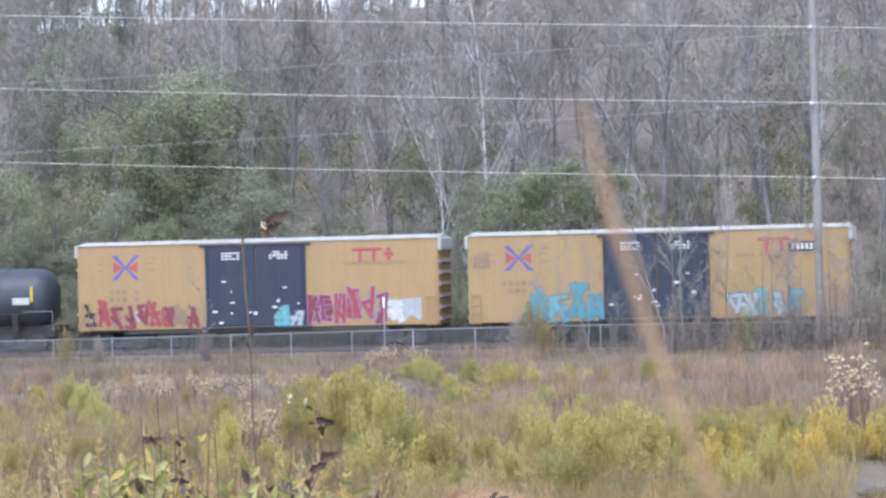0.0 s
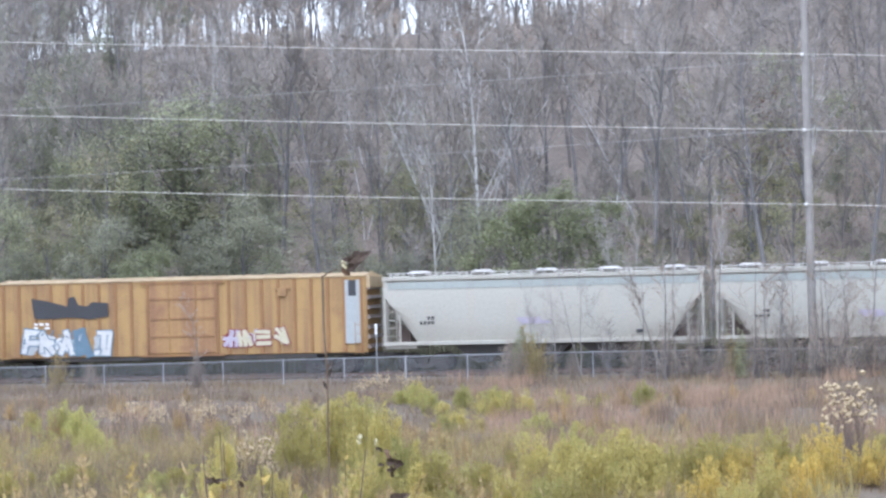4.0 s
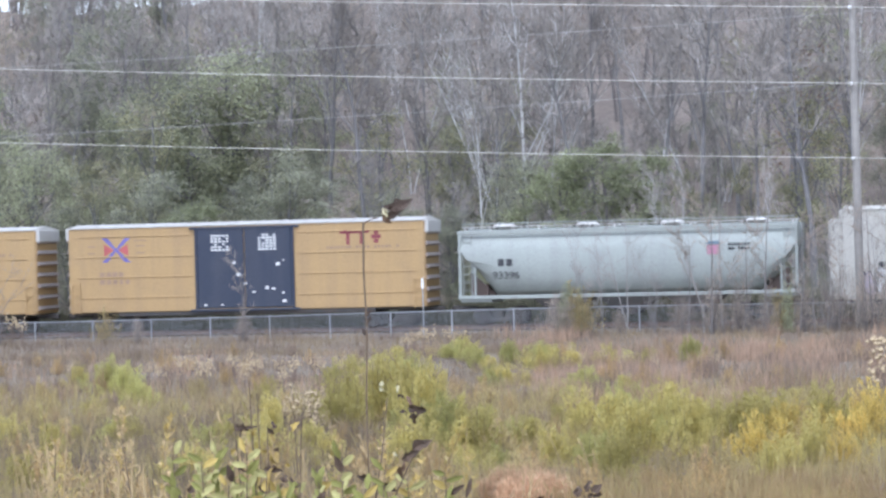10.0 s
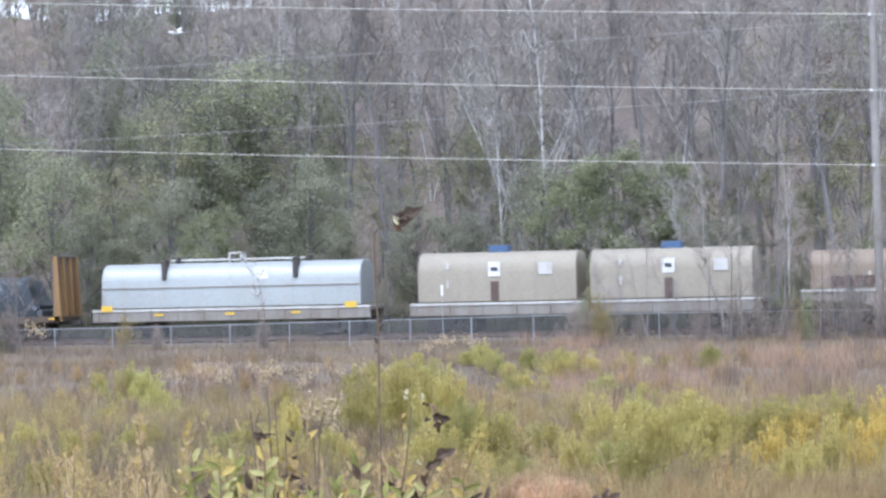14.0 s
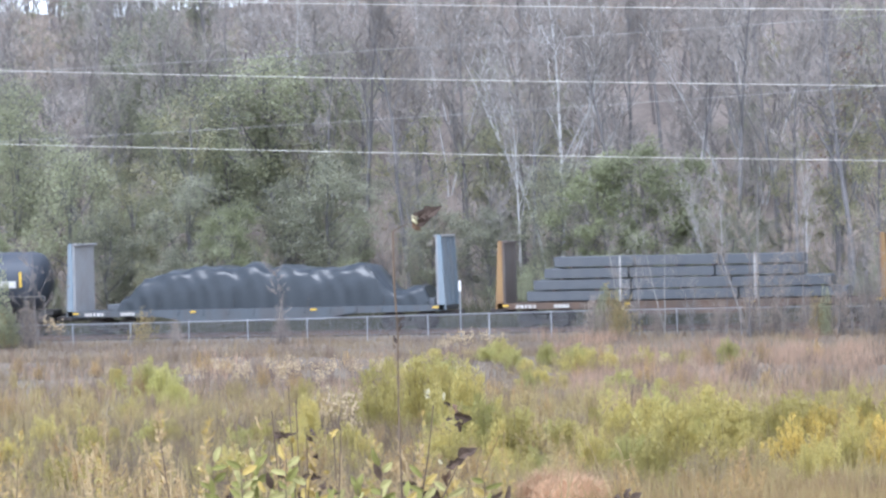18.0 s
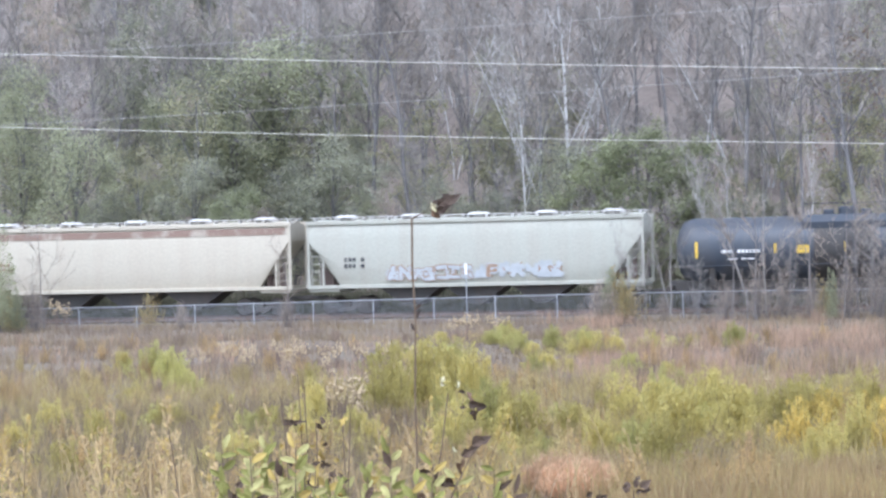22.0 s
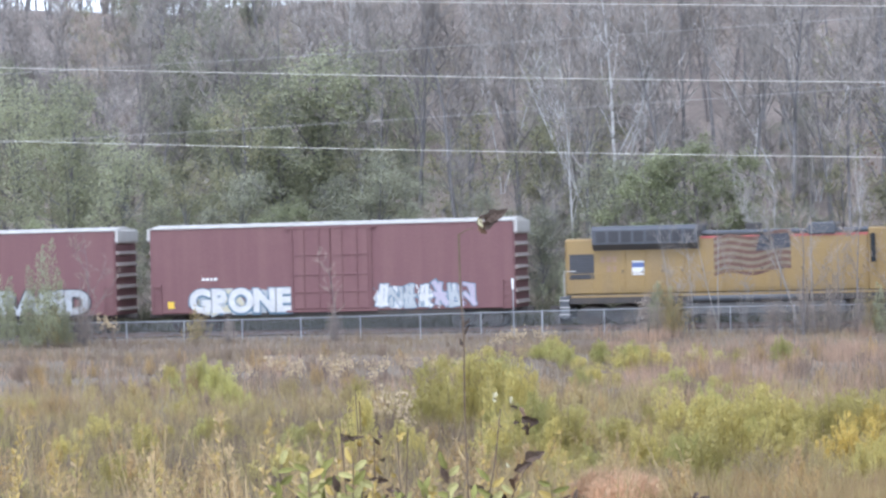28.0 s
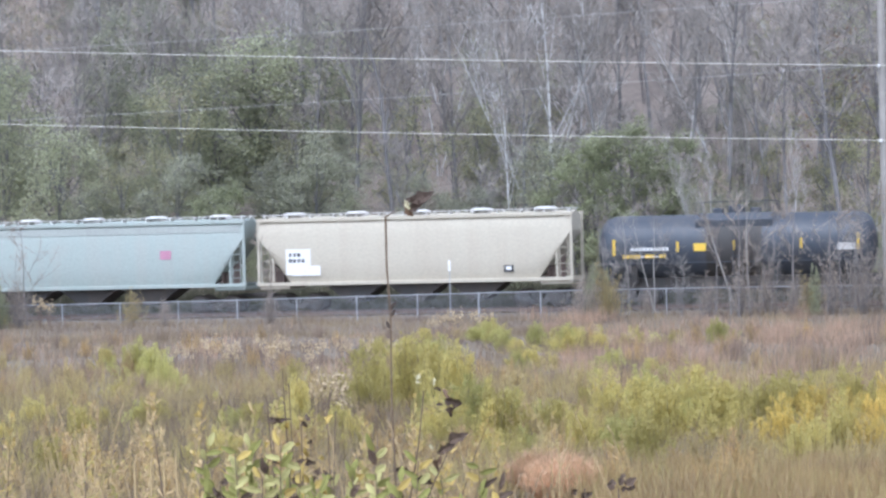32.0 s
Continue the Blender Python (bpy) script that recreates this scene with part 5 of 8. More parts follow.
def ladder(car, x, y, z0, z1, material, w=0.42, axis="x"):
    g = Geo()
    def at(u, z):
        return (x + u, y, z) if axis == "x" else (x, y + u, z)
    for s in (-w / 2, w / 2):
        g.tube([at(s, z0), at(s, z1)], [0.022, 0.022], 5)
    n = int((z1 - z0) / 0.4)
    for i in range(n + 1):
        z = z0 + 0.1 + (z1 - z0 - 0.2) * i / max(n, 1)
        g.tube([at(-w / 2, z), at(w / 2, z)], [0.018, 0.018], 5)
    return part("ladder", g, material, car)


def car_at(name, label, category, left, right):
    car = thing(name, label, category, "railcars of the freight train")
    CARS.append((car, (left + right) / 2))
    return car, right - left


def boxcar(label, left, right, mat, top=5.5, bottom=1.05, ribs=0, door=(0.4, 0.6), door_mat=None, doors=1, roof=None, end_ribs=7, hat=0.0, panel_lines=0, plain_door=False, rib_mat=None):
    car, L = car_at("boxcar", label, "boxcar", left, right)
    X = lambda f: -L / 2 + f * L
    part("body", Geo().box(-L / 2, L / 2, -1.55, 1.55, bottom, top - 0.12, 0.035), mat, car)
    g = Geo().prism([(-1.6, top - 0.13), (-1.6, top - 0.08), (0, top + 0.08), (1.6, top - 0.08), (1.6, top - 0.13)], "x", -L / 2 - 0.03, L / 2 + 0.03)
    n = int(L / 1.25)
    for i in range(n + 1):
        x = -L / 2 + 0.05 + (L - 0.1) * i / n
        g.prism([(-1.61, top - 0.1), (-1.61, top - 0.06), (0, top + 0.11), (1.61, top - 0.06), (1.61, top - 0.1)], "x", x - 0.05, x + 0.05)
    part("roof", g, roof or M_ROOF, car, "pale galvanised roof")
    for s in (-1, 1):
        x = s * L / 2
        g = Geo().box(min(x, x + s * 0.04), max(x, x + s * 0.04), -1.5, 1.5, bottom, top - 0.2)
        ribs_ = []
        for k in range(end_ribs):
            z = bottom + 0.25 + (top - bottom - 1.0) * k / (end_ribs - 1)
            ribs_.append(Geo().prism([(x, z - 0.07), (x + s * 0.17, z - 0.03), (x + s * 0.17, z + 0.02), (x, z + 0.2)], "y", -1.42, 1.42))
        wall = part("end_wall", g, mat, car, "corrugated steel end")
        for rib in ribs_:
            part("end_rib", rib, M_RIBLIT, wall)
        part("end_cap", Geo().box(min(x, x + s * 0.2), max(x, x + s * 0.2), -1.5, 1.5, top - 0.72, top - 0.1, 0.03), roof or M_ROOF, car, "pale sheet-metal end cap")
        ladder(car, s * (L / 2 - 0.35), -1.62, bottom - 0.1, top - 0.5 if end_ribs > 7 else bottom + 1.5, mat)
    part("side_sill", Geo().box(-L / 2 + 2.6, L / 2 - 2.6, -1.5, 1.5, bottom - 0.22, bottom, 0.02).box(-L / 2, L / 2, -1.3, 1.3, bottom - 0.12, bottom), M_STEEL, car)
    d0, d1 = X(door[0]), X(door[1])
    if ribs:
        post = Geo().prism([(-0.06, -1.61), (-0.1, -1.545), (0.1, -1.545), (0.06, -1.61)], "z", bottom + 0.06, top - 0.2).mesh("side_post")
        for k in range(ribs):
            x = -L / 2 + 0.25 + (L - 0.5) * k / (ribs - 1)
            if not d0 - 0.15 < x < d1 + 0.15:
                part("side_post", post, rib_mat or mat, car).location = (x, 0, 0)
    for k in range(panel_lines):
        z = bottom + 0.75 + (top - bottom - 1.3) * k / max(1, panel_lines - 1)
        for a, c in ((-L / 2 + 0.35, d0 - 0.3), (d1 + 0.3, L / 2 - 0.35)):
            m = 5
            for j in range(m):
                u0, u1 = a + (c - a) * (j + 0.06) / m, a + (c - a) * (j + 0.94) / m
                part("stiffening_rib", Geo().box(u0, u1, -1.585, -1.545, z - 0.035, z + 0.035, 0.012), mat, car)
    dm = door_mat or mat
    for k in range(doors):
        a, c = d0 + (d1 - d0) * k / doors + 0.02, d0 + (d1 - d0) * (k + 1) / doors - 0.02
        dr = part("door", Geo().box(a, c, -1.63, -1.54, bottom + 0.12, top - 0.28, 0.03), dm, car)
        if plain_door:
            continue
        for u in (0.3, 0.7):
            part("lock_rod", Geo().tube([(a + (c - a) * u, -1.66, bottom + 0.1), (a + (c - a) * u, -1.66, top - 0.3)], [0.028, 0.028], 6), dm, dr)
        for z in (bottom + 1.0, bottom + 1.9, bottom + 2.9):
            part("door_rail", Geo().box(a + 0.08, c - 0.08, -1.67, -1.62, z - 0.05, z + 0.05, 0.01), rib_mat or dm, dr)
    for z in (bottom + 0.02, top - 0.25):
        part("door_track", Geo().box(d0 - 0.4, d1 + 0.4, -1.66, -1.55, z - 0.055, z + 0.055, 0.01), rib_mat or dm, car)
    for x in (d0 - 0.06, d1 + 0.06):
        part("door_post", Geo().box(x - 0.07, x + 0.07, -1.64, -1.55, bottom + 0.08, top - 0.3, 0.015), rib_mat or dm, car)
    undergear(car, L)
    return car, X


def crossed_bars(car, x, z, w, h):
    """A plain emblem of two crossed bars."""
    for name, s, y in (("logo_blue", 1, -1.556), ("logo_red", -1, -1.561)):
        g, t = Geo(), 0.2 * w
        if s > 0:
            sheet(g, [(x - w / 2, z + h / 2), (x - w / 2 + t, z + h / 2), (x, z + 0.06), (x + w / 2 - t, z + h / 2), (x + w / 2, z + h / 2), (x + 0.1, z), (x + w / 2, z - h / 2), (x + w / 2 - t, z - h / 2), (x, z - 0.06), (x - w / 2 + t, z - h / 2), (x - w / 2, z - h / 2), (x - 0.1, z)], y)
        else:
            for q in (-1, 1):
                sheet(g, [(x + q * 0.42 * w, z + 0.24 * h), (x + q * 0.42 * w, z - 0.24 * h), (x + q * 0.08 * w, z)], y)
        part("emblem", g, INKS[name], car, "red and blue crossed emblem")


def ttx(left, right, variant):
    car, X = boxcar("tan-yellow boxcar with dark blue doors and crossed emblem", left, right, M_TTX, 5.5, 1.05, door=(0.367, 0.633), door_mat=M_NAVY, doors=2, plain_door=True, panel_lines=4 if variant > 1 else 0)
    crossed_bars(car, X(0.135), 4.25, 1.55, 1.25)
    ink = INKS["logo_red"] if variant < 2 else INKS["maroon"]
    bars(car, "emblem", [(X(0.79), 4.88, 0.85, 0.16), (X(0.79), 4.55, 0.18, 0.6), (X(0.83), 4.88, 0.7, 0.16), (X(0.828), 4.55, 0.18, 0.6), (X(0.868), 4.62, 0.5, 0.2), (X(0.868), 4.84, 0.22, 0.2), (X(0.868), 4.4, 0.22, 0.2)], ink, label="dull red emblem")
    if variant == 1:
        words(car, "Railcar Pooling Experts", X(0.83), 4.12, 0.34, INKS["brown"], -1.56, 1.0)
    else:
        bars(car, "lettering", lines(X(0.82), 4.12, 4.2, 0.13, 1, 22, variant), INKS["brown"])
    bars(car, "lettering", [(X(0.065), 4.45, 0.4, 0.07), (X(0.065), 4.1, 0.4, 0.07), (X(0.205), 4.45, 0.45, 0.07), (X(0.205), 4.1, 0.45, 0.07), (X(0.205), 4.72, 0.7, 0.05)] + lines(X(0.13), 3.0, 1.7, 0.24, 2, 5, 3 + variant), INKS["brown"])
    for x in (0.432, 0.565):
        bars(car, "door_lettering", lines(X(x), 4.85, 1.0, 0.09, 3 if variant < 2 else 6, 5, int(x * 100)), M_WHITE, -1.632, "white lettering")
    r = random.Random(variant)
    bars(car, "placard", [(X(r.uniform(0.38, 0.62)), r.uniform(1.3, 2.4) if k % 3 else r.uniform(2.4, 3.6), r.uniform(0.06, 0.26), r.uniform(0.06, 0.16)) for k in range(12)], M_WHITE, -1.634, "small white placards")
    if variant == 0:
        graffiti(car, X(0.16), X(0.36), 1.1, 2.75, ["teal", "aqua", "teal"], "steelblue", 4, 4)
        graffiti(car, X(0.67), X(0.88), 1.2, 2.5, ["silver", "aqua", "silver"], "steelblue", 5, 5)
        graffiti(car, X(0.012), X(0.055), 3.8, 4.6, ["brown", "brown"], "brown", 11, 2)
        bars(car, "placard", [(X(0.885), 4.5, 1.5, 0.5)], M_INK, label="dark stencil patch")
        bars(car, "placard", [(X(0.885) - 0.5 + 0.22 * k, 4.5, 0.13, 0.3) for k in range(6)], M_WHITE, -1.562)
    if variant == 1:
        graffiti(car, X(0.015), X(0.34), 1.15, 2.45, ["black", "maroon", "brown", "silver", "red"], "brown", 6, 9)
        graffiti(car, X(0.64), X(0.86), 1.2, 2.85, ["red", "maroon", "red", "maroon"], "violet", 7, 6)
        graffiti(car, X(0.85), X(0.95), 1.3, 2.4, ["silver", "white"], "silver", 8, 2)
        graffiti(car, X(0.55), X(0.63), 1.1, 2.0, ["aqua", "silver"], "steelblue", 9, 2, -1.64)
    return car


def golden(left, right, variant):
    car, X = boxcar("rust-streaked golden-yellow ribbed boxcar with graffiti", left, right, M_GOLDEN, 5.0, 1.05, ribs=23, door=(0.415, 0.60), door_mat=M_RUSTDOOR, roof=M_DIRTGOLD, rib_mat=M_RUSTRIBSHADE)
    y = -1.618
    if variant == 0:
        part("silver_panel", Geo().box(X(0.945), X(0.985), -1.625, -1.55, 1.5, 4.7, 0.02), M_SILVER, car, "silver patch panel")
        bars(car, "vent", [(X(0.965), 4.3, 0.4, 0.8)], M_INK, -1.627)
    else:
        part("silver_panel", Geo().box(X(0.018), X(0.05), -1.625, -1.55, 1.4, 4.7, 0.02), M_SILVER, car, "silver patch panel")
    if variant == 1:
        part("red_panel", Geo().box(X(0.83), X(0.885), -1.624, -1.55, 2.5, 4.8, 0.01), M_RED, car, "faded red panel")
        part("red_panel", Geo().box(X(0.09), X(0.135), -1.624, -1.55, 1.2, 4.8, 0.01), M_RED, car, "faded red panel")
    r = random.Random(variant + 40)
    g = Geo()
    x0, x1 = X(0.10), X(0.305)
    pts = [(x0, 3.45)] + [(x0 + (x1 - x0) * u, 3.45 + r.uniform(-0.08, 0.05)) for u in (0.25, 0.5, 0.75)] + [(x1, 3.5), (x1, 4.2), (x0 + 0.78 * (x1 - x0), 4.25), (x0 + 0.72 * (x1 - x0), 4.05),
          (x0 + 0.6 * (x1 - x0), 4.1), (x0 + 0.55 * (x1 - x0), 4.55), (x0 + 0.47 * (x1 - x0), 4.5), (x0 + 0.45 * (x1 - x0), 4.05), (x0 + 0.22 * (x1 - x0), 4.3), (x0 - 0.15, 4.5)]
    sheet(g, [(u, v - 0.36) for u, v in pts], y)
    part("black_patch", g, M_INK, car, "painted-over black patch")
    part("small_box", Geo().box(X(0.765), X(0.79), -1.66, -1.55, 3.95, 4.35, 0.02).box(X(0.75), X(0.80), -1.63, -1.55, 4.31, 4.37), M_GOLDEN, car)
    if variant == 0:
        graffiti(car, X(0.06), X(0.31), 1.15, 2.5, ["white", "silver", "white", "steelblue"], "steelblue", 14, 5, y)
        graffiti(car, X(0.61), X(0.79), 1.5, 2.4, ["silver", "cream", "lilac"], "maroon", 15, 4, y)
    elif variant == 1:
        graffiti(car, X(0.15), X(0.33), 1.15, 2.2, ["white", "silver"], "black", 16, 6, y)
        graffiti(car, X(0.6), X(0.92), 1.15, 2.5, ["steelblue", "teal", "silver", "teal"], "steelblue", 17, 9, y)
    elif variant == 2:
        graffiti(car, X(0.05), X(0.40), 1.1, 2.4, ["mint", "silver", "cream", "mint"], "aqua", 18, 7, y)
        bars(car, "placard", [(X(0.335), 1.95, 0.6, 0.4)], M_INK, y - 0.02)
        graffiti(car, X(0.62), X(0.76), 1.3, 2.3, ["cream", "cream"], "black", 19, 3, y)
        graffiti(car, X(0.77), X(0.97), 1.2, 2.5, ["silver", "white"], "silver", 20, 5, y)
    else:
        graffiti(car, X(0.61), X(0.93), 1.3, 2.7, ["mint", "silver", "cream"], "brown", 21, 7, y)
        bars(car, "placard", [(X(0.33), 3.9, 0.6, 0.65), (X(0.34), 1.95, 0.5, 0.35)], M_INK, y)
    bars(car, "lettering", lines(X(0.12), 2.8, 0.9, 0.12, 2, 3, 30 + variant), M_WHITE, y)
    return car


def reefer(left, right):
    car, X = boxcar("white refrigerated boxcar with purple and black graffiti", left, right, M_REEFER, 5.42, 0.95, door=(0.385, 0.545), doors=2, roof=M_REEFER, end_ribs=6, rib_mat=M_FRAME)
    part("mechanical_housing", Geo().box(X(0.0) - 0.75, X(0.0), -1.3, 1.3, 1.0, 4.9, 0.05), M_REEFER, car)
    graffiti(car, X(0.025), X(0.19), 1.0, 2.35, ["lilac", "white", "white"], "black", 31, 4)
    graffiti(car, X(0.19), X(0.385), 1.0, 2.2, ["maroon", "black", "red", "blue"], "black", 32, 5)
    words(car, "MABE", X(0.29), 1.12, 1.35, INKS["black"], -1.582, 1.25, 0.16)
    words(car, "MABE", X(0.29), 1.16, 1.35, INKS["white"], -1.588, 1.25, 0.07, "white sprayed letters with black edges")
    graffiti(car, X(0.56), X(0.72), 1.05, 2.75, ["violet", "lilac", "blue", "lilac"], "purple", 33, 6)
    graffiti(car, X(0.71), X(0.9), 1.05, 2.5, ["violet", "yellow", "orange", "blue", "lilac"], "purple", 34, 7)
    words(car, "170140", X(0.235), 2.5, 0.42, M_INK, -1.575, 1.1)
    bars(car, "lettering", lines(X(0.1), 2.65, 1.3, 0.26, 1, 4, 5), M_INK)
    bars(car, "emblem", [(X(0.79), 4.3, 0.62, 0.16), (X(0.79), 4.13, 0.62, 0.1)], INKS["steelblue"])
    bars(car, "emblem", [(X(0.79), 3.83, 0.58, 0.4)], INKS["silver"], label="faded shield emblem")
    bars(car, "lettering", lines(X(0.845), 4.2, 1.1, 0.12, 2, 7, 6), M_INK)
    part("door_post", Geo().box(X(0.77), X(0.774), -1.6, -1.55, 2.6, 4.8), M_INK, car)
    return car


def red_box(left, right, variant):
    if variant == 2:
        car, X = boxcar("dark red boxcar with colourful graffiti along the sill", left, right, M_RED, 5.65, 1.1, ribs=0, door=(0.4, 0.56), doors=2, roof=M_ROOFRED)
        bars(car, "lettering", lines(X(0.1), 3.4, 1.4, 0.2, 2, 4, 3) + lines(X(0.76), 4.3, 2.6, 0.14, 1, 5, 4) + [(X(0.5), 5.0, 1.1, 0.1)] + lines(X(0.46), 3.4, 1.4, 0.13, 2, 5, 9), M_WHITE)
        graffiti(car, X(0.12), X(0.38), 1.15, 2.2, ["lilac", "violet", "pink"], "lilac", 41, 6)
        graffiti(car, X(0.58), X(0.88), 1.2, 2.6, ["red", "steelblue", "yellow", "silver"], "steelblue", 42, 7, -1.64)
        graffiti(car, X(0.88), X(0.98), 1.2, 2.1, ["red", "cream"], "maroon", 43, 2)
        bars(car, "placard", [(X(0.095), 2.0, 0.45, 0.5)], INKS["orange"])
        return car
    car, X = boxcar("maroon boxcar with white graffiti lettering", left, right, M_RED, 5.5, 1.0, ribs=0, door=(0.40, 0.61), doors=2)
    if variant == 0:
        graffiti(car, X(0.13), X(0.37), 1.0, 2.2, ["white", "silver", "cream"], "silver", 44, 5)
        words(car, "GRONE", X(0.25), 1.06, 1.55, INKS["steelblue"], -1.578, 1.02, 0.17)
        words(car, "GRONE", X(0.25), 1.1, 1.55, INKS["white"], -1.584, 1.02, 0.09, "white sprayed letters")
        graffiti(car, X(0.62), X(0.90), 1.05, 2.3, ["silver", "white", "lilac"], "steelblue", 45, 7, -1.556)
        bars(car, "placard", [(X(0.055), 1.45, 0.35, 0.35)], M_STRIPE)
        bars(car, "lettering", lines(X(0.165), 2.75, 0.9, 0.14, 1, 4, 3), M_WHITE)
    else:
        g = Geo()
        sheet(g, rounded(X(0.055), 1.75, 0.9, 1.1, random.Random(3)), -1.556)
        sheet(g, [(X(0.39), 1.05), (X(0.41), 1.05), (X(0.41), 2.4), (X(0.385), 2.4)], -1.556)
        sheet(g, [(X(0.07), 1.05), (X(0.39), 1.05), (X(0.39), 2.3), (X(0.07), 2.3)], -1.556)
        part("graffiti", g, INKS["aqua"], car, "aqua sprayed background")
        words(car, "ESJAE", X(0.235), 1.06, 1.65, INKS["black"], -1.562, 1.14, 0.13)
        words(car, "ESJAE", X(0.235), 1.1, 1.65, INKS["white"], -1.568, 1.14, 0.05, "white sprayed letters")
        words(car, "RAPID", X(0.79), 1.12, 1.6, INKS["black"], -1.556, 1.15, 0.2)
        words(car, "RAPID", X(0.79), 1.16, 1.6, INKS["silver"], -1.562, 1.15, 0.1, "grey sprayed letters")
        bars(car, "lettering", lines(X(0.425), 4.6, 1.0, 0.1, 2, 6, 5) + lines(X(0.56), 4.6, 1.1, 0.1, 2, 6, 6) + lines(X(0.08), 2.95, 1.1, 0.2, 2, 4, 7), M_WHITE, -1.64)
        bars(car, "placard", [(X(0.54 + 0.03 * k), 2.2 + 0.25 * (k % 3), 0.2, 0.15) for k in range(4)], M_WHITE, -1.672)
    return car


def blue_box(left, right):
    car, X = boxcar("long faded light-blue boxcar with brown graffiti", left, right, M_BLUE, 5.45, 0.95, door=(0.385, 0.61), doors=2, roof=M_BLUE, end_ribs=9)
    bars(car, "emblem", [(X(0.80), 4.2, 0.35, 1.1), (X(0.825), 3.3, 1.6, 0.35), (X(0.853), 3.75, 0.35, 0.6), (X(0.835), 4.6, 0.9, 0.2), (X(0.905), 4.62, 2.0, 0.3), (X(0.905), 3.85, 0.45, 1.5)], M_DIRTWHITE, label="large white painted emblem")
    graffiti(car, X(0.62), X(0.90), 1.0, 1.9, ["cream", "brown", "cream", "steelblue"], "brown", 51, 9)
    graffiti(car, X(0.14), X(0.37), 1.0, 1.7, ["cream", "silver", "brown"], "brown", 52, 7)
    bars(car, "placard", [(X(0.955), 1.75, 0.6, 0.25)], M_DIRTWHITE)
    for k in (0.967, 0.99):
        part("side_post", Geo().box(X(k) - 0.06, X(k) + 0.06, -1.6, -1.55, 1.0, 5.2, 0.01), M_BLUE, car)
    return car


def loft(g, stations):
    """Skins rings of equal point count, one after another, with closed ends."""
    n = len(stations[0])
    v = [p for ring in stations for p in ring]
    f = [(i * n + k, i * n + (k + 1) % n, (i + 1) * n + (k + 1) % n, (i + 1) * n + k) for i in range(len(stations) - 1) for k in range(n)]
    f += [tuple(range(n))[::-1], tuple((len(stations) - 1) * n + k for k in range(n))]
    g.add(v, f)


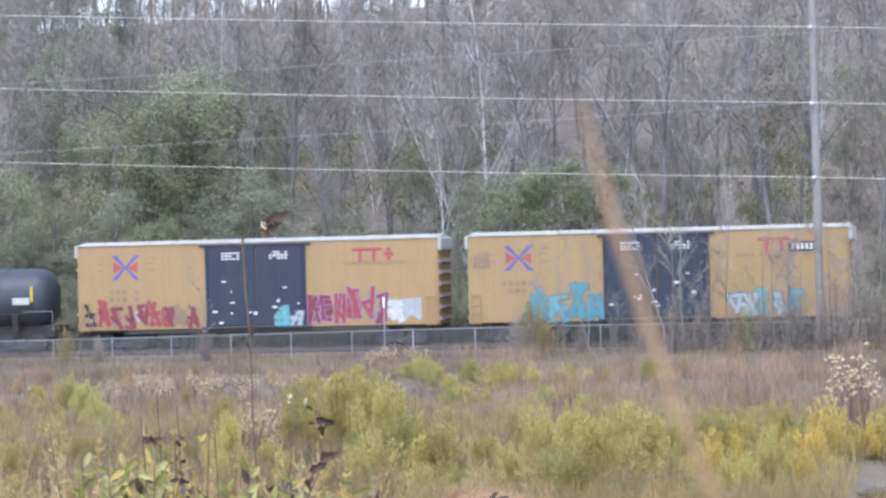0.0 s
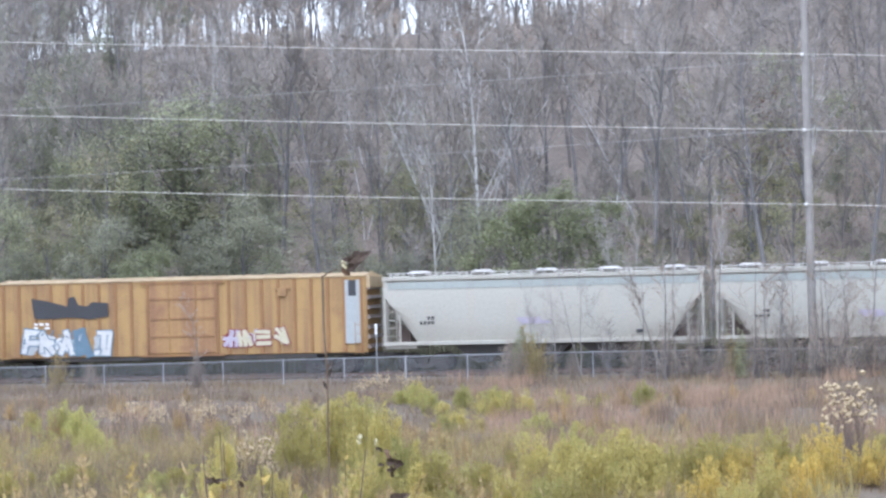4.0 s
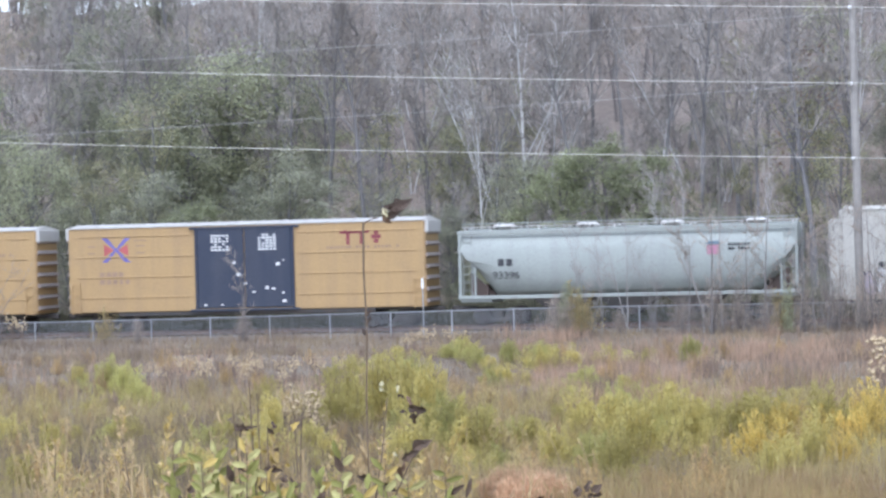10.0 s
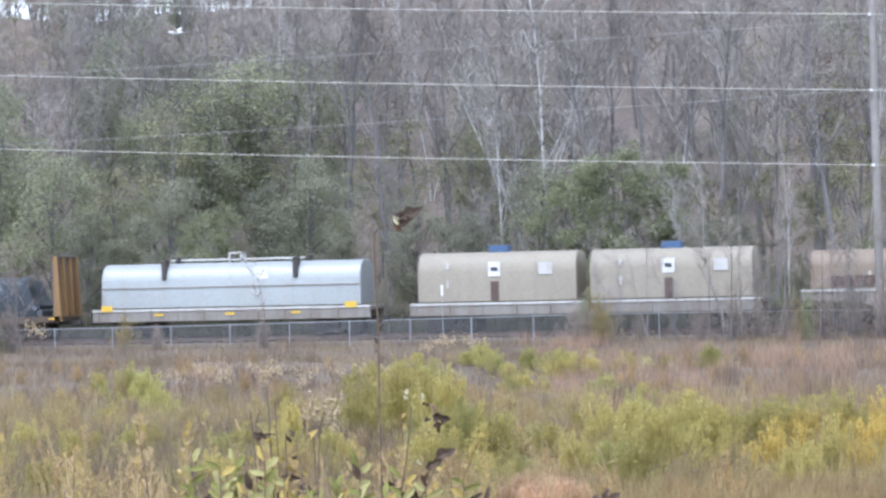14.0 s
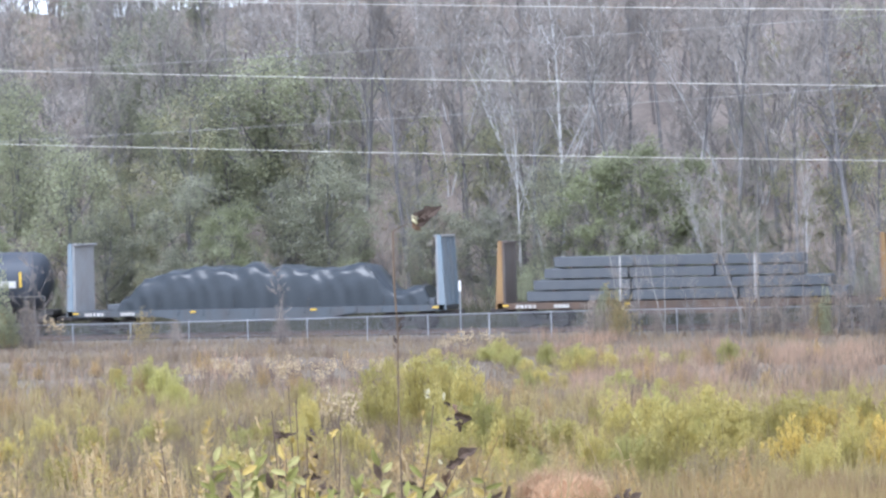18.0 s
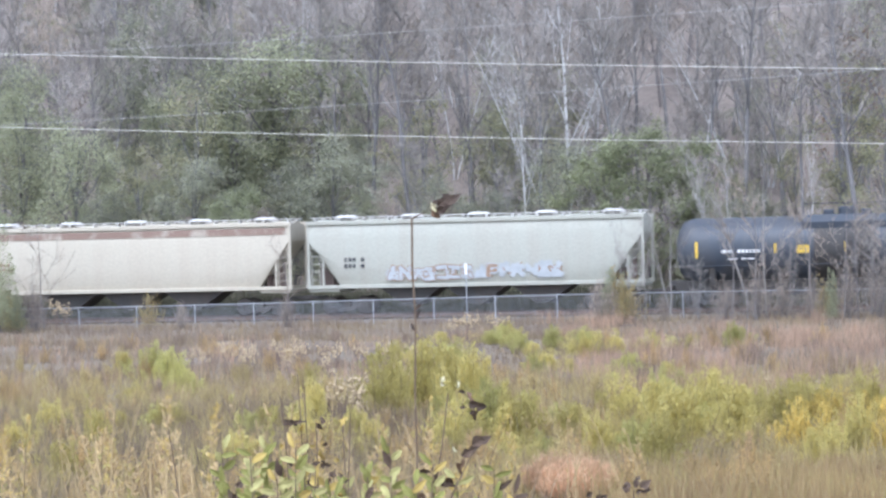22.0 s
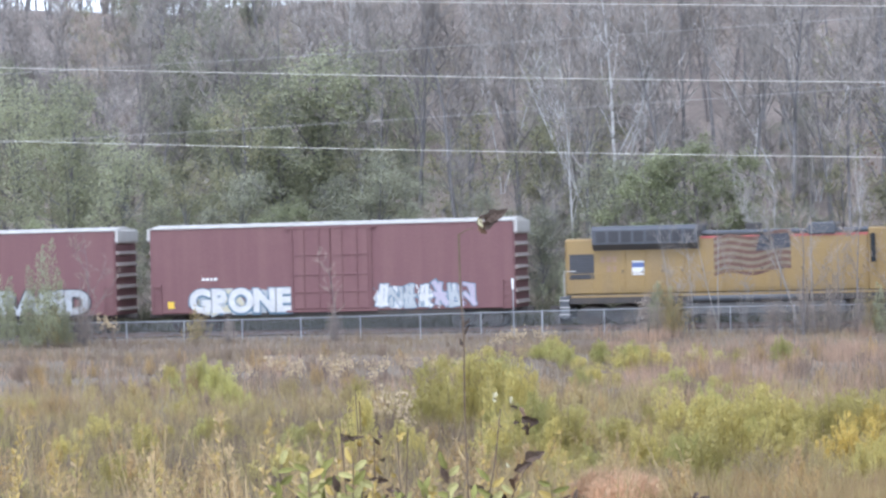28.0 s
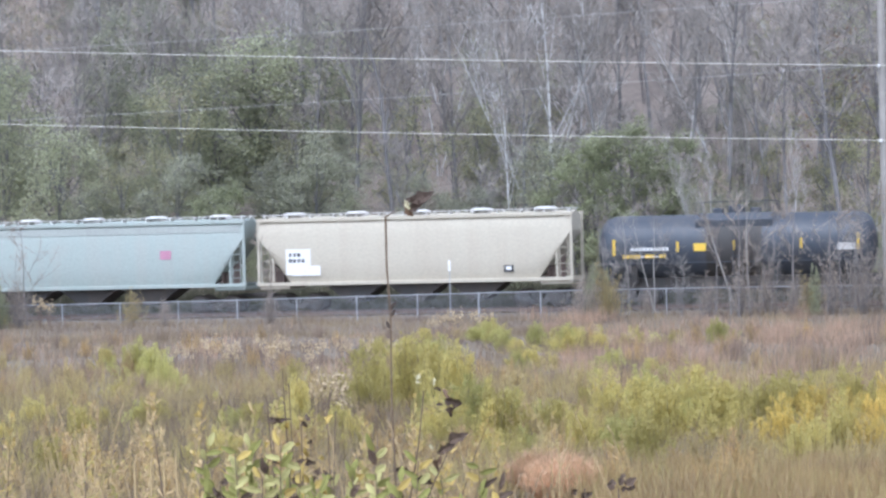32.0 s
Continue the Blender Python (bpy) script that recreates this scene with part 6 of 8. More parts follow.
def hopper(label, left, right, mat, posts=0, hatches=5, rails=False, round_body=False, slope=1.75, band=None, bays=3):
    car, L = car_at("covered_hopper", label, "covered hopper", left, right)
    X = lambda f: -L / 2 + f * L
    top, low = 4.85, 1.5
    if round_body:
        section = [(-0.9, low), (-1.3, 1.75), (-1.52, 2.3), (-1.6, 3.0), (-1.56, 3.7), (-1.4, 4.35), (-1.0, 4.75), (0, top), (1.0, 4.75), (1.4, 4.35), (1.56, 3.7), (1.6, 3.0), (1.52, 2.3), (1.3, 1.75), (0.9, low)]
    else:
        section = [(-1.45, low), (-1.53, 1.8), (-1.57, 2.5), (-1.58, 3.2), (-1.55, 3.9), (-1.5, 4.4), (-1.42, 4.62), (0, top), (1.42, 4.62), (1.5, 4.4), (1.55, 3.9), (1.58, 3.2), (1.57, 2.5), (1.53, 1.8), (1.45, low)]
    g = Geo()
    rings = []
    for x, lift in ((-L / 2 + 0.12, 2.3), (-L / 2 + 0.5, 1.78), (-L / 2 + slope, 0.0), (-L / 4, 0), (0, 0), (L / 4, 0), (L / 2 - slope, 0.0), (L / 2 - 0.5, 1.78), (L / 2 - 0.12, 2.3)):
        rings.append([(x, y, max(z, low + lift)) for y, z in section])
    loft(g, rings)
    part("body", g, mat, car, "", True)
    part("side_sill", Geo().box(-L / 2, L / 2, -1.58, -1.4, 1.34, 1.52, 0.015).box(-L / 2, L / 2, 1.4, 1.58, 1.34, 1.52, 0.015), mat, car)
    part("top_chord", Geo().box(-L / 2, L / 2, -1.56, -1.4, 4.58, 4.78, 0.02).box(-L / 2, L / 2, 1.4, 1.56, 4.58, 4.78, 0.02), mat, car)
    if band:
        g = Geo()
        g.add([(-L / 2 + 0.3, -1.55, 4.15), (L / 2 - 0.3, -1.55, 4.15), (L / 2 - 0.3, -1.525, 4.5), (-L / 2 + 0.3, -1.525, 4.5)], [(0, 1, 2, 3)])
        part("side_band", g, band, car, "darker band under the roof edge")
    walkway = Geo()
    for y in (-0.75, 0.75):
        walkway.box(-L / 2 + 0.1, L / 2 - 0.1, y - 0.25, y + 0.25, 4.93, 4.97)
        for k in range(14):
            x = -L / 2 + 0.3 + (L - 0.6) * k / 13
            walkway.box(x - 0.03, x + 0.03, y - 0.28, y + 0.28, 4.7, 4.94)
    part("roof_walkway", walkway, M_DIRTWHITE, car, "grating walkway along the roof")
    for k in range(hatches):
        x = X((k + 0.5) / hatches)
        h = part("hatch", Geo().tube([(x, 0, 4.75), (x, 0, 4.98), (x, 0, 5.06)], [0.6, 0.6, 0.4], 14), M_DIRTWHITE, car)
        part("hatch_clamp", Geo().box(x - 0.62, x - 0.5, -0.65, -0.5, 4.85, 5.04, 0.02), M_STEEL, h)
    if rails:
        g = Geo()
        g.tube([(-L / 2 + 0.2, -1.35, 5.1), (L / 2 - 0.2, -1.35, 5.1)], [0.03, 0.03], 5)
        for k in range(12):
            x = X((k + 0.5) / 12)
            g.tube([(x, -1.35, 4.7), (x, -1.35, 5.1)], [0.025, 0.025], 5)
        part("roof_rail", g, mat, car)
    if posts:
        post = Geo().prism([(-1.57, 1.52), (-1.66, 1.6), (-1.66, 4.5), (-1.55, 4.6)], "x", -0.045, 0.045).mesh("side_post")
        for k in range(posts):
            x = -L / 2 + slope + 0.05 + (L - 2 * slope - 0.1) * k / (posts - 1)
            part("side_post", post, M_DIRTWHITE, car).location = (x, 0, 0)
    for s in (-1, 1):
        x = s * (L / 2 - 0.1)
        for y in (-1.54, 1.4):
            part("end_post", Geo().box(x - 0.07, x + 0.07, y, y + 0.14, 1.4, 4.75, 0.015), mat, car)
        part("end_post", Geo().box(s * (L / 2 - 0.85) - 0.05, s * (L / 2 - 0.85) + 0.05, -1.5, -1.4, 1.4, 3.0, 0.01), mat, car)
        part("slope_brace", Geo().prism([(s * (L / 2 - slope), 1.5), (s * (L / 2 - 0.5), 1.5), (s * (L / 2 - 0.5), 2.72)], "y", -0.9, -0.84), M_RUSTBROWN, car)
        part("end_platform", Geo().box(min(x, x - s * 1.6), max(x, x - s * 1.6), -1.45, 1.45, 1.18, 1.34, 0.02), mat, car)
        ladder(car, x - s * 0.38, -1.5, 1.3, 4.7, mat)
        part("slope_sheet", Geo().box(s * (L / 2 - slope * 0.75) - 0.03, s * (L / 2 - slope * 0.75) + 0.03, -1.3, 1.3, 1.3, 2.1), M_RUSTBROWN, car)
    for k in range(bays):
        x = X((k + 1) / (bays + 1)) * 0.78
        w = (L - 6) / bays / 2 * 0.95
        part("outlet_hopper", Geo().prism([(x - w, 1.5), (x + w, 1.5), (x + 0.35, 0.45), (x - 0.35, 0.45)], "y", -1.1, 1.1), M_STEEL, car)
    undergear(car, L, 1.9)
    return car, X


def tank(label, left, right, radius=1.55, zc=2.85, mat=None, stripes=(), sign=0):
    car, L = car_at("tank_car", label, "tank car", left, right)
    X = lambda f: -L / 2 + f * L
    mat = mat or M_BLACK
    h = 0.75
    prof = [(-L / 2, 0.05), (-L / 2 + 0.06, 0.45 * radius), (-L / 2 + 0.2, 0.72 * radius), (-L / 2 + 0.42, 0.9 * radius), (-L / 2 + h, 0.985 * radius), (-L / 2 + h + 0.2, radius)]
    part("tank", Geo().lathe(prof + [(-x, r) for x, r in reversed(prof)], 0, zc, 40), mat, car, "", True)
    for f in (0.18, 0.39, 0.61, 0.82):
        part("weld_band", Geo().lathe([(X(f) - 0.05, radius + 0.012), (X(f) + 0.05, radius + 0.012)], 0, zc, 40), mat, car, "", True)
    t = zc + radius
    part("manway", Geo().tube([(0, 0, t - 0.15), (0, 0, t + 0.36), (0, 0, t + 0.44)], [0.42, 0.42, 0.3], 14), mat, car, "", True)
    half = 1.15 + 0.055 * L
    p = part("platform", Geo().prism([(-1.3, t - 0.62), (-1.34, t - 0.3), (-0.95, t + 0.05), (0.95, t + 0.05), (1.34, t - 0.3), (1.3, t - 0.62)], "x", -half, half), mat, car, "dark walkway saddle over the tank")
    for x in (-half, 0, half):
        for y in (-0.95, 0.95):
            part("rail_post", Geo().tube([(x, y, t), (x, y, t + 0.6)], [0.02, 0.02], 5), mat, p)
    for y in (-0.95, 0.95):
        part("guard_rail", Geo().tube([(-half, y, t + 0.6), (half, y, t + 0.6)], [0.018, 0.018], 5), mat, p)
    for x in (-0.9, 0.95):
        part("valve_box", Geo().box(x - 0.25, x + 0.25, -0.3, 0.3, t, t + 0.3, 0.04), mat, p)
    part("center_jacket", Geo().lathe([(-half * 0.72, radius), (-half * 0.72, radius + 0.025), (half * 0.72, radius + 0.025), (half * 0.72, radius)], 0, zc, 40), M_STEEL, car, "matte dark jacket round the middle of the tank", True)
    part("bottom_outlet", Geo().box(-0.5, 0.5, -0.5, 0.5, 0.55, 1.2, 0.08), M_STEEL, car)
    part("brake_reservoir", Geo().lathe([(1.3, 0.1), (1.4, 0.24), (2.7, 0.24), (2.8, 0.1)], -0.75, 0.85, 12), M_STEEL, car, "", True)
    part("brake_rigging", Geo().box(-L / 2 + 3.2, -1.2, -0.95, -0.8, 0.6, 0.95, 0.02), M_STEEL, car)
    ladder(car, 0.2, -radius - 0.08, 1.0, zc + 0.9, mat, 0.45)
    part("underframe", Geo().box(-L / 2 - 0.35, L / 2 + 0.35, -0.7, 0.7, 0.72, 1.38, 0.03), M_STEEL, car)
    for s in (-1, 1):
        x = s * (L / 2 - 1.9)
        part("saddle", Geo().prism([(-1.2, 1.1), (1.2, 1.1), (1.42, zc - 0.4), (1.1, zc - 0.9), (-1.1, zc - 0.9), (-1.42, zc - 0.4)], "x", x - 0.15, x + 0.15), M_STEEL, car)
        e = s * (L / 2 + 0.2)
        part("end_sill", Geo().box(e - 0.15, e + 0.15, -1.5, 1.5, 0.95, 1.15, 0.02), M_STEEL, car)
        g = Geo()
        g.tube([(e, -1.4, 1.1), (e, -1.4, 2.1), (e - s * 0.5, -1.45, 2.1), (e - s * 1.6, -1.5, 2.1)], [0.022] * 4, 5)
        part("handrail", g, M_FRAME, car)
    part("side_rail", Geo().tube([(-L / 2 + 1, -radius - 0.12, zc - 0.75), (L / 2 - 1, -radius - 0.12, zc - 0.75)], [0.02, 0.02], 5), mat, car)
    for f, z, w, hh in stripes:
        y = -math.sqrt(max(0.01, radius ** 2 - (z - zc) ** 2)) - 0.03
        part("reflector", Geo().box(X(f) - w / 2, X(f) + w / 2, y - 0.02, y + 0.05, z - hh / 2, z + hh / 2), M_STRIPE, car, "yellow reflective stripe")
    bars(car, "lettering", lines(X(0.2), zc - 0.05, 1.9, 0.16, 1, 10, sign) + lines(X(0.2), zc - 0.42, 1.3, 0.07, 1, 8, sign + 1), M_WHITE, -radius - 0.03)
    bars(car, "placard", [(X(0.9), zc - 0.1, 0.9, 0.35)], M_DIRTWHITE, -radius - 0.035)
    undergear(car, L + 0.4, 1.9)
    return car, X


YS = [(0.07, 2.9, 0.12, 0.8), (0.3, 2.9, 0.1, 0.5), (0.5, 2.9, 0.1, 0.5), (0.38, 2.85, 0.6, 0.38), (0.74, 2.95, 0.1, 0.5), (0.94, 3.0, 0.12, 0.8)]


def hood(car, x0, x1, z0, z1, mat, label=""):
    """An arched coil cover with rounded shoulders and ribs."""
    def ring(x, k):
        pts = []
        for i in range(17):
            a = math.pi * i / 16
            pts.append((x, -1.5 * k * math.copysign(abs(math.cos(a)) ** 0.55, math.cos(a)), z0 + (z1 - z0) * (0.42 + 0.58 * math.sin(a) ** 0.8) * k if 0 < i < 16 else z0))
        return pts
    g = Geo()
    loft(g, [ring(x0, 0.985), ring(x0 + 0.03, 1.0), ring(x1 - 0.03, 1.0), ring(x1, 0.985)])
    h = part("cover", g, mat, car, label, True)
    for k in range(5):
        x = x0 + 0.1 + (x1 - x0 - 0.2) * k / 4
        g = Geo()
        loft(g, [[(q[0], q[1] * 1.012, q[2] + 0.018) for q in ring(x - 0.06, 1.0)], [(q[0], q[1] * 1.012, q[2] + 0.018) for q in ring(x + 0.06, 1.0)]])
        part("cover_rib", g, mat, h, "", True)
    return h


def coil_frame(car, L, mat, belly):
    g = Geo()
    if belly:
        g.prism([(-L / 2, 1.75), (L / 2, 1.75), (L / 2, 1.3), (L / 4 + 0.8, 1.25), (L / 4 - 1.2, 0.45), (-L / 4 + 1.2, 0.45), (-L / 4 - 0.8, 1.25), (-L / 2, 1.3)], "y", -1.5, -1.38)
        g.prism([(-L / 2, 1.75), (L / 2, 1.75), (L / 2, 1.3), (L / 4 + 0.8, 1.25), (L / 4 - 1.2, 0.45), (-L / 4 + 1.2, 0.45), (-L / 4 - 0.8, 1.25), (-L / 2, 1.3)], "y", 1.38, 1.5)
    else:
        for y in (-1.52, 1.4):
            g.box(-L / 2, L / 2, y, y + 0.12, 0.9, 1.45, 0.02)
    part("side_frame", g, mat, car)
    part("deck", Geo().box(-L / 2, L / 2, -1.45, 1.45, 1.3, 1.5, 0.02), mat, car)
    part("top_flange", Geo().box(-L / 2, L / 2, -1.58, -1.36, 1.72 if belly else 1.42, 1.84 if belly else 1.54, 0.02), M_DIRTWHITE, car)
    for k in range(11):
        x = -L / 2 + 0.3 + (L - 0.6) * k / 10
        part("stake", Geo().box(x - 0.05, x + 0.05, -1.6, -1.5, 1.0 if not belly else 1.32, 1.74 if belly else 1.46, 0.01), mat, car)


def coil_two(left, right):
    car, L = car_at("coil_car", "tan coil car with two covers and blue lift boxes", "coil car", left, right)
    coil_frame(car, L + 0.6, M_FRAME, False)
    for x0, x1 in ((-L / 2 + 0.15, -0.35), (0.35, L / 2 - 0.15)):
        hood(car, x0, x1, 1.62, 4.05, M_COILTAN, "tan arched cover")
        c = (x0 + x1) / 2 - 0.1
        part("lift_box", Geo().box(c - 0.5, c + 0.5, -0.5, 0.5, 4.0, 4.38, 0.04), paint("lift_blue", (0.07, 0.13, 0.25), (0.1, 0.1, 0.1), 0.3, 0.3), car, "blue lifting box")
        bars(car, "placard", [(c, 3.2, 0.62, 0.72)], M_WHITE, -1.53, "white square placard")
        bars(car, "emblem", [(c, 3.2, 0.34, 0.2)], M_INK, -1.536)
        part("lift_post", Geo().box(c - 0.2, c + 0.2, -1.56, -1.46, 1.6, 2.6, 0.02), M_RUSTBROWN, car)
        bars(car, "placard", [(c + 2.6, 3.2, 0.7, 0.6), (c - 2.4, 3.4, 0.16, 0.3), (c - 2.4, 2.5, 0.12, 0.4)], M_DIRTWHITE, -1.53)
    undergear(car, L + 0.6, 2.0)
    return car


def coil_one(left, right, silver):
    label = "silver-grey coil car with one long arched cover" if silver else "weathered brown coil car with deep side frames"
    car, L = car_at("coil_car", label, "coil car", left, right)
    coil_frame(car, L + 0.8, M_FRAME, not silver)
    hood(car, -L / 2 + 0.1, L / 2 - 0.1, 1.62 if silver else 1.9, 3.85 if silver else 3.75, M_SILVER if silver else M_COILBROWN, "long arched cover")
    g = Geo()
    if silver:
        part("cover_seam", Geo().box(-L / 2 + 0.1, L / 2 - 0.1, -1.545, -1.48, 2.6, 2.66, 0.01), M_FRAME, car)
        for x in (-3.5, 3.5):
            part("lift_bracket", Geo().box(x - 0.12, x + 0.12, -1.56, -0.9, 3.0, 4.05, 0.02).box(x + 0.3, x + 0.45, -0.4, 0.4, 3.8, 4.15, 0.02), M_STEEL, car)
        part("lift_frame", Geo().box(-0.35, 0.35, -0.4, 0.4, 3.95, 4.02).box(-0.35, -0.27, -0.4, 0.4, 3.8, 4.35).box(0.27, 0.35, -0.4, 0.4, 3.8, 4.35).box(-0.35, 0.35, -0.4, 0.4, 4.3, 4.38), M_DIRTWHITE, car)
        part("top_pipe", Geo().tube([(-3.6, 0, 4.0), (3.6, 0, 4.0)], [0.05, 0.05], 6), M_DIRTWHITE, car)
        bars(car, "placard", [(-L / 2 + 0.4, 1.6, 0.6, 0.3), (L / 2 - 0.6, 1.6, 0.6, 0.3), (-L / 4 - 0.3, 1.25, 0.5, 0.12), (0, 1.25, 0.5, 0.12), (L / 4, 1.25, 0.5, 0.12)], M_STRIPE, -1.6, "yellow reflector")
        bars(car, "placard", [(1.7, 3.3, 0.7, 0.6)], M_WHITE, -1.47)
    else:
        for s in (-1, 1):
            g.tube([(0.4 + s * 0.85, -0.3, 3.7), (0.4 + s * 0.45, -0.3, 4.5), (0.4 + s * 0.1, -0.3, 4.5)], [0.05] * 3, 6)
        g.tube([(-1.3, -0.3, 3.85), (1.9, -0.3, 3.85)], [0.06, 0.06], 6)
        part("lift_bail", g, M_DIRTWHITE, car, "pale lifting bail")
        for k, (a, c) in enumerate(((-L / 2 + 1.1, -L / 4 + 0.2), (-L / 4 + 1.6, L / 4 + 1.5))):
            part("side_panel", Geo().box(a, c, -1.525, -1.48, 1.95, 2.5 - 0.1 * k, 0.01), M_RUSTBROWN, car, "dark weathered lower panel")
        bars(car, "placard", [(-2.4 + k, 3.3, 0.12, 0.7) for k in (0, 0.9, 1.9, 3.6, 4.6)] + [(-3.9, 2.4, 0.14, 0.6)], M_DIRTWHITE, -1.5)
        bars(car, "placard", [(5.3, 2.3, 0.9, 0.25), (5.1, 2.0, 0.5, 0.2)], M_DIRTWHITE, -1.53)
    undergear(car, L + 0.8, 2.0)
    return car


def bulkhead_flat(left, right, bh, h=4.4, label="", deck=None):
    car, L = car_at("bulkhead_flatcar", label, "flatcar", left, right)
    part("deck", Geo().box(-L / 2, L / 2, -1.5, 1.5, 1.05, 1.25, 0.02), deck, car)
    for y in (-1.54, 1.42):
        part("side_sill", Geo().prism([(-L / 2, 1.28), (L / 2, 1.28), (L / 2, 0.98), (L / 4, 0.92), (L / 4 - 1.5, 0.62), (-L / 4 + 1.5, 0.62), (-L / 4, 0.92), (-L / 2, 0.98)], "y", y, y + 0.12), deck, car)
    for k in range(15):
        x = -L / 2 + 0.6 + (L - 1.2) * k / 14
        part("stake_pocket", Geo().box(x - 0.08, x + 0.08, -1.6, -1.53, 1.0, 1.26, 0.01), deck, car)
    for s in (-1, 1):
        x = s * (L / 2 - 0.35)
        g = Geo().box(x - 0.06, x + 0.06, -1.45, 1.45, 1.25, h - 0.1, 0.01)
        b = part("bulkhead", g, bh[0], car, "tall steel bulkhead")
        for y in (-1.45, -0.5, 0.5, 1.45):
            part("bulkhead_post", Geo().prism([(x + s * 0.04, 1.0 if y < -1 else 1.25), (x + s * 0.42, 1.0 if y < -1 else 1.25), (x + s * 0.24, h), (x + s * 0.04, h)], "y", y - 0.09, y + 0.09), bh[1], b)
        part("bulkhead_cap", Geo().box(x - 0.15, x + 0.25, -1.5, 1.5, h - 0.1, h, 0.02), bh[0], b)
    bars(car, "reflector", [(-L / 2 + 0.45 + (L - 0.9) * k / 3, 1.16, 0.32, 0.09) for k in range(4)], M_STRIPE, -1.606, "yellow reflector")
    bars(car, "lettering", lines(-L / 2 + 1.6, 1.1, 1.3, 0.17, 1, 6, 3) + lines(-L / 2 + 3.3, 1.1, 0.8, 0.17, 1, 4, 5), M_DIRTWHITE, -1.606)
    undergear(car, L, 2.2)
    return car, L


def tarped_load(left, right, x0, x1, top, seed, low_end=1):
    """Stacked bundles on a flatcar under a slack tarpaulin, with lower bundles left bare at the ends."""
    ob = thing("tarped_load", "black tarpaulin slack over stacked bundles on a flatcar", "load", "flatcar loads")
    CARS.append((ob, (left + right) / 2))
    length = x1 - x0
    t0, t1 = x0, x1
    r, rings, n = random.Random(seed), [], 96
    humps = [(r.uniform(0.12, 0.8), r.uniform(0.025, 0.05), r.uniform(0.1, 0.24)) for _ in range(7)]
    for i in range(n + 1):
        u = i / n
        x = t0 + (t1 - t0) * u
        # a steep rise at one end, a sagging step down to low bundles at the other
        k = 0.34 * smooth(-0.01, 0.03, u) + 0.46 * smooth(0.03, 0.09, u) + 0.2 * smooth(0.1, 0.2, u)
        if low_end:
            k -= 0.62 * smooth(0.8, 0.9, u) - 0.1 * smooth(0.91, 0.95, u) + 0.3 * smooth(0.975, 1.0, u)
        else:
            k -= 0.7 * smooth(0.93, 1.0, u)
        lump = sum(q * math.exp(-((u - c) / w) ** 2) for c, w, q in humps) + 0.014 * math.sin(u * 61 + seed) - 0.1
        hh = 1.3 + (top - 1.3) * k + lump * smooth(0.08, 0.2, u) * (1 - 0.6 * smooth(0.8, 0.9, u))
        ring = []
        for j in range(22):
            a = math.pi * j / 21
            c, s = math.cos(a), math.sin(a)
            droop = 0.05 * math.sin(i * 0.5 + 2.0 * math.sin(j * 0.9 + seed)) * max(0.0, s) + 0.025 * math.sin(i * 1.3 + j * 1.1)
            ring.append((x + 0.08 * math.sin(j * 0.8 + i * 0.3), -1.42 * math.copysign(abs(c) ** 0.42, c) * (1 + 0.7 * droop), 1.27 + (hh - 1.27) * min(1.0, max(0.0, s) ** 0.5) + (droop if 3 < j < 18 else 0)))
        rings.append(ring)
    g = Geo()
    loft(g, rings)
    part("tarpaulin", g, M_TARP, ob, "", True)
    for a, c in ((x0 - 0.5, x0 + 0.3), (x1 - 0.2, x1 + 0.25)):
        for y in (-1.32, 0.02):
            part("bundle", Geo().box(a, c, y, y + 1.3, 1.28, 1.62, 0.03), M_WRAP, ob, "dark wrapped bundle end")
    for k in range(4):
        x = t0 + (t1 - t0) * (k + 0.6) / 4.2
        part("tie_strap", Geo().tube([(x, -1.52, 1.28), (x + 0.06, -1.47, 1.75)], [0.015, 0.015], 5), M_STEEL, ob)
    return ob


def bundle_load(left, right, x0, x1, seed):
    ob = thing("bundled_lumber", "grey-wrapped bundles stacked in layers on a flatcar", "load", "flatcar loads")
    CARS.append((ob, (left + right) / 2))
    r = random.Random(seed)
    for layer in range(4):
        z = 1.34 + 0.56 * layer
        a, c = x0 - 1.5 + 0.5 * layer + r.uniform(-0.1, 0.1), x1 + (2.2 if layer == 0 else 1.4 if layer == 1 else 0.0)
        for k in range(3):
            u0, u1 = a + (c - a) * k / 3 + 0.02, a + (c - a) * (k + 1) / 3 - 0.02
            for y in (-1.35, 0.02):
                part("bundle", Geo().box(u0 + r.uniform(0, 0.05), u1 - r.uniform(0, 0.05), y + r.uniform(-0.03, 0.03), y + 1.33, z, z + 0.49 + r.uniform(-0.02, 0.02), 0.025), M_WRAP, ob)
        for k in range(7):
            x = a + (c - a) * (k + 0.5) / 7
            part("spacer", Geo().box(x - 0.06, x + 0.06, -1.36, 1.36, z - 0.07, z), M_RUSTBROWN, ob)
    for k in range(2):
        x = x0 + (x1 - x0) * (0.27 + 0.54 * k)
        part("strap", Geo().box(x - 0.04, x + 0.04, -1.42, -1.39, 1.28, 3.55), M_DIRTWHITE, ob)
    return ob


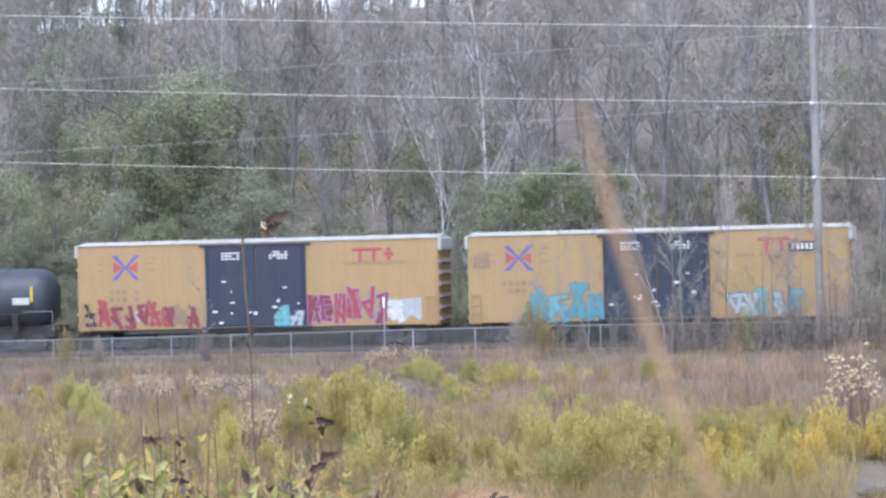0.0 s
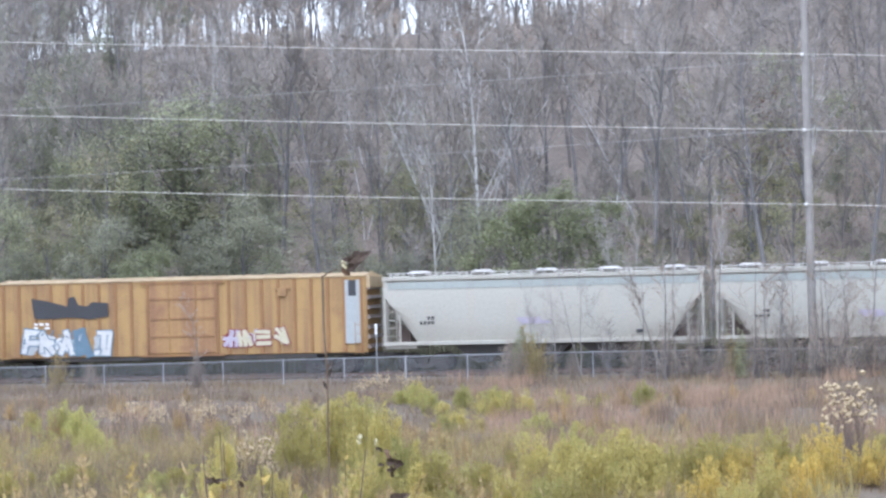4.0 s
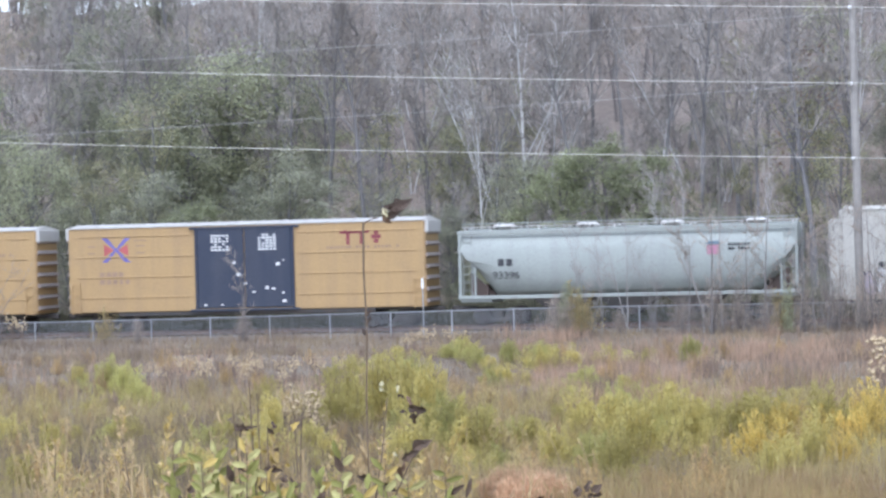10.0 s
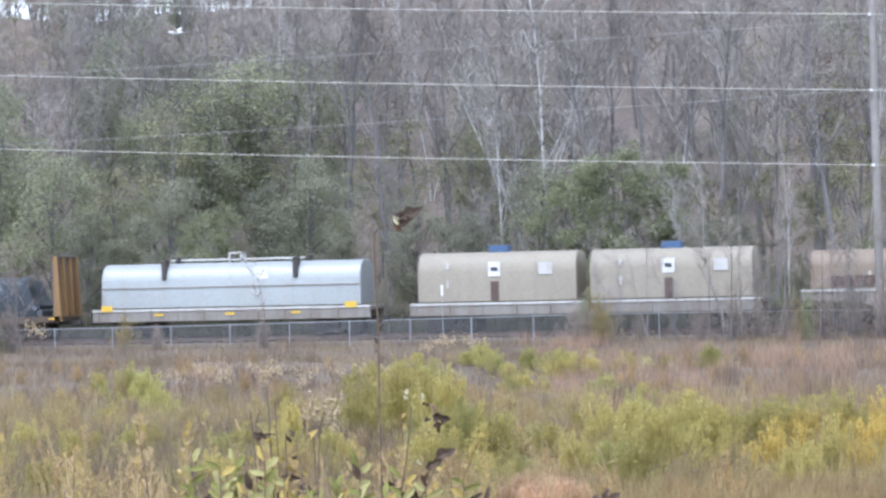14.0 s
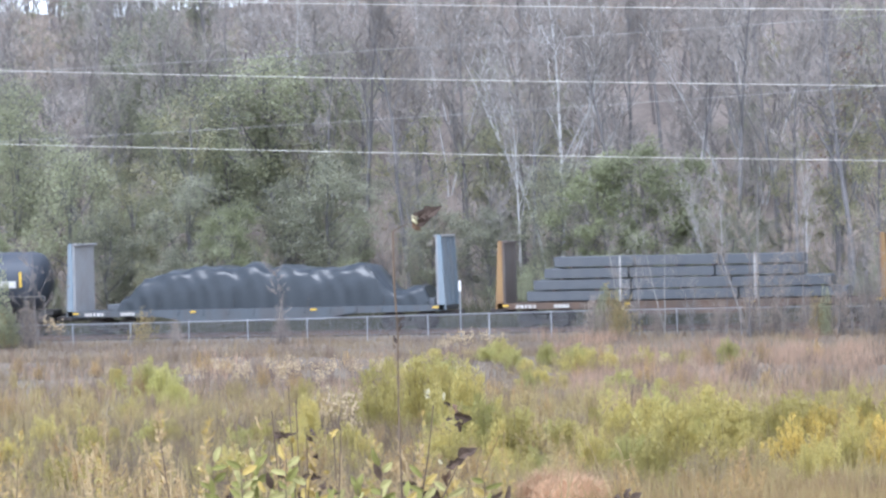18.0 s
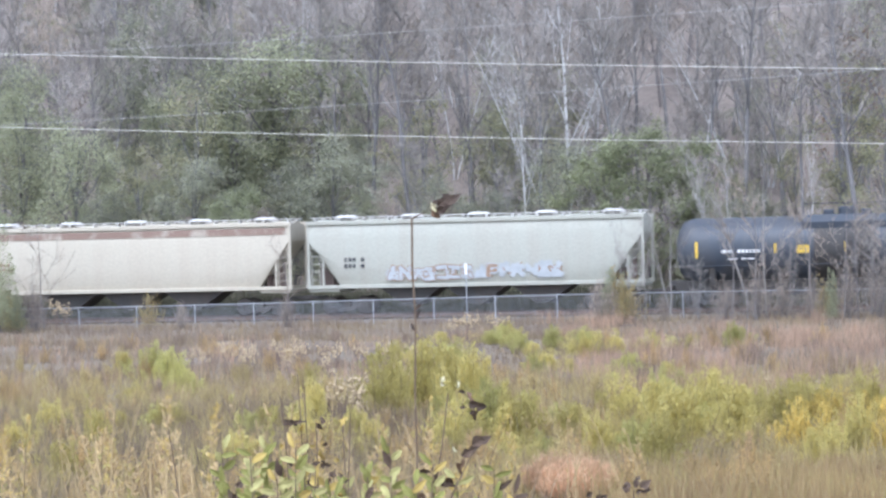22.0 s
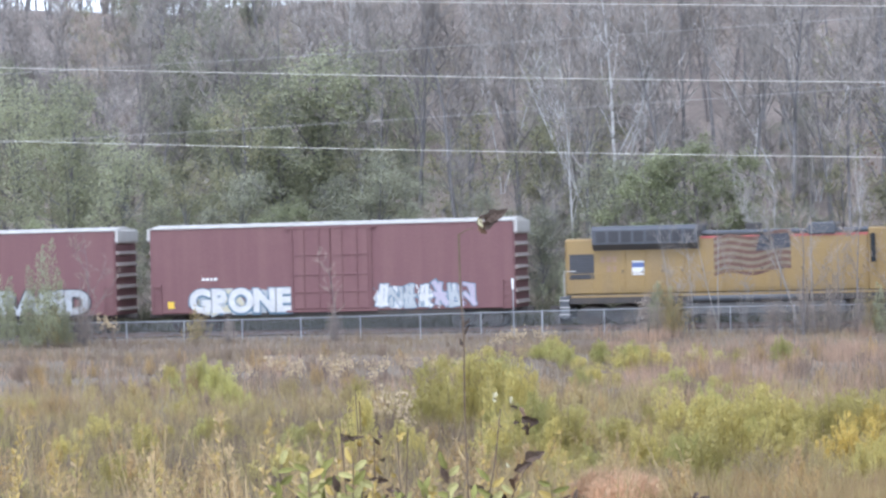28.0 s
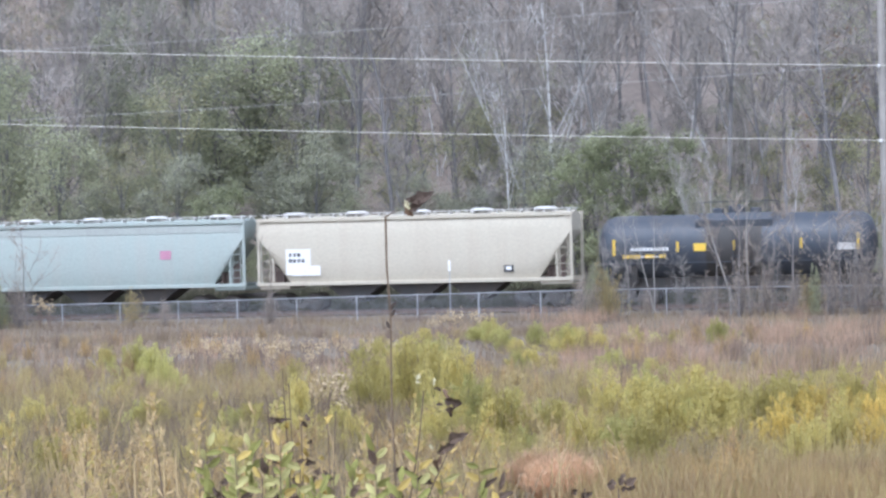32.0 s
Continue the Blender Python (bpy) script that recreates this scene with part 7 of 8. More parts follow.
def locomotive(left, right):
    car, L = car_at("diesel_locomotive", "yellow diesel locomotive with grey roof and painted flag", "locomotive", left, right)
    X = lambda f: -L / 2 + f * L
    part("frame", Geo().box(-L / 2 + 0.6, L / 2 - 0.5, -1.5, 1.5, 1.1, 1.55, 0.03), M_STEEL, car)
    part("sill_stripe", Geo().box(-L / 2 + 0.7, L / 2 - 0.6, -1.515, -1.49, 1.42, 1.52), M_LOCO, car)
    part("long_hood", Geo().box(X(0.015), X(0.73), -1.0, 1.0, 1.55, 4.35, 0.08), M_LOCO, car)
    part("hood_roof", Geo().box(X(0.34), X(0.73), -0.9, 0.9, 4.35, 4.62, 0.08), M_LOCOGREY, car)
    part("radiator", Geo().prism([(-1.05, 3.75), (-1.5, 4.05), (-1.5, 4.75), (-1.2, 4.95), (1.2, 4.95), (1.5, 4.75), (1.5, 4.05), (1.05, 3.75)], "x", X(0.085), X(0.335)), M_LOCOGREY, car, "flared grey radiator housing")
    for k in range(8):
        x = X(0.095 + 0.03 * k)
        part("radiator_louvre", Geo().box(x, x + 0.5, -1.53, -1.48, 4.15, 4.7, 0.01), M_INK, car)
    bars(car, "grille", [(X(0.055), 2.95, 1.25, 1.25)], M_INK, -1.006)
    bars(car, "grille", [(X(0.055), 2.45 + 0.12 * k, 1.25, 0.03) for k in range(9)], M_LOCOGREY, -1.012)
    for k in range(13):
        x = X(0.115 + 0.047 * k)
        d = part("hood_door", Geo().box(x, x + 0.9, -1.03, -0.99, 1.75, 3.65, 0.01), M_LOCO, car)
        part("latch", Geo().box(x + 0.78, x + 0.84, -1.05, -1.02, 2.6, 2.75), M_STEEL, d)
    # the painted flag: waving stripes and a dark canton, colours dulled to imitate haze
    g, n = Geo(), 24
    x0, x1 = X(0.37), X(0.55)
    for s in range(11):
        g.slot = s % 2
        for i in range(n):
            def z(u, e):
                return 2.35 + 1.9 * (s + e) / 11 + 0.12 * math.sin(u * 9) + 0.25 * u
            u0, u1 = i / n, (i + 1) / n
            a, c = x0 + (x1 - x0) * u0, x0 + (x1 - x0) * u1
            g.add([(a, -1.035, z(u0, 0)), (c, -1.035, z(u1, 0)), (c, -1.035, z(u1, 1)), (a, -1.035, z(u0, 1))], [(0, 1, 2, 3)])
    g.slot = 2
    sheet(g, [(x0 + 0.55 * (x1 - x0), 3.55), (x1, 3.7), (x1 - 0.1, 4.4), (x0 + 0.6 * (x1 - x0), 4.35)], -1.04)
    part("painted_flag", g, [plain("hazed_flag_red", (0.13, 0.07, 0.05), 0.6), plain("hazed_flag_pale", (0.2, 0.16, 0.11), 0.6), plain("hazed_flag_blue", (0.05, 0.055, 0.07), 0.6)], car, "painted waving flag")
    bars(car, "emblem", [(X(0.19), 2.85, 0.6, 0.7)], M_WHITE, -1.036)
    bars(car, "emblem", [(X(0.19), 3.0, 0.6, 0.25)], INKS["blue"], -1.042)
    bars(car, "lettering", lines(X(0.12), 3.3, 0.9, 0.3, 2, 3, 9), INKS["brown"], -1.036)
    part("dynamic_brake", Geo().box(X(0.59), X(0.655), -1.1, 1.1, 4.3, 4.9, 0.06), M_LOCOGREY, car)
    part("exhaust_stack", Geo().box(X(0.44), X(0.475), -0.3, 0.3, 4.6, 4.95, 0.03), M_STEEL, car)
    part("cab", Geo().box(X(0.785), X(0.885), -1.5, 1.5, 1.55, 4.75, 0.1), M_LOCO, car)
    part("cab_roof", Geo().prism([(-1.55, 4.7), (-1.3, 4.95), (1.3, 4.95), (1.55, 4.7)], "x", X(0.775), X(0.9)), M_DIRTWHITE, car, "pale cab roof")
    part("hood_stripe", Geo().box(X(0.34), X(0.73), -1.012, -0.99, 4.24, 4.34), INKS["logo_red"], car, "thin red stripe")
    part("electrical_cabinet", Geo().box(X(0.73), X(0.785), -1.2, 1.2, 1.55, 4.6, 0.05), M_LOCO, car)
    bars(car, "cab_window", [(X(0.808), 4.2, 0.6, 0.65), (X(0.845), 4.2, 0.6, 0.65), (X(0.742), 3.6, 0.25, 1.4)], M_GLASS, -1.508, "dark cab window")
    bars(car, "lettering", [(X(0.795 + 0.023 * k), 3.5, 0.34, 0.5) for k in range(4)], INKS["red"], -1.508, "red number bars")
    part("nose", Geo().prism([(X(0.885), 1.55), (X(0.955), 1.55), (X(0.96), 3.5), (X(0.935), 3.95), (X(0.885), 4.1)], "y", -1.25, 1.25), M_LOCO, car)
    part("windshield", Geo().box(X(0.885), X(0.885) + 0.05, -1.3, 1.3, 4.15, 4.6), M_GLASS, car)
    part("headlight", Geo().tube([(X(0.955), -0.25, 3.1), (X(0.966), -0.25, 3.1)], [0.14, 0.14], 10), M_WHITE, car)
    part("fuel_tank", Geo().box(X(0.30), X(0.68), -1.45, 1.45, 0.4, 1.1, 0.12), M_LOCOTANK, car)
    part("air_reservoir", Geo().lathe([(X(0.32), 0.1), (X(0.325), 0.19), (X(0.58), 0.19), (X(0.585), 0.1)], -1.38, 1.28, 12), M_LOCOGREY, car, "", True)
    g = Geo()
    g.tube([(X(0.02), -1.48, 2.6), (X(0.78), -1.48, 2.6)], [0.02, 0.02], 5)
    for k in range(13):
        x = X(0.02 + 0.76 * k / 12)
        g.tube([(x, -1.48, 1.5), (x, -1.48, 2.6)], [0.02, 0.02], 5)
    part("handrail", g, M_LOCO, car)
    for s in (-1, 1):
        x = s * (L / 2 - 0.35)
        part("step_well", Geo().box(x - 0.25, x + 0.25, -1.5, 1.5, 0.4, 1.5, 0.03), M_LOCOGREY, car)
        for z in (0.6, 0.95, 1.3):
            part("step", Geo().box(x - 0.26, x + 0.26, -1.55, -1.3, z - 0.03, z + 0.02), M_DIRTWHITE, car)
        part("grab_rail", Geo().tube([(x, -1.48, 1.4), (x, -1.48, 2.75), (x - s * 0.6, -1.48, 2.75)], [0.025] * 3, 5), M_DIRTWHITE, car)
        part("plow", Geo().prism([(s * (L / 2 - 0.1), 0.15), (s * (L / 2 + 0.25), 0.15), (s * (L / 2), 0.8)], "y", -1.4, 1.4), M_STEEL, car)
    undergear(car, L, 3.3, 0.6, 3)
    return car


def centerbeam(left, right):
    car, L = car_at("centerbeam_flatcar", "empty red centre-partition lumber car with oval openings", "flatcar", left, right)
    part("deck", Geo().box(-L / 2, L / 2, -1.5, 1.5, 1.0, 1.25, 0.02), M_BEAMRED, car)
    for k in range(18):
        x = -L / 2 + 0.8 + (L - 1.6) * k / 17
        part("riser", Geo().prism([(-1.48, 1.25), (-0.1, 1.45), (-0.1, 1.25)], "x", x - 0.07, x + 0.07), M_BEAMRED, car)
    z0, z1, bays = 1.25, 5.05, 18
    for k in range(bays):
        a, c = -L / 2 + 0.5 + (L - 1) * k / bays, -L / 2 + 0.5 + (L - 1) * (k + 1) / bays
        g = Geo()
        if 2 <= k <= 15:
            m, cx, cz = 24, (a + c) / 2, 3.4
            for y in (-0.06, 0.06):
                inner, outer = [], []
                for i in range(m):
                    t = 2 * math.pi * i / m
                    ux, uz = math.cos(t), math.sin(t)
                    inner.append((cx + 0.33 * ux, y, cz + 0.78 * uz))
                    q = min((c - a) / 2 / max(1e-6, abs(ux)), ((z1 - cz) if uz > 0 else (cz - z0)) / max(1e-6, abs(uz)))
                    outer.append((cx + q * ux, y, cz + q * uz))
                g.add(inner + outer, [(i, (i + 1) % m, m + (i + 1) % m, m + i) for i in range(m)])
            for i in range(m):
                t0, t1 = 2 * math.pi * i / m, 2 * math.pi * (i + 1) / m
                g.add([(cx + 0.33 * math.cos(t), y, cz + 0.78 * math.sin(t)) for t in (t0, t1) for y in (-0.06, 0.06)], [(0, 1, 3, 2)])
        else:
            g.box(a, c, -0.06, 0.06, z0, z1)
        part("partition_panel", g, M_BEAMRED, car)
        part("stanchion", Geo().box(c - 0.06, c + 0.06, -0.16, 0.16, z0, z1, 0.015), M_BEAMRED, car)
    part("top_chord", Geo().box(-L / 2, L / 2, -0.45, 0.45, 5.03, 5.25, 0.03), M_BEAMRED, car)
    for y in (-1.52, 1.4):
        part("side_sill", Geo().box(-L / 2, L / 2, y, y + 0.12, 0.8, 1.28, 0.02), M_BEAMRED, car)
    for s in (-1, 1):
        x = s * (L / 2 - 0.2)
        b = part("bulkhead", Geo().box(x - 0.08, x + 0.08, -1.5, 1.5, 1.2, 5.2, 0.02), M_BEAMRED, car)
        for z in (1.8, 2.5, 3.2, 3.9, 4.6):
            part("bulkhead_rib", Geo().box(min(x, x + s * 0.2), max(x, x + s * 0.2), -1.45, 1.45, z - 0.08, z + 0.08, 0.02), M_BEAMRED, b)
    y = -0.48
    bars(car, "lettering", lines(-10.3, 4.8, 0.9, 0.1, 3, 5, 1) + lines(0.2, 4.85, 0.9, 0.1, 3, 5, 2) + lines(10.0, 4.85, 0.9, 0.1, 3, 5, 3), M_WHITE, y + 0.02)
    bars(car, "lettering", lines(-6.4, 1.95, 0.8, 0.1, 3, 5, 4) + lines(-4.9, 1.95, 0.6, 0.1, 3, 4, 5) + lines(5.2, 1.95, 0.6, 0.1, 3, 4, 6), M_WHITE, -0.17)
    g = Geo()
    sheet(g, rounded(7.4, 4.55, 0.75, 0.6, random.Random(2)), -0.17)
    part("white_spot", g, M_WHITE, car, "white painted spot")
    undergear(car, L, 2.2)
    return car


# ---------------------------------------------------------------- the cars in their order
ttx(-28.45, -9.65, 0)
ttx(-48.9, -30.05, 1)
tank("glossy black tank car with yellow reflective stripes", -65.0, -50.6, stripes=YS, sign=1, zc=2.75)
for lab, a, c, mat, num in (("pale blue covered hopper with white roof edge", -84.6, -66.9, M_HOPBLUE, "10496"), ("off-white covered hopper with stained sides", -101.3, -84.9, M_HOPWHITE, ""), ("off-white covered hopper with slanted ends", -118.0, -101.8, M_HOPWHITE, "")):
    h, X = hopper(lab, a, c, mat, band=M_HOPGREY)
    if num:
        words(h, num, X(0.135), 2.35, 0.5, M_INK, -1.6, 1.1)
        words(h, "CMO", X(0.13), 2.95, 0.5, M_INK, -1.6, 1.1)
        bars(h, "emblem", [(X(0.74), 3.35, 0.5, 0.14)], INKS["steelblue"], -1.6)
        bars(h, "emblem", [(X(0.74), 3.05, 0.5, 0.4)], INKS["pink"], -1.6, "faded shield emblem")
        bars(h, "lettering", lines(X(0.79), 3.3, 0.8, 0.09, 2, 6, 1), M_INK, -1.6)
    else:
        bars(h, "lettering", lines(X(0.14), 2.7, 0.8, 0.15, 2, 4, 2), M_INK, -1.6)
        bars(h, "stain", [(X(0.46), 2.55, 1.2, 0.2), (X(0.48), 2.4, 1.5, 0.15)], INKS["lilac"], -1.6)
    bars(h, "placard", [(X(0.8), 1.85, 0.35, 0.16)], M_INK, -1.58)
for k, (a, c) in enumerate(((-138.3, -118.85), (-159.2, -139.8), (-180.3, -160.85), (-201.3, -182.0))):
    golden(a, c, k)
reefer(-225.4, -202.65)
h, X = hopper("grey-green rounded covered hopper with roof rails", -244.6, -227.6, M_HOPGREY, rails=True, round_body=True, hatches=4, slope=1.9)
words(h, "93396", X(0.145), 2.35, 0.5, M_INK, -1.61, 1.1)
bars(h, "lettering", [(X(0.13), 3.15, 0.3, 0.36), (X(0.155), 3.15, 0.3, 0.36)], M_INK, -1.61)
bars(h, "emblem", [(X(0.755), 3.9, 0.6, 0.14)], INKS["steelblue"], -1.6)
bars(h, "emblem", [(X(0.755), 3.55, 0.6, 0.45)], INKS["pink"], -1.61, "faded shield emblem")
bars(h, "lettering", lines(X(0.83), 3.8, 1.1, 0.13, 2, 7, 1), M_INK, -1.6)
ttx(-265.1, -246.3, 2)
ttx(-285.75, -266.95, 3)
tank("short black tank car with yellow stripes", -298.05, -287.3, 1.5, 2.85, stripes=[(0.06, 2.6, 0.12, 0.8), (0.3, 2.6, 0.1, 0.5), (0.64, 2.3, 0.6, 0.3), (0.9, 2.6, 0.12, 0.8)], sign=4)
coil_one(-313.9, -300.2, False)
coil_two(-333.65, -316.5)
coil_one(-350.4, -336.4, True)
M_BHPLATE = paint("bulkhead_plate", (0.17, 0.145, 0.13), (0.14, 0.09, 0.07), 0.5, 0.5)
BH_ORANGE, BH_BLUE = (M_BHPLATE, M_ORANGE), (M_BHPALE, M_BHBLUE)
for a, c, bh, kind in ((-371.8, -352.6, BH_ORANGE, 0), (-394.6, -374.9, BH_ORANGE, 1), (-416.8, -397.4, BH_ORANGE, 2), (-439.6, -419.5, BH_BLUE, 3)):
    bulkhead_flat(a, c, bh, 4.4 if kind < 3 else 4.8, "rusty bulkhead flatcar with orange end posts" if kind < 3 else "bulkhead flatcar with pale blue end walls", M_FLATDARK if kind < 3 else M_FLATBLUE)
    half = (c - a) / 2
    if kind == 2:
        bundle_load(a, c, -half + 2.9, half - 4.1, 5)
    else:
        x0, x1 = {0: (-half + 4.2, half - 1.3), 1: (-half + 0.9, half - 0.8), 3: (-half + 2.6, half - 0.8)}[kind]
        tarped_load(a, c, x0, x1, {0: 3.35, 1: 3.45, 3: 3.35}[kind], 60 + kind, 0 if kind == 0 else 1)
tank("long black tank car with yellow reflective stripes", -458.5, -441.1, 1.6, 2.85, stripes=YS + [(0.21, 2.9, 0.1, 0.5)], sign=6)
c, X = tank("long black tank car tagged with pale graffiti", -476.6, -460.0, 1.62, 2.9, stripes=[(0.97, 2.6, 0.1, 0.5)], sign=7)
graffiti(c, X(0.07), X(0.27), 3.05, 3.75, ["lilac", "silver"], "lilac", 71, 5, -1.66)
graffiti(c, X(0.46), X(0.6), 2.6, 3.0, ["lilac", "violet"], "violet", 72, 5, -1.67)
tank("long matte black tank car with yellow stripes", -495.3, -478.4, 1.6, 2.85, stripes=YS, sign=8)
h, X = hopper("white covered hopper with scrawled grey graffiti", -514.1, -496.7, M_HOPSAGE)
graffiti(h, X(0.24), X(0.5), 1.7, 2.4, ["silver", "silver"], "brown", 73, 7, -1.6)
graffiti(h, X(0.5), X(0.76), 1.8, 2.5, ["silver", "brown"], "silver", 74, 7, -1.605)
bars(h, "lettering", lines(X(0.145), 2.8, 1.1, 0.2, 2, 5, 4), M_INK, -1.6)
h, X = hopper("white covered hopper with rust along the roof", -532.6, -514.9, M_HOPCREAM, band=M_HOPRUST)
bars(h, "lettering", lines(X(0.12), 2.9, 1.0, 0.16, 2, 5, 5), INKS["brown"], -1.6)
tank("short black tank car with white stencilling", -545.7, -534.2, 1.5, 2.8, stripes=[(0.1, 2.6, 0.1, 0.5)], sign=9)
red_box(-564.3, -548.2, 2)
hopper("rust-stained ribbed covered hopper with pale posts", -583.2, -565.4, M_HOPRUST, posts=19, slope=1.6, hatches=4)
blue_box(-612.8, -585.2)
locomotive(-635.3, -614.1)
red_box(-656.8, -637.5, 0)
red_box(-677.95, -658.8, 1)
centerbeam(-703.0, -679.15)
c, X = tank("black tank car with yellow lettering and stripes", -718.4, -704.6, 1.6, 2.85, stripes=YS, sign=12)
bars(c, "lettering", lines(X(0.18), 2.45, 2.2, 0.18, 1, 12, 3), M_STRIPE, -1.64)
h, X = hopper("cream-white covered hopper with white patch panel", -735.9, -719.5, M_HOPCREAM)
bars(h, "patch", [(X(0.135), 2.55, 1.3, 1.3), (X(0.16), 2.1, 1.5, 0.5)], M_WHITE, -1.6, "white repainted patch")
bars(h, "lettering", lines(X(0.13), 2.9, 0.9, 0.18, 2, 4, 4), M_INK, -1.606)
bars(h, "placard", [(X(0.8), 2.0, 0.5, 0.35)], M_INK, -1.59)
bars(h, "placard", [(X(0.8), 2.02, 0.28, 0.18)], M_WHITE, -1.596)
h, X = hopper("pale blue covered hopper with faded emblem", -753.9, -736.5, M_HOPBLUE, band=M_HOPGREY)
bars(h, "emblem", [(X(0.755), 3.05, 0.6, 0.45)], INKS["pink"], -1.6, "faded shield emblem")

# ---------------------------------------------------------------- weeds on the bank, close to the camera
M_NEARSTEM = plain("weed_stem", (0.15, 0.105, 0.066), 0.85, 0, 30, 0.3)
M_DEADLEAF = plain("dead_leaf", (0.095, 0.062, 0.04), 0.8, 0, 40, 0.5, 0.4)
M_DEADDARK = plain("dead_leaf_dark", (0.06, 0.04, 0.028), 0.8, 0, 40, 0.5, 0.4)
M_DEADPALE = plain("dead_leaf_pale", (0.17, 0.105, 0.062), 0.8, 0, 40, 0.4, 0.4)
M_FLUFF = plain("seed_husk", (0.42, 0.38, 0.23), 0.9, 0, 40, 0.15)
M_NEARLEAF = plain("weed_leaf_green", (0.22, 0.215, 0.055), 0.85, 0, 30, 0.25)
M_NEARPALE = plain("weed_leaf_pale", (0.36, 0.33, 0.125), 0.85, 0, 30, 0.25)
M_NEARYELLOW = plain("weed_leaf_yellow", (0.42, 0.31, 0.085), 0.85, 0, 30, 0.25)
M_STALK = plain("dry_stalk", (0.42, 0.31, 0.155), 0.85, 0, 25, 0.3)


def leaf(rng, p, along, length, width, curl=0.4, thick=0.0012, ragged=0.15):
    """A leaf blade with a midrib fold and a curl, given thickness."""
    g = Geo()
    along = Vector(along).normalized()
    side = along.cross(Vector((rng.uniform(-0.5, 0.5), -1, rng.uniform(-0.4, 0.4)))).normalized()
    up = side.cross(along)
    rows = []
    for i in range(7):
        u = i / 6
        w = width * 0.5 * math.sin(math.pi * (0.06 + 0.9 * u)) ** 0.8 * rng.uniform(1 - ragged, 1 + ragged)
        c = Vector(p) + along * length * u - up * curl * length * u * u + side * width * rng.uniform(-0.3, 0.3) * ragged
        rows.append([c - side * w + up * curl * w * rng.uniform(0.6, 1.4), c, c + side * w + up * curl * w * rng.uniform(0.6, 1.4)])
    top = [q for r in rows for q in r]
    v = [tuple(q) for q in top] + [tuple(q - up * thick) for q in top]
    n, f = len(top), []
    for i in range(6):
        for k in range(2):
            a = i * 3 + k
            f += [(a, a + 1, a + 4, a + 3), (n + a + 3, n + a + 4, n + a + 1, n + a)]
    return g.add(v, f)


def weed(name, label, base):
    return thing(name, label, "weed", "", pose(*base))


rng = random.Random(77)
# a tall stalk with one curled dead leaf at its tip
DEAD_STALK = weed("dead_leaf_stalk", "tall thin brown stalk with a curled dead leaf", (-1.79, 7.0, 2.85))
part("stalk", Geo().tube([(0, 0, 0), (-0.004, 0, 1.1), (-0.007, 0, 1.34), (-0.003, 0, 1.53), (-0.009, 0, 1.66), (-0.008, 0, 1.785)], [0.004, 0.0024, 0.0022, 0.0024, 0.0028, 0.003], 6), M_NEARSTEM, DEAD_STALK)
part("leaf_stem", Geo().tube([(-0.008, 0, 1.783), (0.008, 0, 1.792), (0.03, 0, 1.80)], [0.0022, 0.0016, 0.0014], 5), M_NEARSTEM, DEAD_STALK)
for d, ln, w, m, at in (((0.9, 0.1, 0.35), 0.05, 0.024, M_DEADDARK, (0.05, 0, 1.80)), ((0.4, 0.2, 0.9), 0.03, 0.018, M_DEADDARK, (0.05, 0, 1.81)), ((-0.7, 0, 0.5), 0.026, 0.012, M_DEADDARK, (0.055, 0, 1.802)), ((0.5, 0, -0.7), 0.026, 0.02, M_DEADPALE, (0.045, 0, 1.805)), ((1, 0, 0.75), 0.05, 0.02, M_DEADDARK, (0.07, 0, 1.815)), ((0.6, -0.1, 0.5), 0.034, 0.024, M_DEADDARK, (0.062, -0.004, 1.815)), ((-0.5, -0.1, 0.8), 0.026, 0.012, M_FLUFF, (0.056, -0.004, 1.8))):
    part("dead_leaf", leaf(rng, at, d, ln, w, 0.7, 0.0012, 0.45), m, DEAD_STALK, "curled dark brown leaf")
for z, s in ((1.55, 1), (1.52, -1), (1.57, 1)):
    part("dead_leaf", leaf(rng, (-0.004, 0, z - 0.02), (s * 0.5, 0, 0.8), 0.025, 0.008, 0.4), M_DEADDARK, DEAD_STALK)
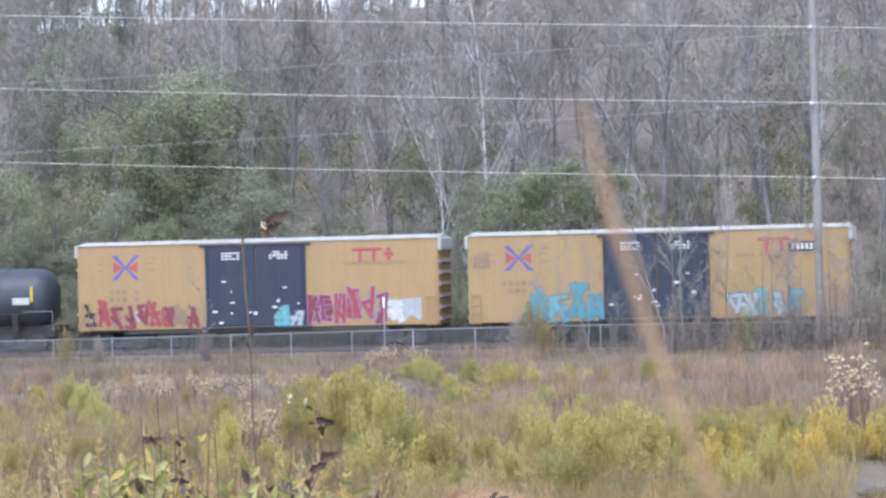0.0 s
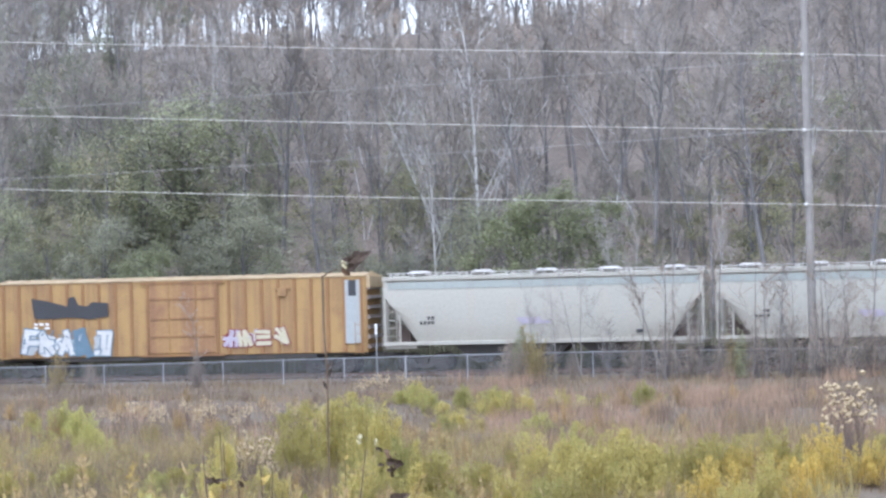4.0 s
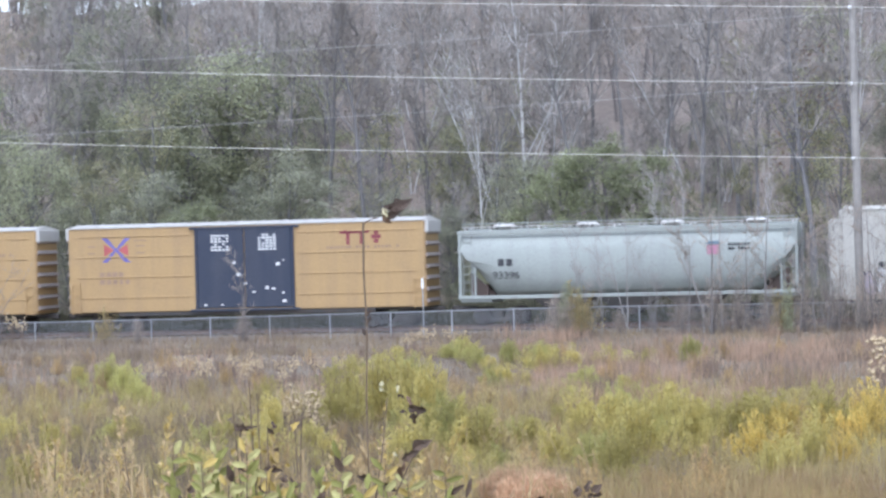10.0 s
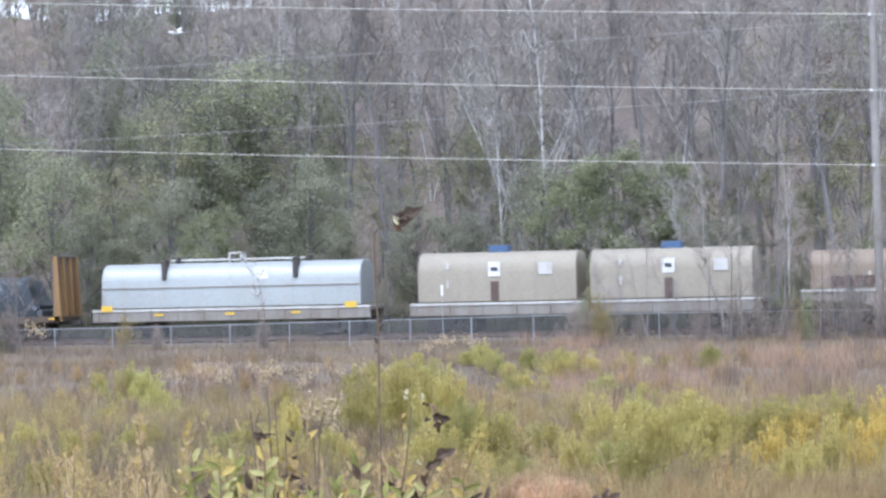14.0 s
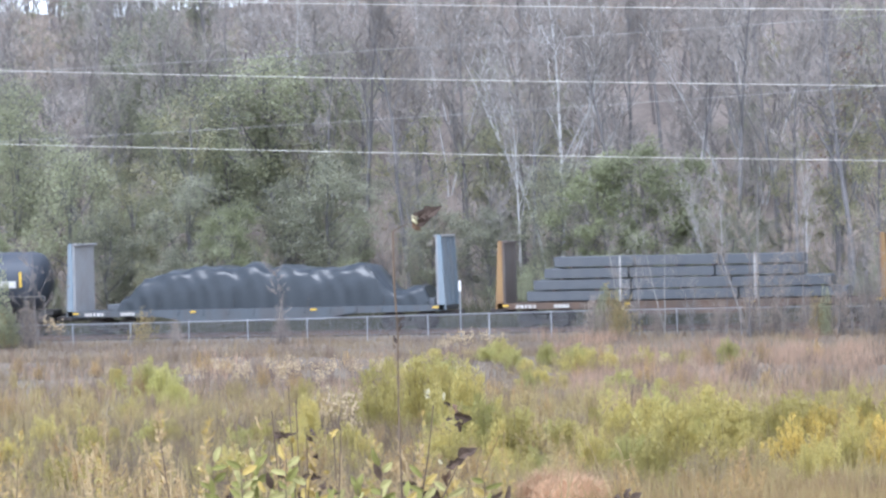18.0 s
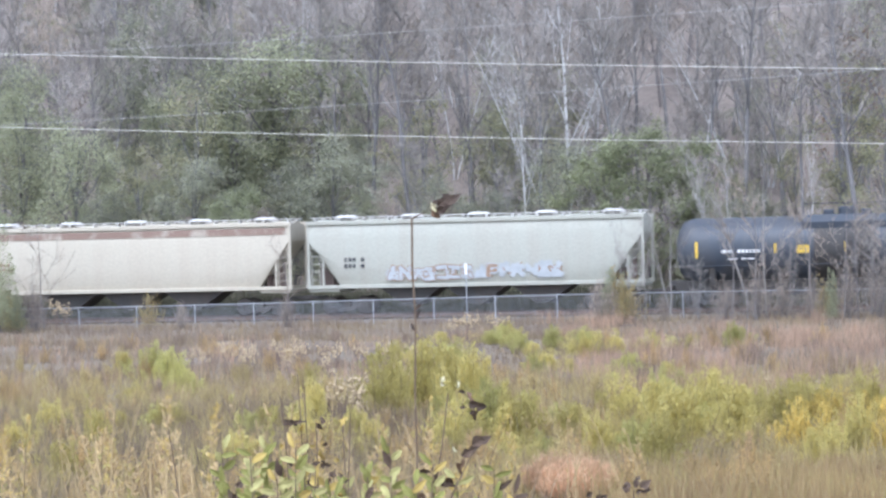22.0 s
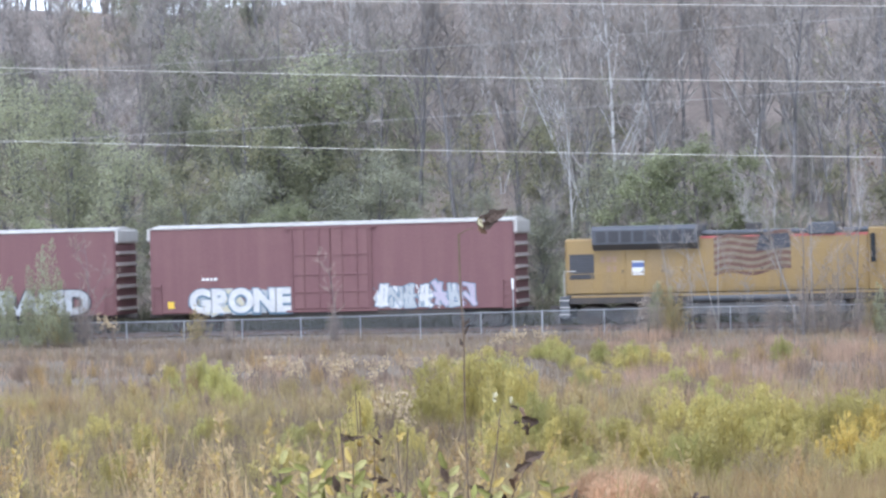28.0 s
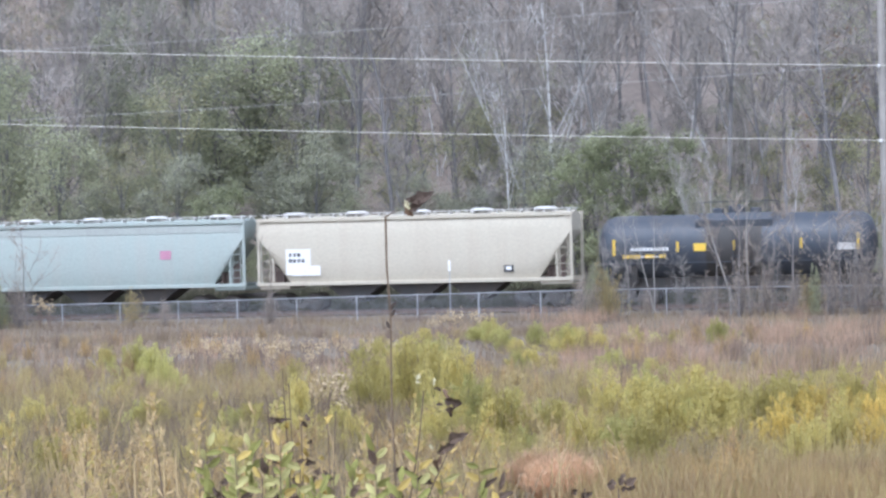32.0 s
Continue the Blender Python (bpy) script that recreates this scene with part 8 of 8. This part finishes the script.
# a stalk with pods and several withered leaves
POD_STALK = weed("pod_stalk", "brown weed stalk with withered leaves and pale husks", (-1.76, 7.0, 2.85))
part("stalk", Geo().tube([(0, 0, 0), (-0.004, 0, 1.08), (0.02, 0, 1.21), (0.037, 0, 1.345)], [0.004, 0.0026, 0.002, 0.0016], 6), M_NEARSTEM, POD_STALK)
part("branch", Geo().tube([(0.0, 0, 0.98), (0.05, 0, 1.1), (0.1, 0, 1.2)], [0.003, 0.0024, 0.0015], 5), M_NEARSTEM, POD_STALK)
for at, d, ln, w, m in (((0.02, 0, 1.372), (0.3, 0, 0.9), 0.018, 0.014, M_FLUFF), ((0.03, 0, 1.365), (-0.6, 0, 0.2), 0.02, 0.01, M_FLUFF), ((0.062, 0, 1.358), (0.2, 0, 0.7), 0.02, 0.012, M_FLUFF), ((0.064, 0, 1.352), (0.8, 0, -0.2), 0.018, 0.014, M_DEADLEAF),
                        ((0.098, 0, 1.325), (-0.3, 0, 0.9), 0.03, 0.02, M_DEADPALE), ((0.09, 0, 1.32), (0.9, 0, -0.3), 0.044, 0.03, M_DEADLEAF), ((0.1, 0, 1.305), (0.3, 0, -0.9), 0.03, 0.028, M_DEADLEAF), ((0.085, 0, 1.31), (-0.9, 0, 0.1), 0.024, 0.014, M_DEADLEAF),
                        ((0.07, 0, 1.19), (0.9, 0, 0.35), 0.05, 0.026, M_DEADLEAF), ((0.1, 0, 1.215), (0.9, 0, 0.6), 0.05, 0.032, M_DEADLEAF), ((0.08, 0, 1.18), (-0.6, 0, -0.7), 0.05, 0.034, M_DEADPALE), ((0.06, 0, 1.2), (-0.8, 0, 0.4), 0.02, 0.014, M_FLUFF),
                        ((-0.01, 0, 1.15), (-0.8, 0, -0.2), 0.05, 0.03, M_DEADLEAF), ((0.0, 0, 1.14), (0.5, 0, -0.8), 0.05, 0.034, M_DEADLEAF), ((0.02, 0, 1.13), (0.8, 0, -0.5), 0.04, 0.028, M_DEADLEAF), ((-0.02, 0, 1.08), (-0.9, 0, 0.3), 0.05, 0.04, M_DEADPALE)):
    part("withered_leaf", leaf(rng, at, d, ln * 0.9, w * 0.72, 0.85, 0.0012, 0.5), m, POD_STALK)
# a low leafy weed with withered tops
for bx, by, spots in ((-2.18, 7.05, ((-0.12, 1.1), (-0.05, 1.16), (0.03, 1.09), (0.09, 1.15), (0.15, 1.08), (0.2, 1.12))), (-2.27, 7.1, ((-0.06, 1.2), (0.02, 1.13), (0.06, 1.2), (0.1, 1.13), (-0.02, 1.08), (0.14, 1.1))), (-1.62, 7.15, ((-0.1, 1.12), (0.0, 1.14), (0.05, 1.08), (-0.04, 1.05))), (-2.0, 7.2, ((-0.08, 1.1), (0.03, 1.12), (0.1, 1.08), (0.0, 1.05))), (-2.12, 6.9, ((-0.07, 1.2), (0.0, 1.14), (0.05, 1.22), (0.1, 1.16), (0.15, 1.1))), (-1.82, 6.95, ((-0.08, 1.14), (-0.02, 1.2), (0.04, 1.12), (0.09, 1.17)))):
    w = weed("leafy_weed", "green weed with pale oval leaves", (bx, by, 2.85))
    for k, (dx, z) in enumerate(spots):
        part("stem", Geo().tube([(dx * 0.3, 0, 0), (dx * 0.7, 0, z * 0.6), (dx, 0, z)], [0.003, 0.0022, 0.0014], 5), M_NEARSTEM, w)
        for j in range(9):
            a = rng.uniform(-0.3, 1.3) * (1 if j % 2 else -1)
            m = (M_NEARLEAF, M_NEARPALE, M_NEARLEAF, M_NEARYELLOW, M_NEARPALE, M_NEARLEAF, M_NEARPALE, M_DEADLEAF)[rng.randrange(8)]
            part("leaf", leaf(rng, (dx, rng.uniform(-0.02, 0.02), z - 0.018 * j), (math.sin(a), rng.uniform(-0.4, 0.4), math.cos(a) * 0.6), rng.uniform(0.032, 0.05), rng.uniform(0.014, 0.021), 0.25), m, w)
WITHERED = weed("withered_stalk", "dark withered stalk with shrivelled leaves", (-2.04, 6.95, 2.85))
for x0, z0, x1, z1 in ((0.0, 0, -0.035, 1.40), (0.0, 0, 0.01, 1.27), (0.01, 0, 0.1, 1.3), (0.0, 0, -0.08, 1.34)):
    part("stem", Geo().tube([(x0, 0, z0), ((x0 + x1) / 2 + 0.01, 0, (z0 + z1) / 2), (x1, 0, z1)], [0.0032, 0.0024, 0.0016], 5), M_NEARSTEM, WITHERED)
for k in range(26):
    x, z = rng.uniform(-0.08, 0.1), rng.uniform(1.1, 1.29)
    part("withered_leaf", leaf(rng, (x, rng.uniform(-0.02, 0.02), z), (rng.uniform(-1, 1), 0, rng.uniform(-0.8, 0.5)), rng.uniform(0.012, 0.028), rng.uniform(0.007, 0.015), 0.9, 0.0012, 0.6), M_DEADLEAF if k % 4 else M_NEARYELLOW, WITHERED)
for x in (-1.32, -1.235, -2.26):
    w = weed("withered_stalk", "short withered stalk with dark curled leaves", (x, 7.0, 2.85))
    part("stem", Geo().tube([(0, 0, 0), (0.01, 0, 0.6), (0, 0, 1.1)], [0.005, 0.004, 0.002], 5), M_NEARSTEM, w)
    for k in range(4):
        part("withered_leaf", leaf(rng, (rng.uniform(-0.02, 0.02), 0, 1.1 + rng.uniform(-0.03, 0.015)), (rng.uniform(-1, 1), 0, rng.uniform(-0.3, 0.8)), rng.uniform(0.022, 0.034), 0.016, 0.8, 0.0012, 0.55), M_DEADLEAF, w)
# straw grass spikes and bare twig stubs
for x, y, z, head in ((-3.142, 9.0, 3.88, 1), (-3.097, 9.0, 3.89, 1), (-3.058, 9.0, 3.885, 1), (-3.389, 9.0, 3.946, 1), (-3.2, 9.0, 3.87, 1)):
    w = thing("grass_spike", "straw-coloured dry grass spike on the bank", "grass", "grass spikes on the bank", pose(x, y, 2.85))
    lean = rng.uniform(-0.06, 0.02)
    part("stalk", Geo().tube([(-lean, 0, 0), (-lean * 0.4, 0, (z - 2.85) * 0.6), (0, 0, z - 2.9)], [0.003, 0.0025, 0.002], 5), M_STALK, w)
    part("seed_head", Geo().tube([(-lean * 0.4, 0, z - 3.02), (-lean * 0.2, 0, z - 2.97), (0, 0, z - 2.9), (0.002, 0, z - 2.85)], [0.002, 0.0046, 0.0038, 0.001], 6), M_STALK, w)
for x, y, z in ((-2.663, 9.0, 4.1), (-2.723, 9.0, 4.0), (-2.538, 9.0, 4.02)):
    w = thing("twig_stub", "short dark bare weed stem on the bank", "weed", "bare stems", pose(x, y, 2.85))
    part("stem", Geo().tube([(0.02, 0, 0), (0.012, 0, (z - 2.85) * 0.7), (0, 0, z - 2.85)], [0.0008, 0.0015, 0.0024], 5), M_NEARSTEM, w)
# pale dry stalks and yellowing weeds down the bank
for i in range(90):
    y = rng.uniform(12, 30)
    px = rng.betavariate(1.0, 1.7)
    x = y * (-0.44 + 0.34 * px)
    z0 = ground_z(x, y)
    reach = (4.6 - y * rng.uniform(0.058, 0.098) * (1.0 if px < 0.55 else 1.12)) - z0
    if reach < 0.3:
        continue
    lean = rng.gauss(-0.06, 0.12)
    w = thing("dry_stalk", "pale straw-coloured dry weed stalk", "weed", "dry stalks on the bank", pose(x, y, z0 - 0.03))
    top = (lean * reach, 0.0, reach)
    part("stalk", Geo().tube([(0, 0, 0), (lean * reach * 0.4, 0, reach * 0.55), top], [0.006, 0.0045, 0.003], 5), M_STALK, w)
    kind = i % 3
    for k in range(9 if kind else 5):
        u = 1.0 - 0.35 * (k + rng.random()) / 9
        at = (lean * reach * u, rng.uniform(-0.02, 0.02), reach * u)
        a = rng.uniform(0.4, 1.3) * rng.choice([-1, 1])
        part("blade", leaf(rng, at, (math.sin(a), rng.uniform(-0.5, 0.5), math.cos(a)), rng.uniform(0.03, 0.075), rng.uniform(0.003, 0.006), 0.5), (M_STALK, M_NEARYELLOW, M_STALK)[kind], w)
# yellowing goldenrod, leafy all the way up, on the near bank
M_RODLEAF = [plain("goldenrod_yellow", (0.5, 0.365, 0.11), 0.7, 0, 30, 0.3), plain("goldenrod_straw", (0.5, 0.37, 0.185), 0.8, 0, 30, 0.3), plain("goldenrod_olive", (0.34, 0.295, 0.09), 0.7, 0, 30, 0.25)]


def goldenrod(x, y, top, lean, rng):
    z0 = ground_z(x, y)
    h, bow = top - z0, rng.uniform(-0.05, 0.05)
    w = thing("goldenrod", "yellowing goldenrod stalk with drooping narrow leaves", "weed", "goldenrod on the bank", pose(x, y, z0 - 0.03))
    def at(u):
        return Vector((lean * h * u * u + bow * math.sin(math.pi * u), 0.0, h * u))
    part("stem", Geo().tube([at(u / 6) for u in range(7)], [0.0045, 0.0042, 0.004, 0.0036, 0.003, 0.0024, 0.0015], 5), M_STALK if rng.random() < 0.7 else M_NEARSTEM, w)
    tint = rng.choice(M_RODLEAF)
    for k in range(15):
        u = 1.0 - (0.62 / h) * (k + rng.random()) / 15
        a = rng.uniform(0.35, 1.5) * (1 if k % 2 else -1)
        part("leaf", leaf(rng, at(u), (math.sin(a), rng.uniform(-0.6, 0.6), math.cos(a)), rng.uniform(0.025, 0.05) + 0.06 * (1 - u) * min(1.0, k / 6), rng.uniform(0.0045, 0.008), rng.uniform(0.3, 0.9), 0.0009, 0.3), tint if k % 4 else M_RODLEAF[1], w)
    rod_plume(w, h, lean, rng)


def rod_plume(w, h, lean, rng):
    """The feathery side shoots of a goldenrod, many thin upturned blades on short twigs."""
    g = Geo()
    for _ in range(26):
        u = 1.0 - rng.random() ** 1.3 * min(0.95, 0.75 / h)
        p = Vector((lean * h * u * u, 0, h * u))
        a, out = rng.uniform(0, 6.28), 0.02 + 0.1 * (1 - u) * h * rng.random()
        q = p + Vector((math.cos(a) * out, math.sin(a) * out, out * rng.uniform(0.6, 1.4)))
        g.tube([p, q], [0.0012, 0.0008], 3, False)
        for _ in range(5):
            b = p.lerp(q, rng.uniform(0.3, 1.0))
            d = Vector((rng.gauss(0, 0.5), rng.gauss(0, 0.5), 1)).normalized() * rng.uniform(0.015, 0.035)
            k = d.cross(Vector((rng.gauss(0, 1), rng.gauss(0, 1), 0.2))).normalized() * 0.0034
            g.add([tuple(b), tuple(b + d * 0.5 + k), tuple(b + d), tuple(b + d * 0.5 - k)], [(0, 1, 2), (0, 2, 3)])
    tagged(part("side_shoot", g, rng.choice(M_RODLEAF), w), kind="stuff")


for i in range(46):
    y = rng.uniform(9.5, 17)
    f = rng.betavariate(1.0, 1.7) * 0.24
    goldenrod((-0.445 + f) * y, y, 4.61 - y * rng.uniform(0.058, 0.092), rng.gauss(0.0, 0.1), rng)
# a grass stalk almost at the lens
GRASS = thing("grass_stalk", "tan dry grass stalk swaying close by", "grass", "", pose(0.4, 0.24, 2.9))
part("stalk", Geo().tube([(0.01, 0, -1.6), (0.001, 0, -0.2), (0, 0, 0.0), (-0.0013, 0, 0.034), (0.0, 0, 0.058), (0.002, 0, 0.074)], [0.0009, 0.0006, 0.00026, 0.00024, 0.0002, 0.00013], 6), plain("tan_grass", (0.42, 0.28, 0.15), 0.8, 0, 40, 0.2), GRASS)
part("seed_head", Geo().tube([(0.0, 0, 0.03), (-0.0007, 0, 0.047), (0.0006, 0, 0.063), (0.002, 0, 0.074)], [0.00028, 0.0005, 0.0004, 0.00013], 6), plain("tan_seed_head", (0.42, 0.27, 0.14), 0.8, 0, 40, 0.2), GRASS)

# ---------------------------------------------------------------- a white gull
GULL = thing("gull", "white gull gliding past the wood", "bird")
M_FEATHER = plain("white_feather", (0.8, 0.8, 0.8), 0.7, 0, 12, 0.1)
body = Geo().lathe([(-0.26, 0.01), (-0.2, 0.045), (-0.08, 0.075), (0.06, 0.07), (0.16, 0.04), (0.24, 0.012)], 0, 0, 12)
part("body", body, M_FEATHER, GULL, "", True)
part("head", Geo().lathe([(-0.33, 0.008), (-0.3, 0.03), (-0.25, 0.038), (-0.2, 0.03)], 0, 0.015, 10), M_FEATHER, GULL, "", True)
part("tail", Geo().prism([(0.2, -0.03), (0.36, -0.07), (0.36, 0.07), (0.2, 0.03)], "z", -0.005, 0.005), M_FEATHER, GULL)
WINGS = []
for s in (-1, 1):
    w = part("wing", Geo().prism([(-0.12, 0), (-0.1, s * 0.28), (-0.02, s * 0.58), (0.03, s * 0.5), (0.05, s * 0.26), (0.08, 0)], "z", -0.006, 0.006), M_FEATHER, GULL)
    w.location = (0, s * 0.05, 0.03)
    WINGS.append((w, s))


def motions():
    """All that moves: the train, the wind-blown stalks, the gull."""
    for car, x in CARS:
        walk(car, [(2.0 * i, pose(x + train_shift(2.0 * i), TRACK_Y, 0)) for i in range(17)])
    sway = [(0, -1.8), (0.5, -1.25), (1.5, -1.9), (2.5, -1.35), (4.5, -0.4), (5, -1.5), (6, -1.1), (7, -0.7), (8, -2.1), (9, -0.65), (10, 0.55), (11, -0.9), (12, -0.9), (13, -1.0),
            (14, -0.05), (14.5, 1.0), (16.5, -0.85), (17, -0.65), (18, -0.25), (19, -0.7), (20, -0.85), (21, 1.85), (22, 0.55), (23, 0.1), (24, 0.5), (25, -0.4), (25.5, -0.4), (27.5, -0.25), (28, -0.35), (29, -0.45), (30, -2.1), (31, -1.9), (32, -0.4)]
    walk(DEAD_STALK, [(t, pose(-1.79, 7.0, 2.85, 0, a, 0)) for t, a in sway])
    sway = [(0, -0.2), (0.5, 0.6), (1.5, 0.25), (2.5, 0.55), (4.5, 0.4), (6, 0.75), (7, 0.3), (9, -0.1), (11, -0.45), (13, 0.35), (19, 0.5), (23, 1.1), (24, 1.1), (25, 0.75), (27.5, 0.3), (28, 0.45), (29, 0.15), (30, -0.8), (31, -0.65), (32, 0)]
    walk(POD_STALK, [(t, pose(-1.76, 7.0, 2.85, 0, a, 0)) for t, a in sway])
    blade = [(0, 0.1366, 4.5234, 21.8), (0.5, 0.1161, 4.5288, 25.4), (1, 0.1227, 4.5298, 18.3), (1.5, 0.0849, 4.5348, 19.6), (2, 0.066, 4.5455, 17), (2.5, 0.0188, 4.5555, 11.3), (3, 0.035, 4.5588, 16.7), (5.5, 0.0109, 4.5692, 16.7), (6, -0.0178, 4.5675, 19.3), (6.5, 0.012, 4.5614, 16.7), (7, 0.0155, 4.5581, 16), (29, -0.005, 4.5704, 16), (29.5, -0.0098, 4.5704, 16.7), (30, -0.0517, 4.5687, 18.1), (30.5, -0.0057, 4.5697, 16.7), (31, 0.0032, 4.5697, 16), (32, 0.0073, 4.5694, 16)]
    walk(GRASS, [(t, pose(x, 0.24, z, 0, -lean, 0)) for t, x, z, lean in blade])
    walk(GULL, [(t, pose(-16.93 - 16.1 * (t - 13), 100, z)) for t, z in ((0, 12.0), (11, 11.0), (12.5, 10.6), (13, 10.55), (13.5, 10.95), (14, 12.5), (14.5, 13.8), (16, 16), (32, 30))])
    flap = [(0, 10)] + [(11.5 + 0.15 * i, (35 if i % 2 else -12)) for i in range(27)] + [(32, 10)]
    for wing, s in WINGS:
        walk(wing, [(t, pose(0, s * 0.05, 0.03, s * a, 0, 0)) for t, a in flap])


motions()
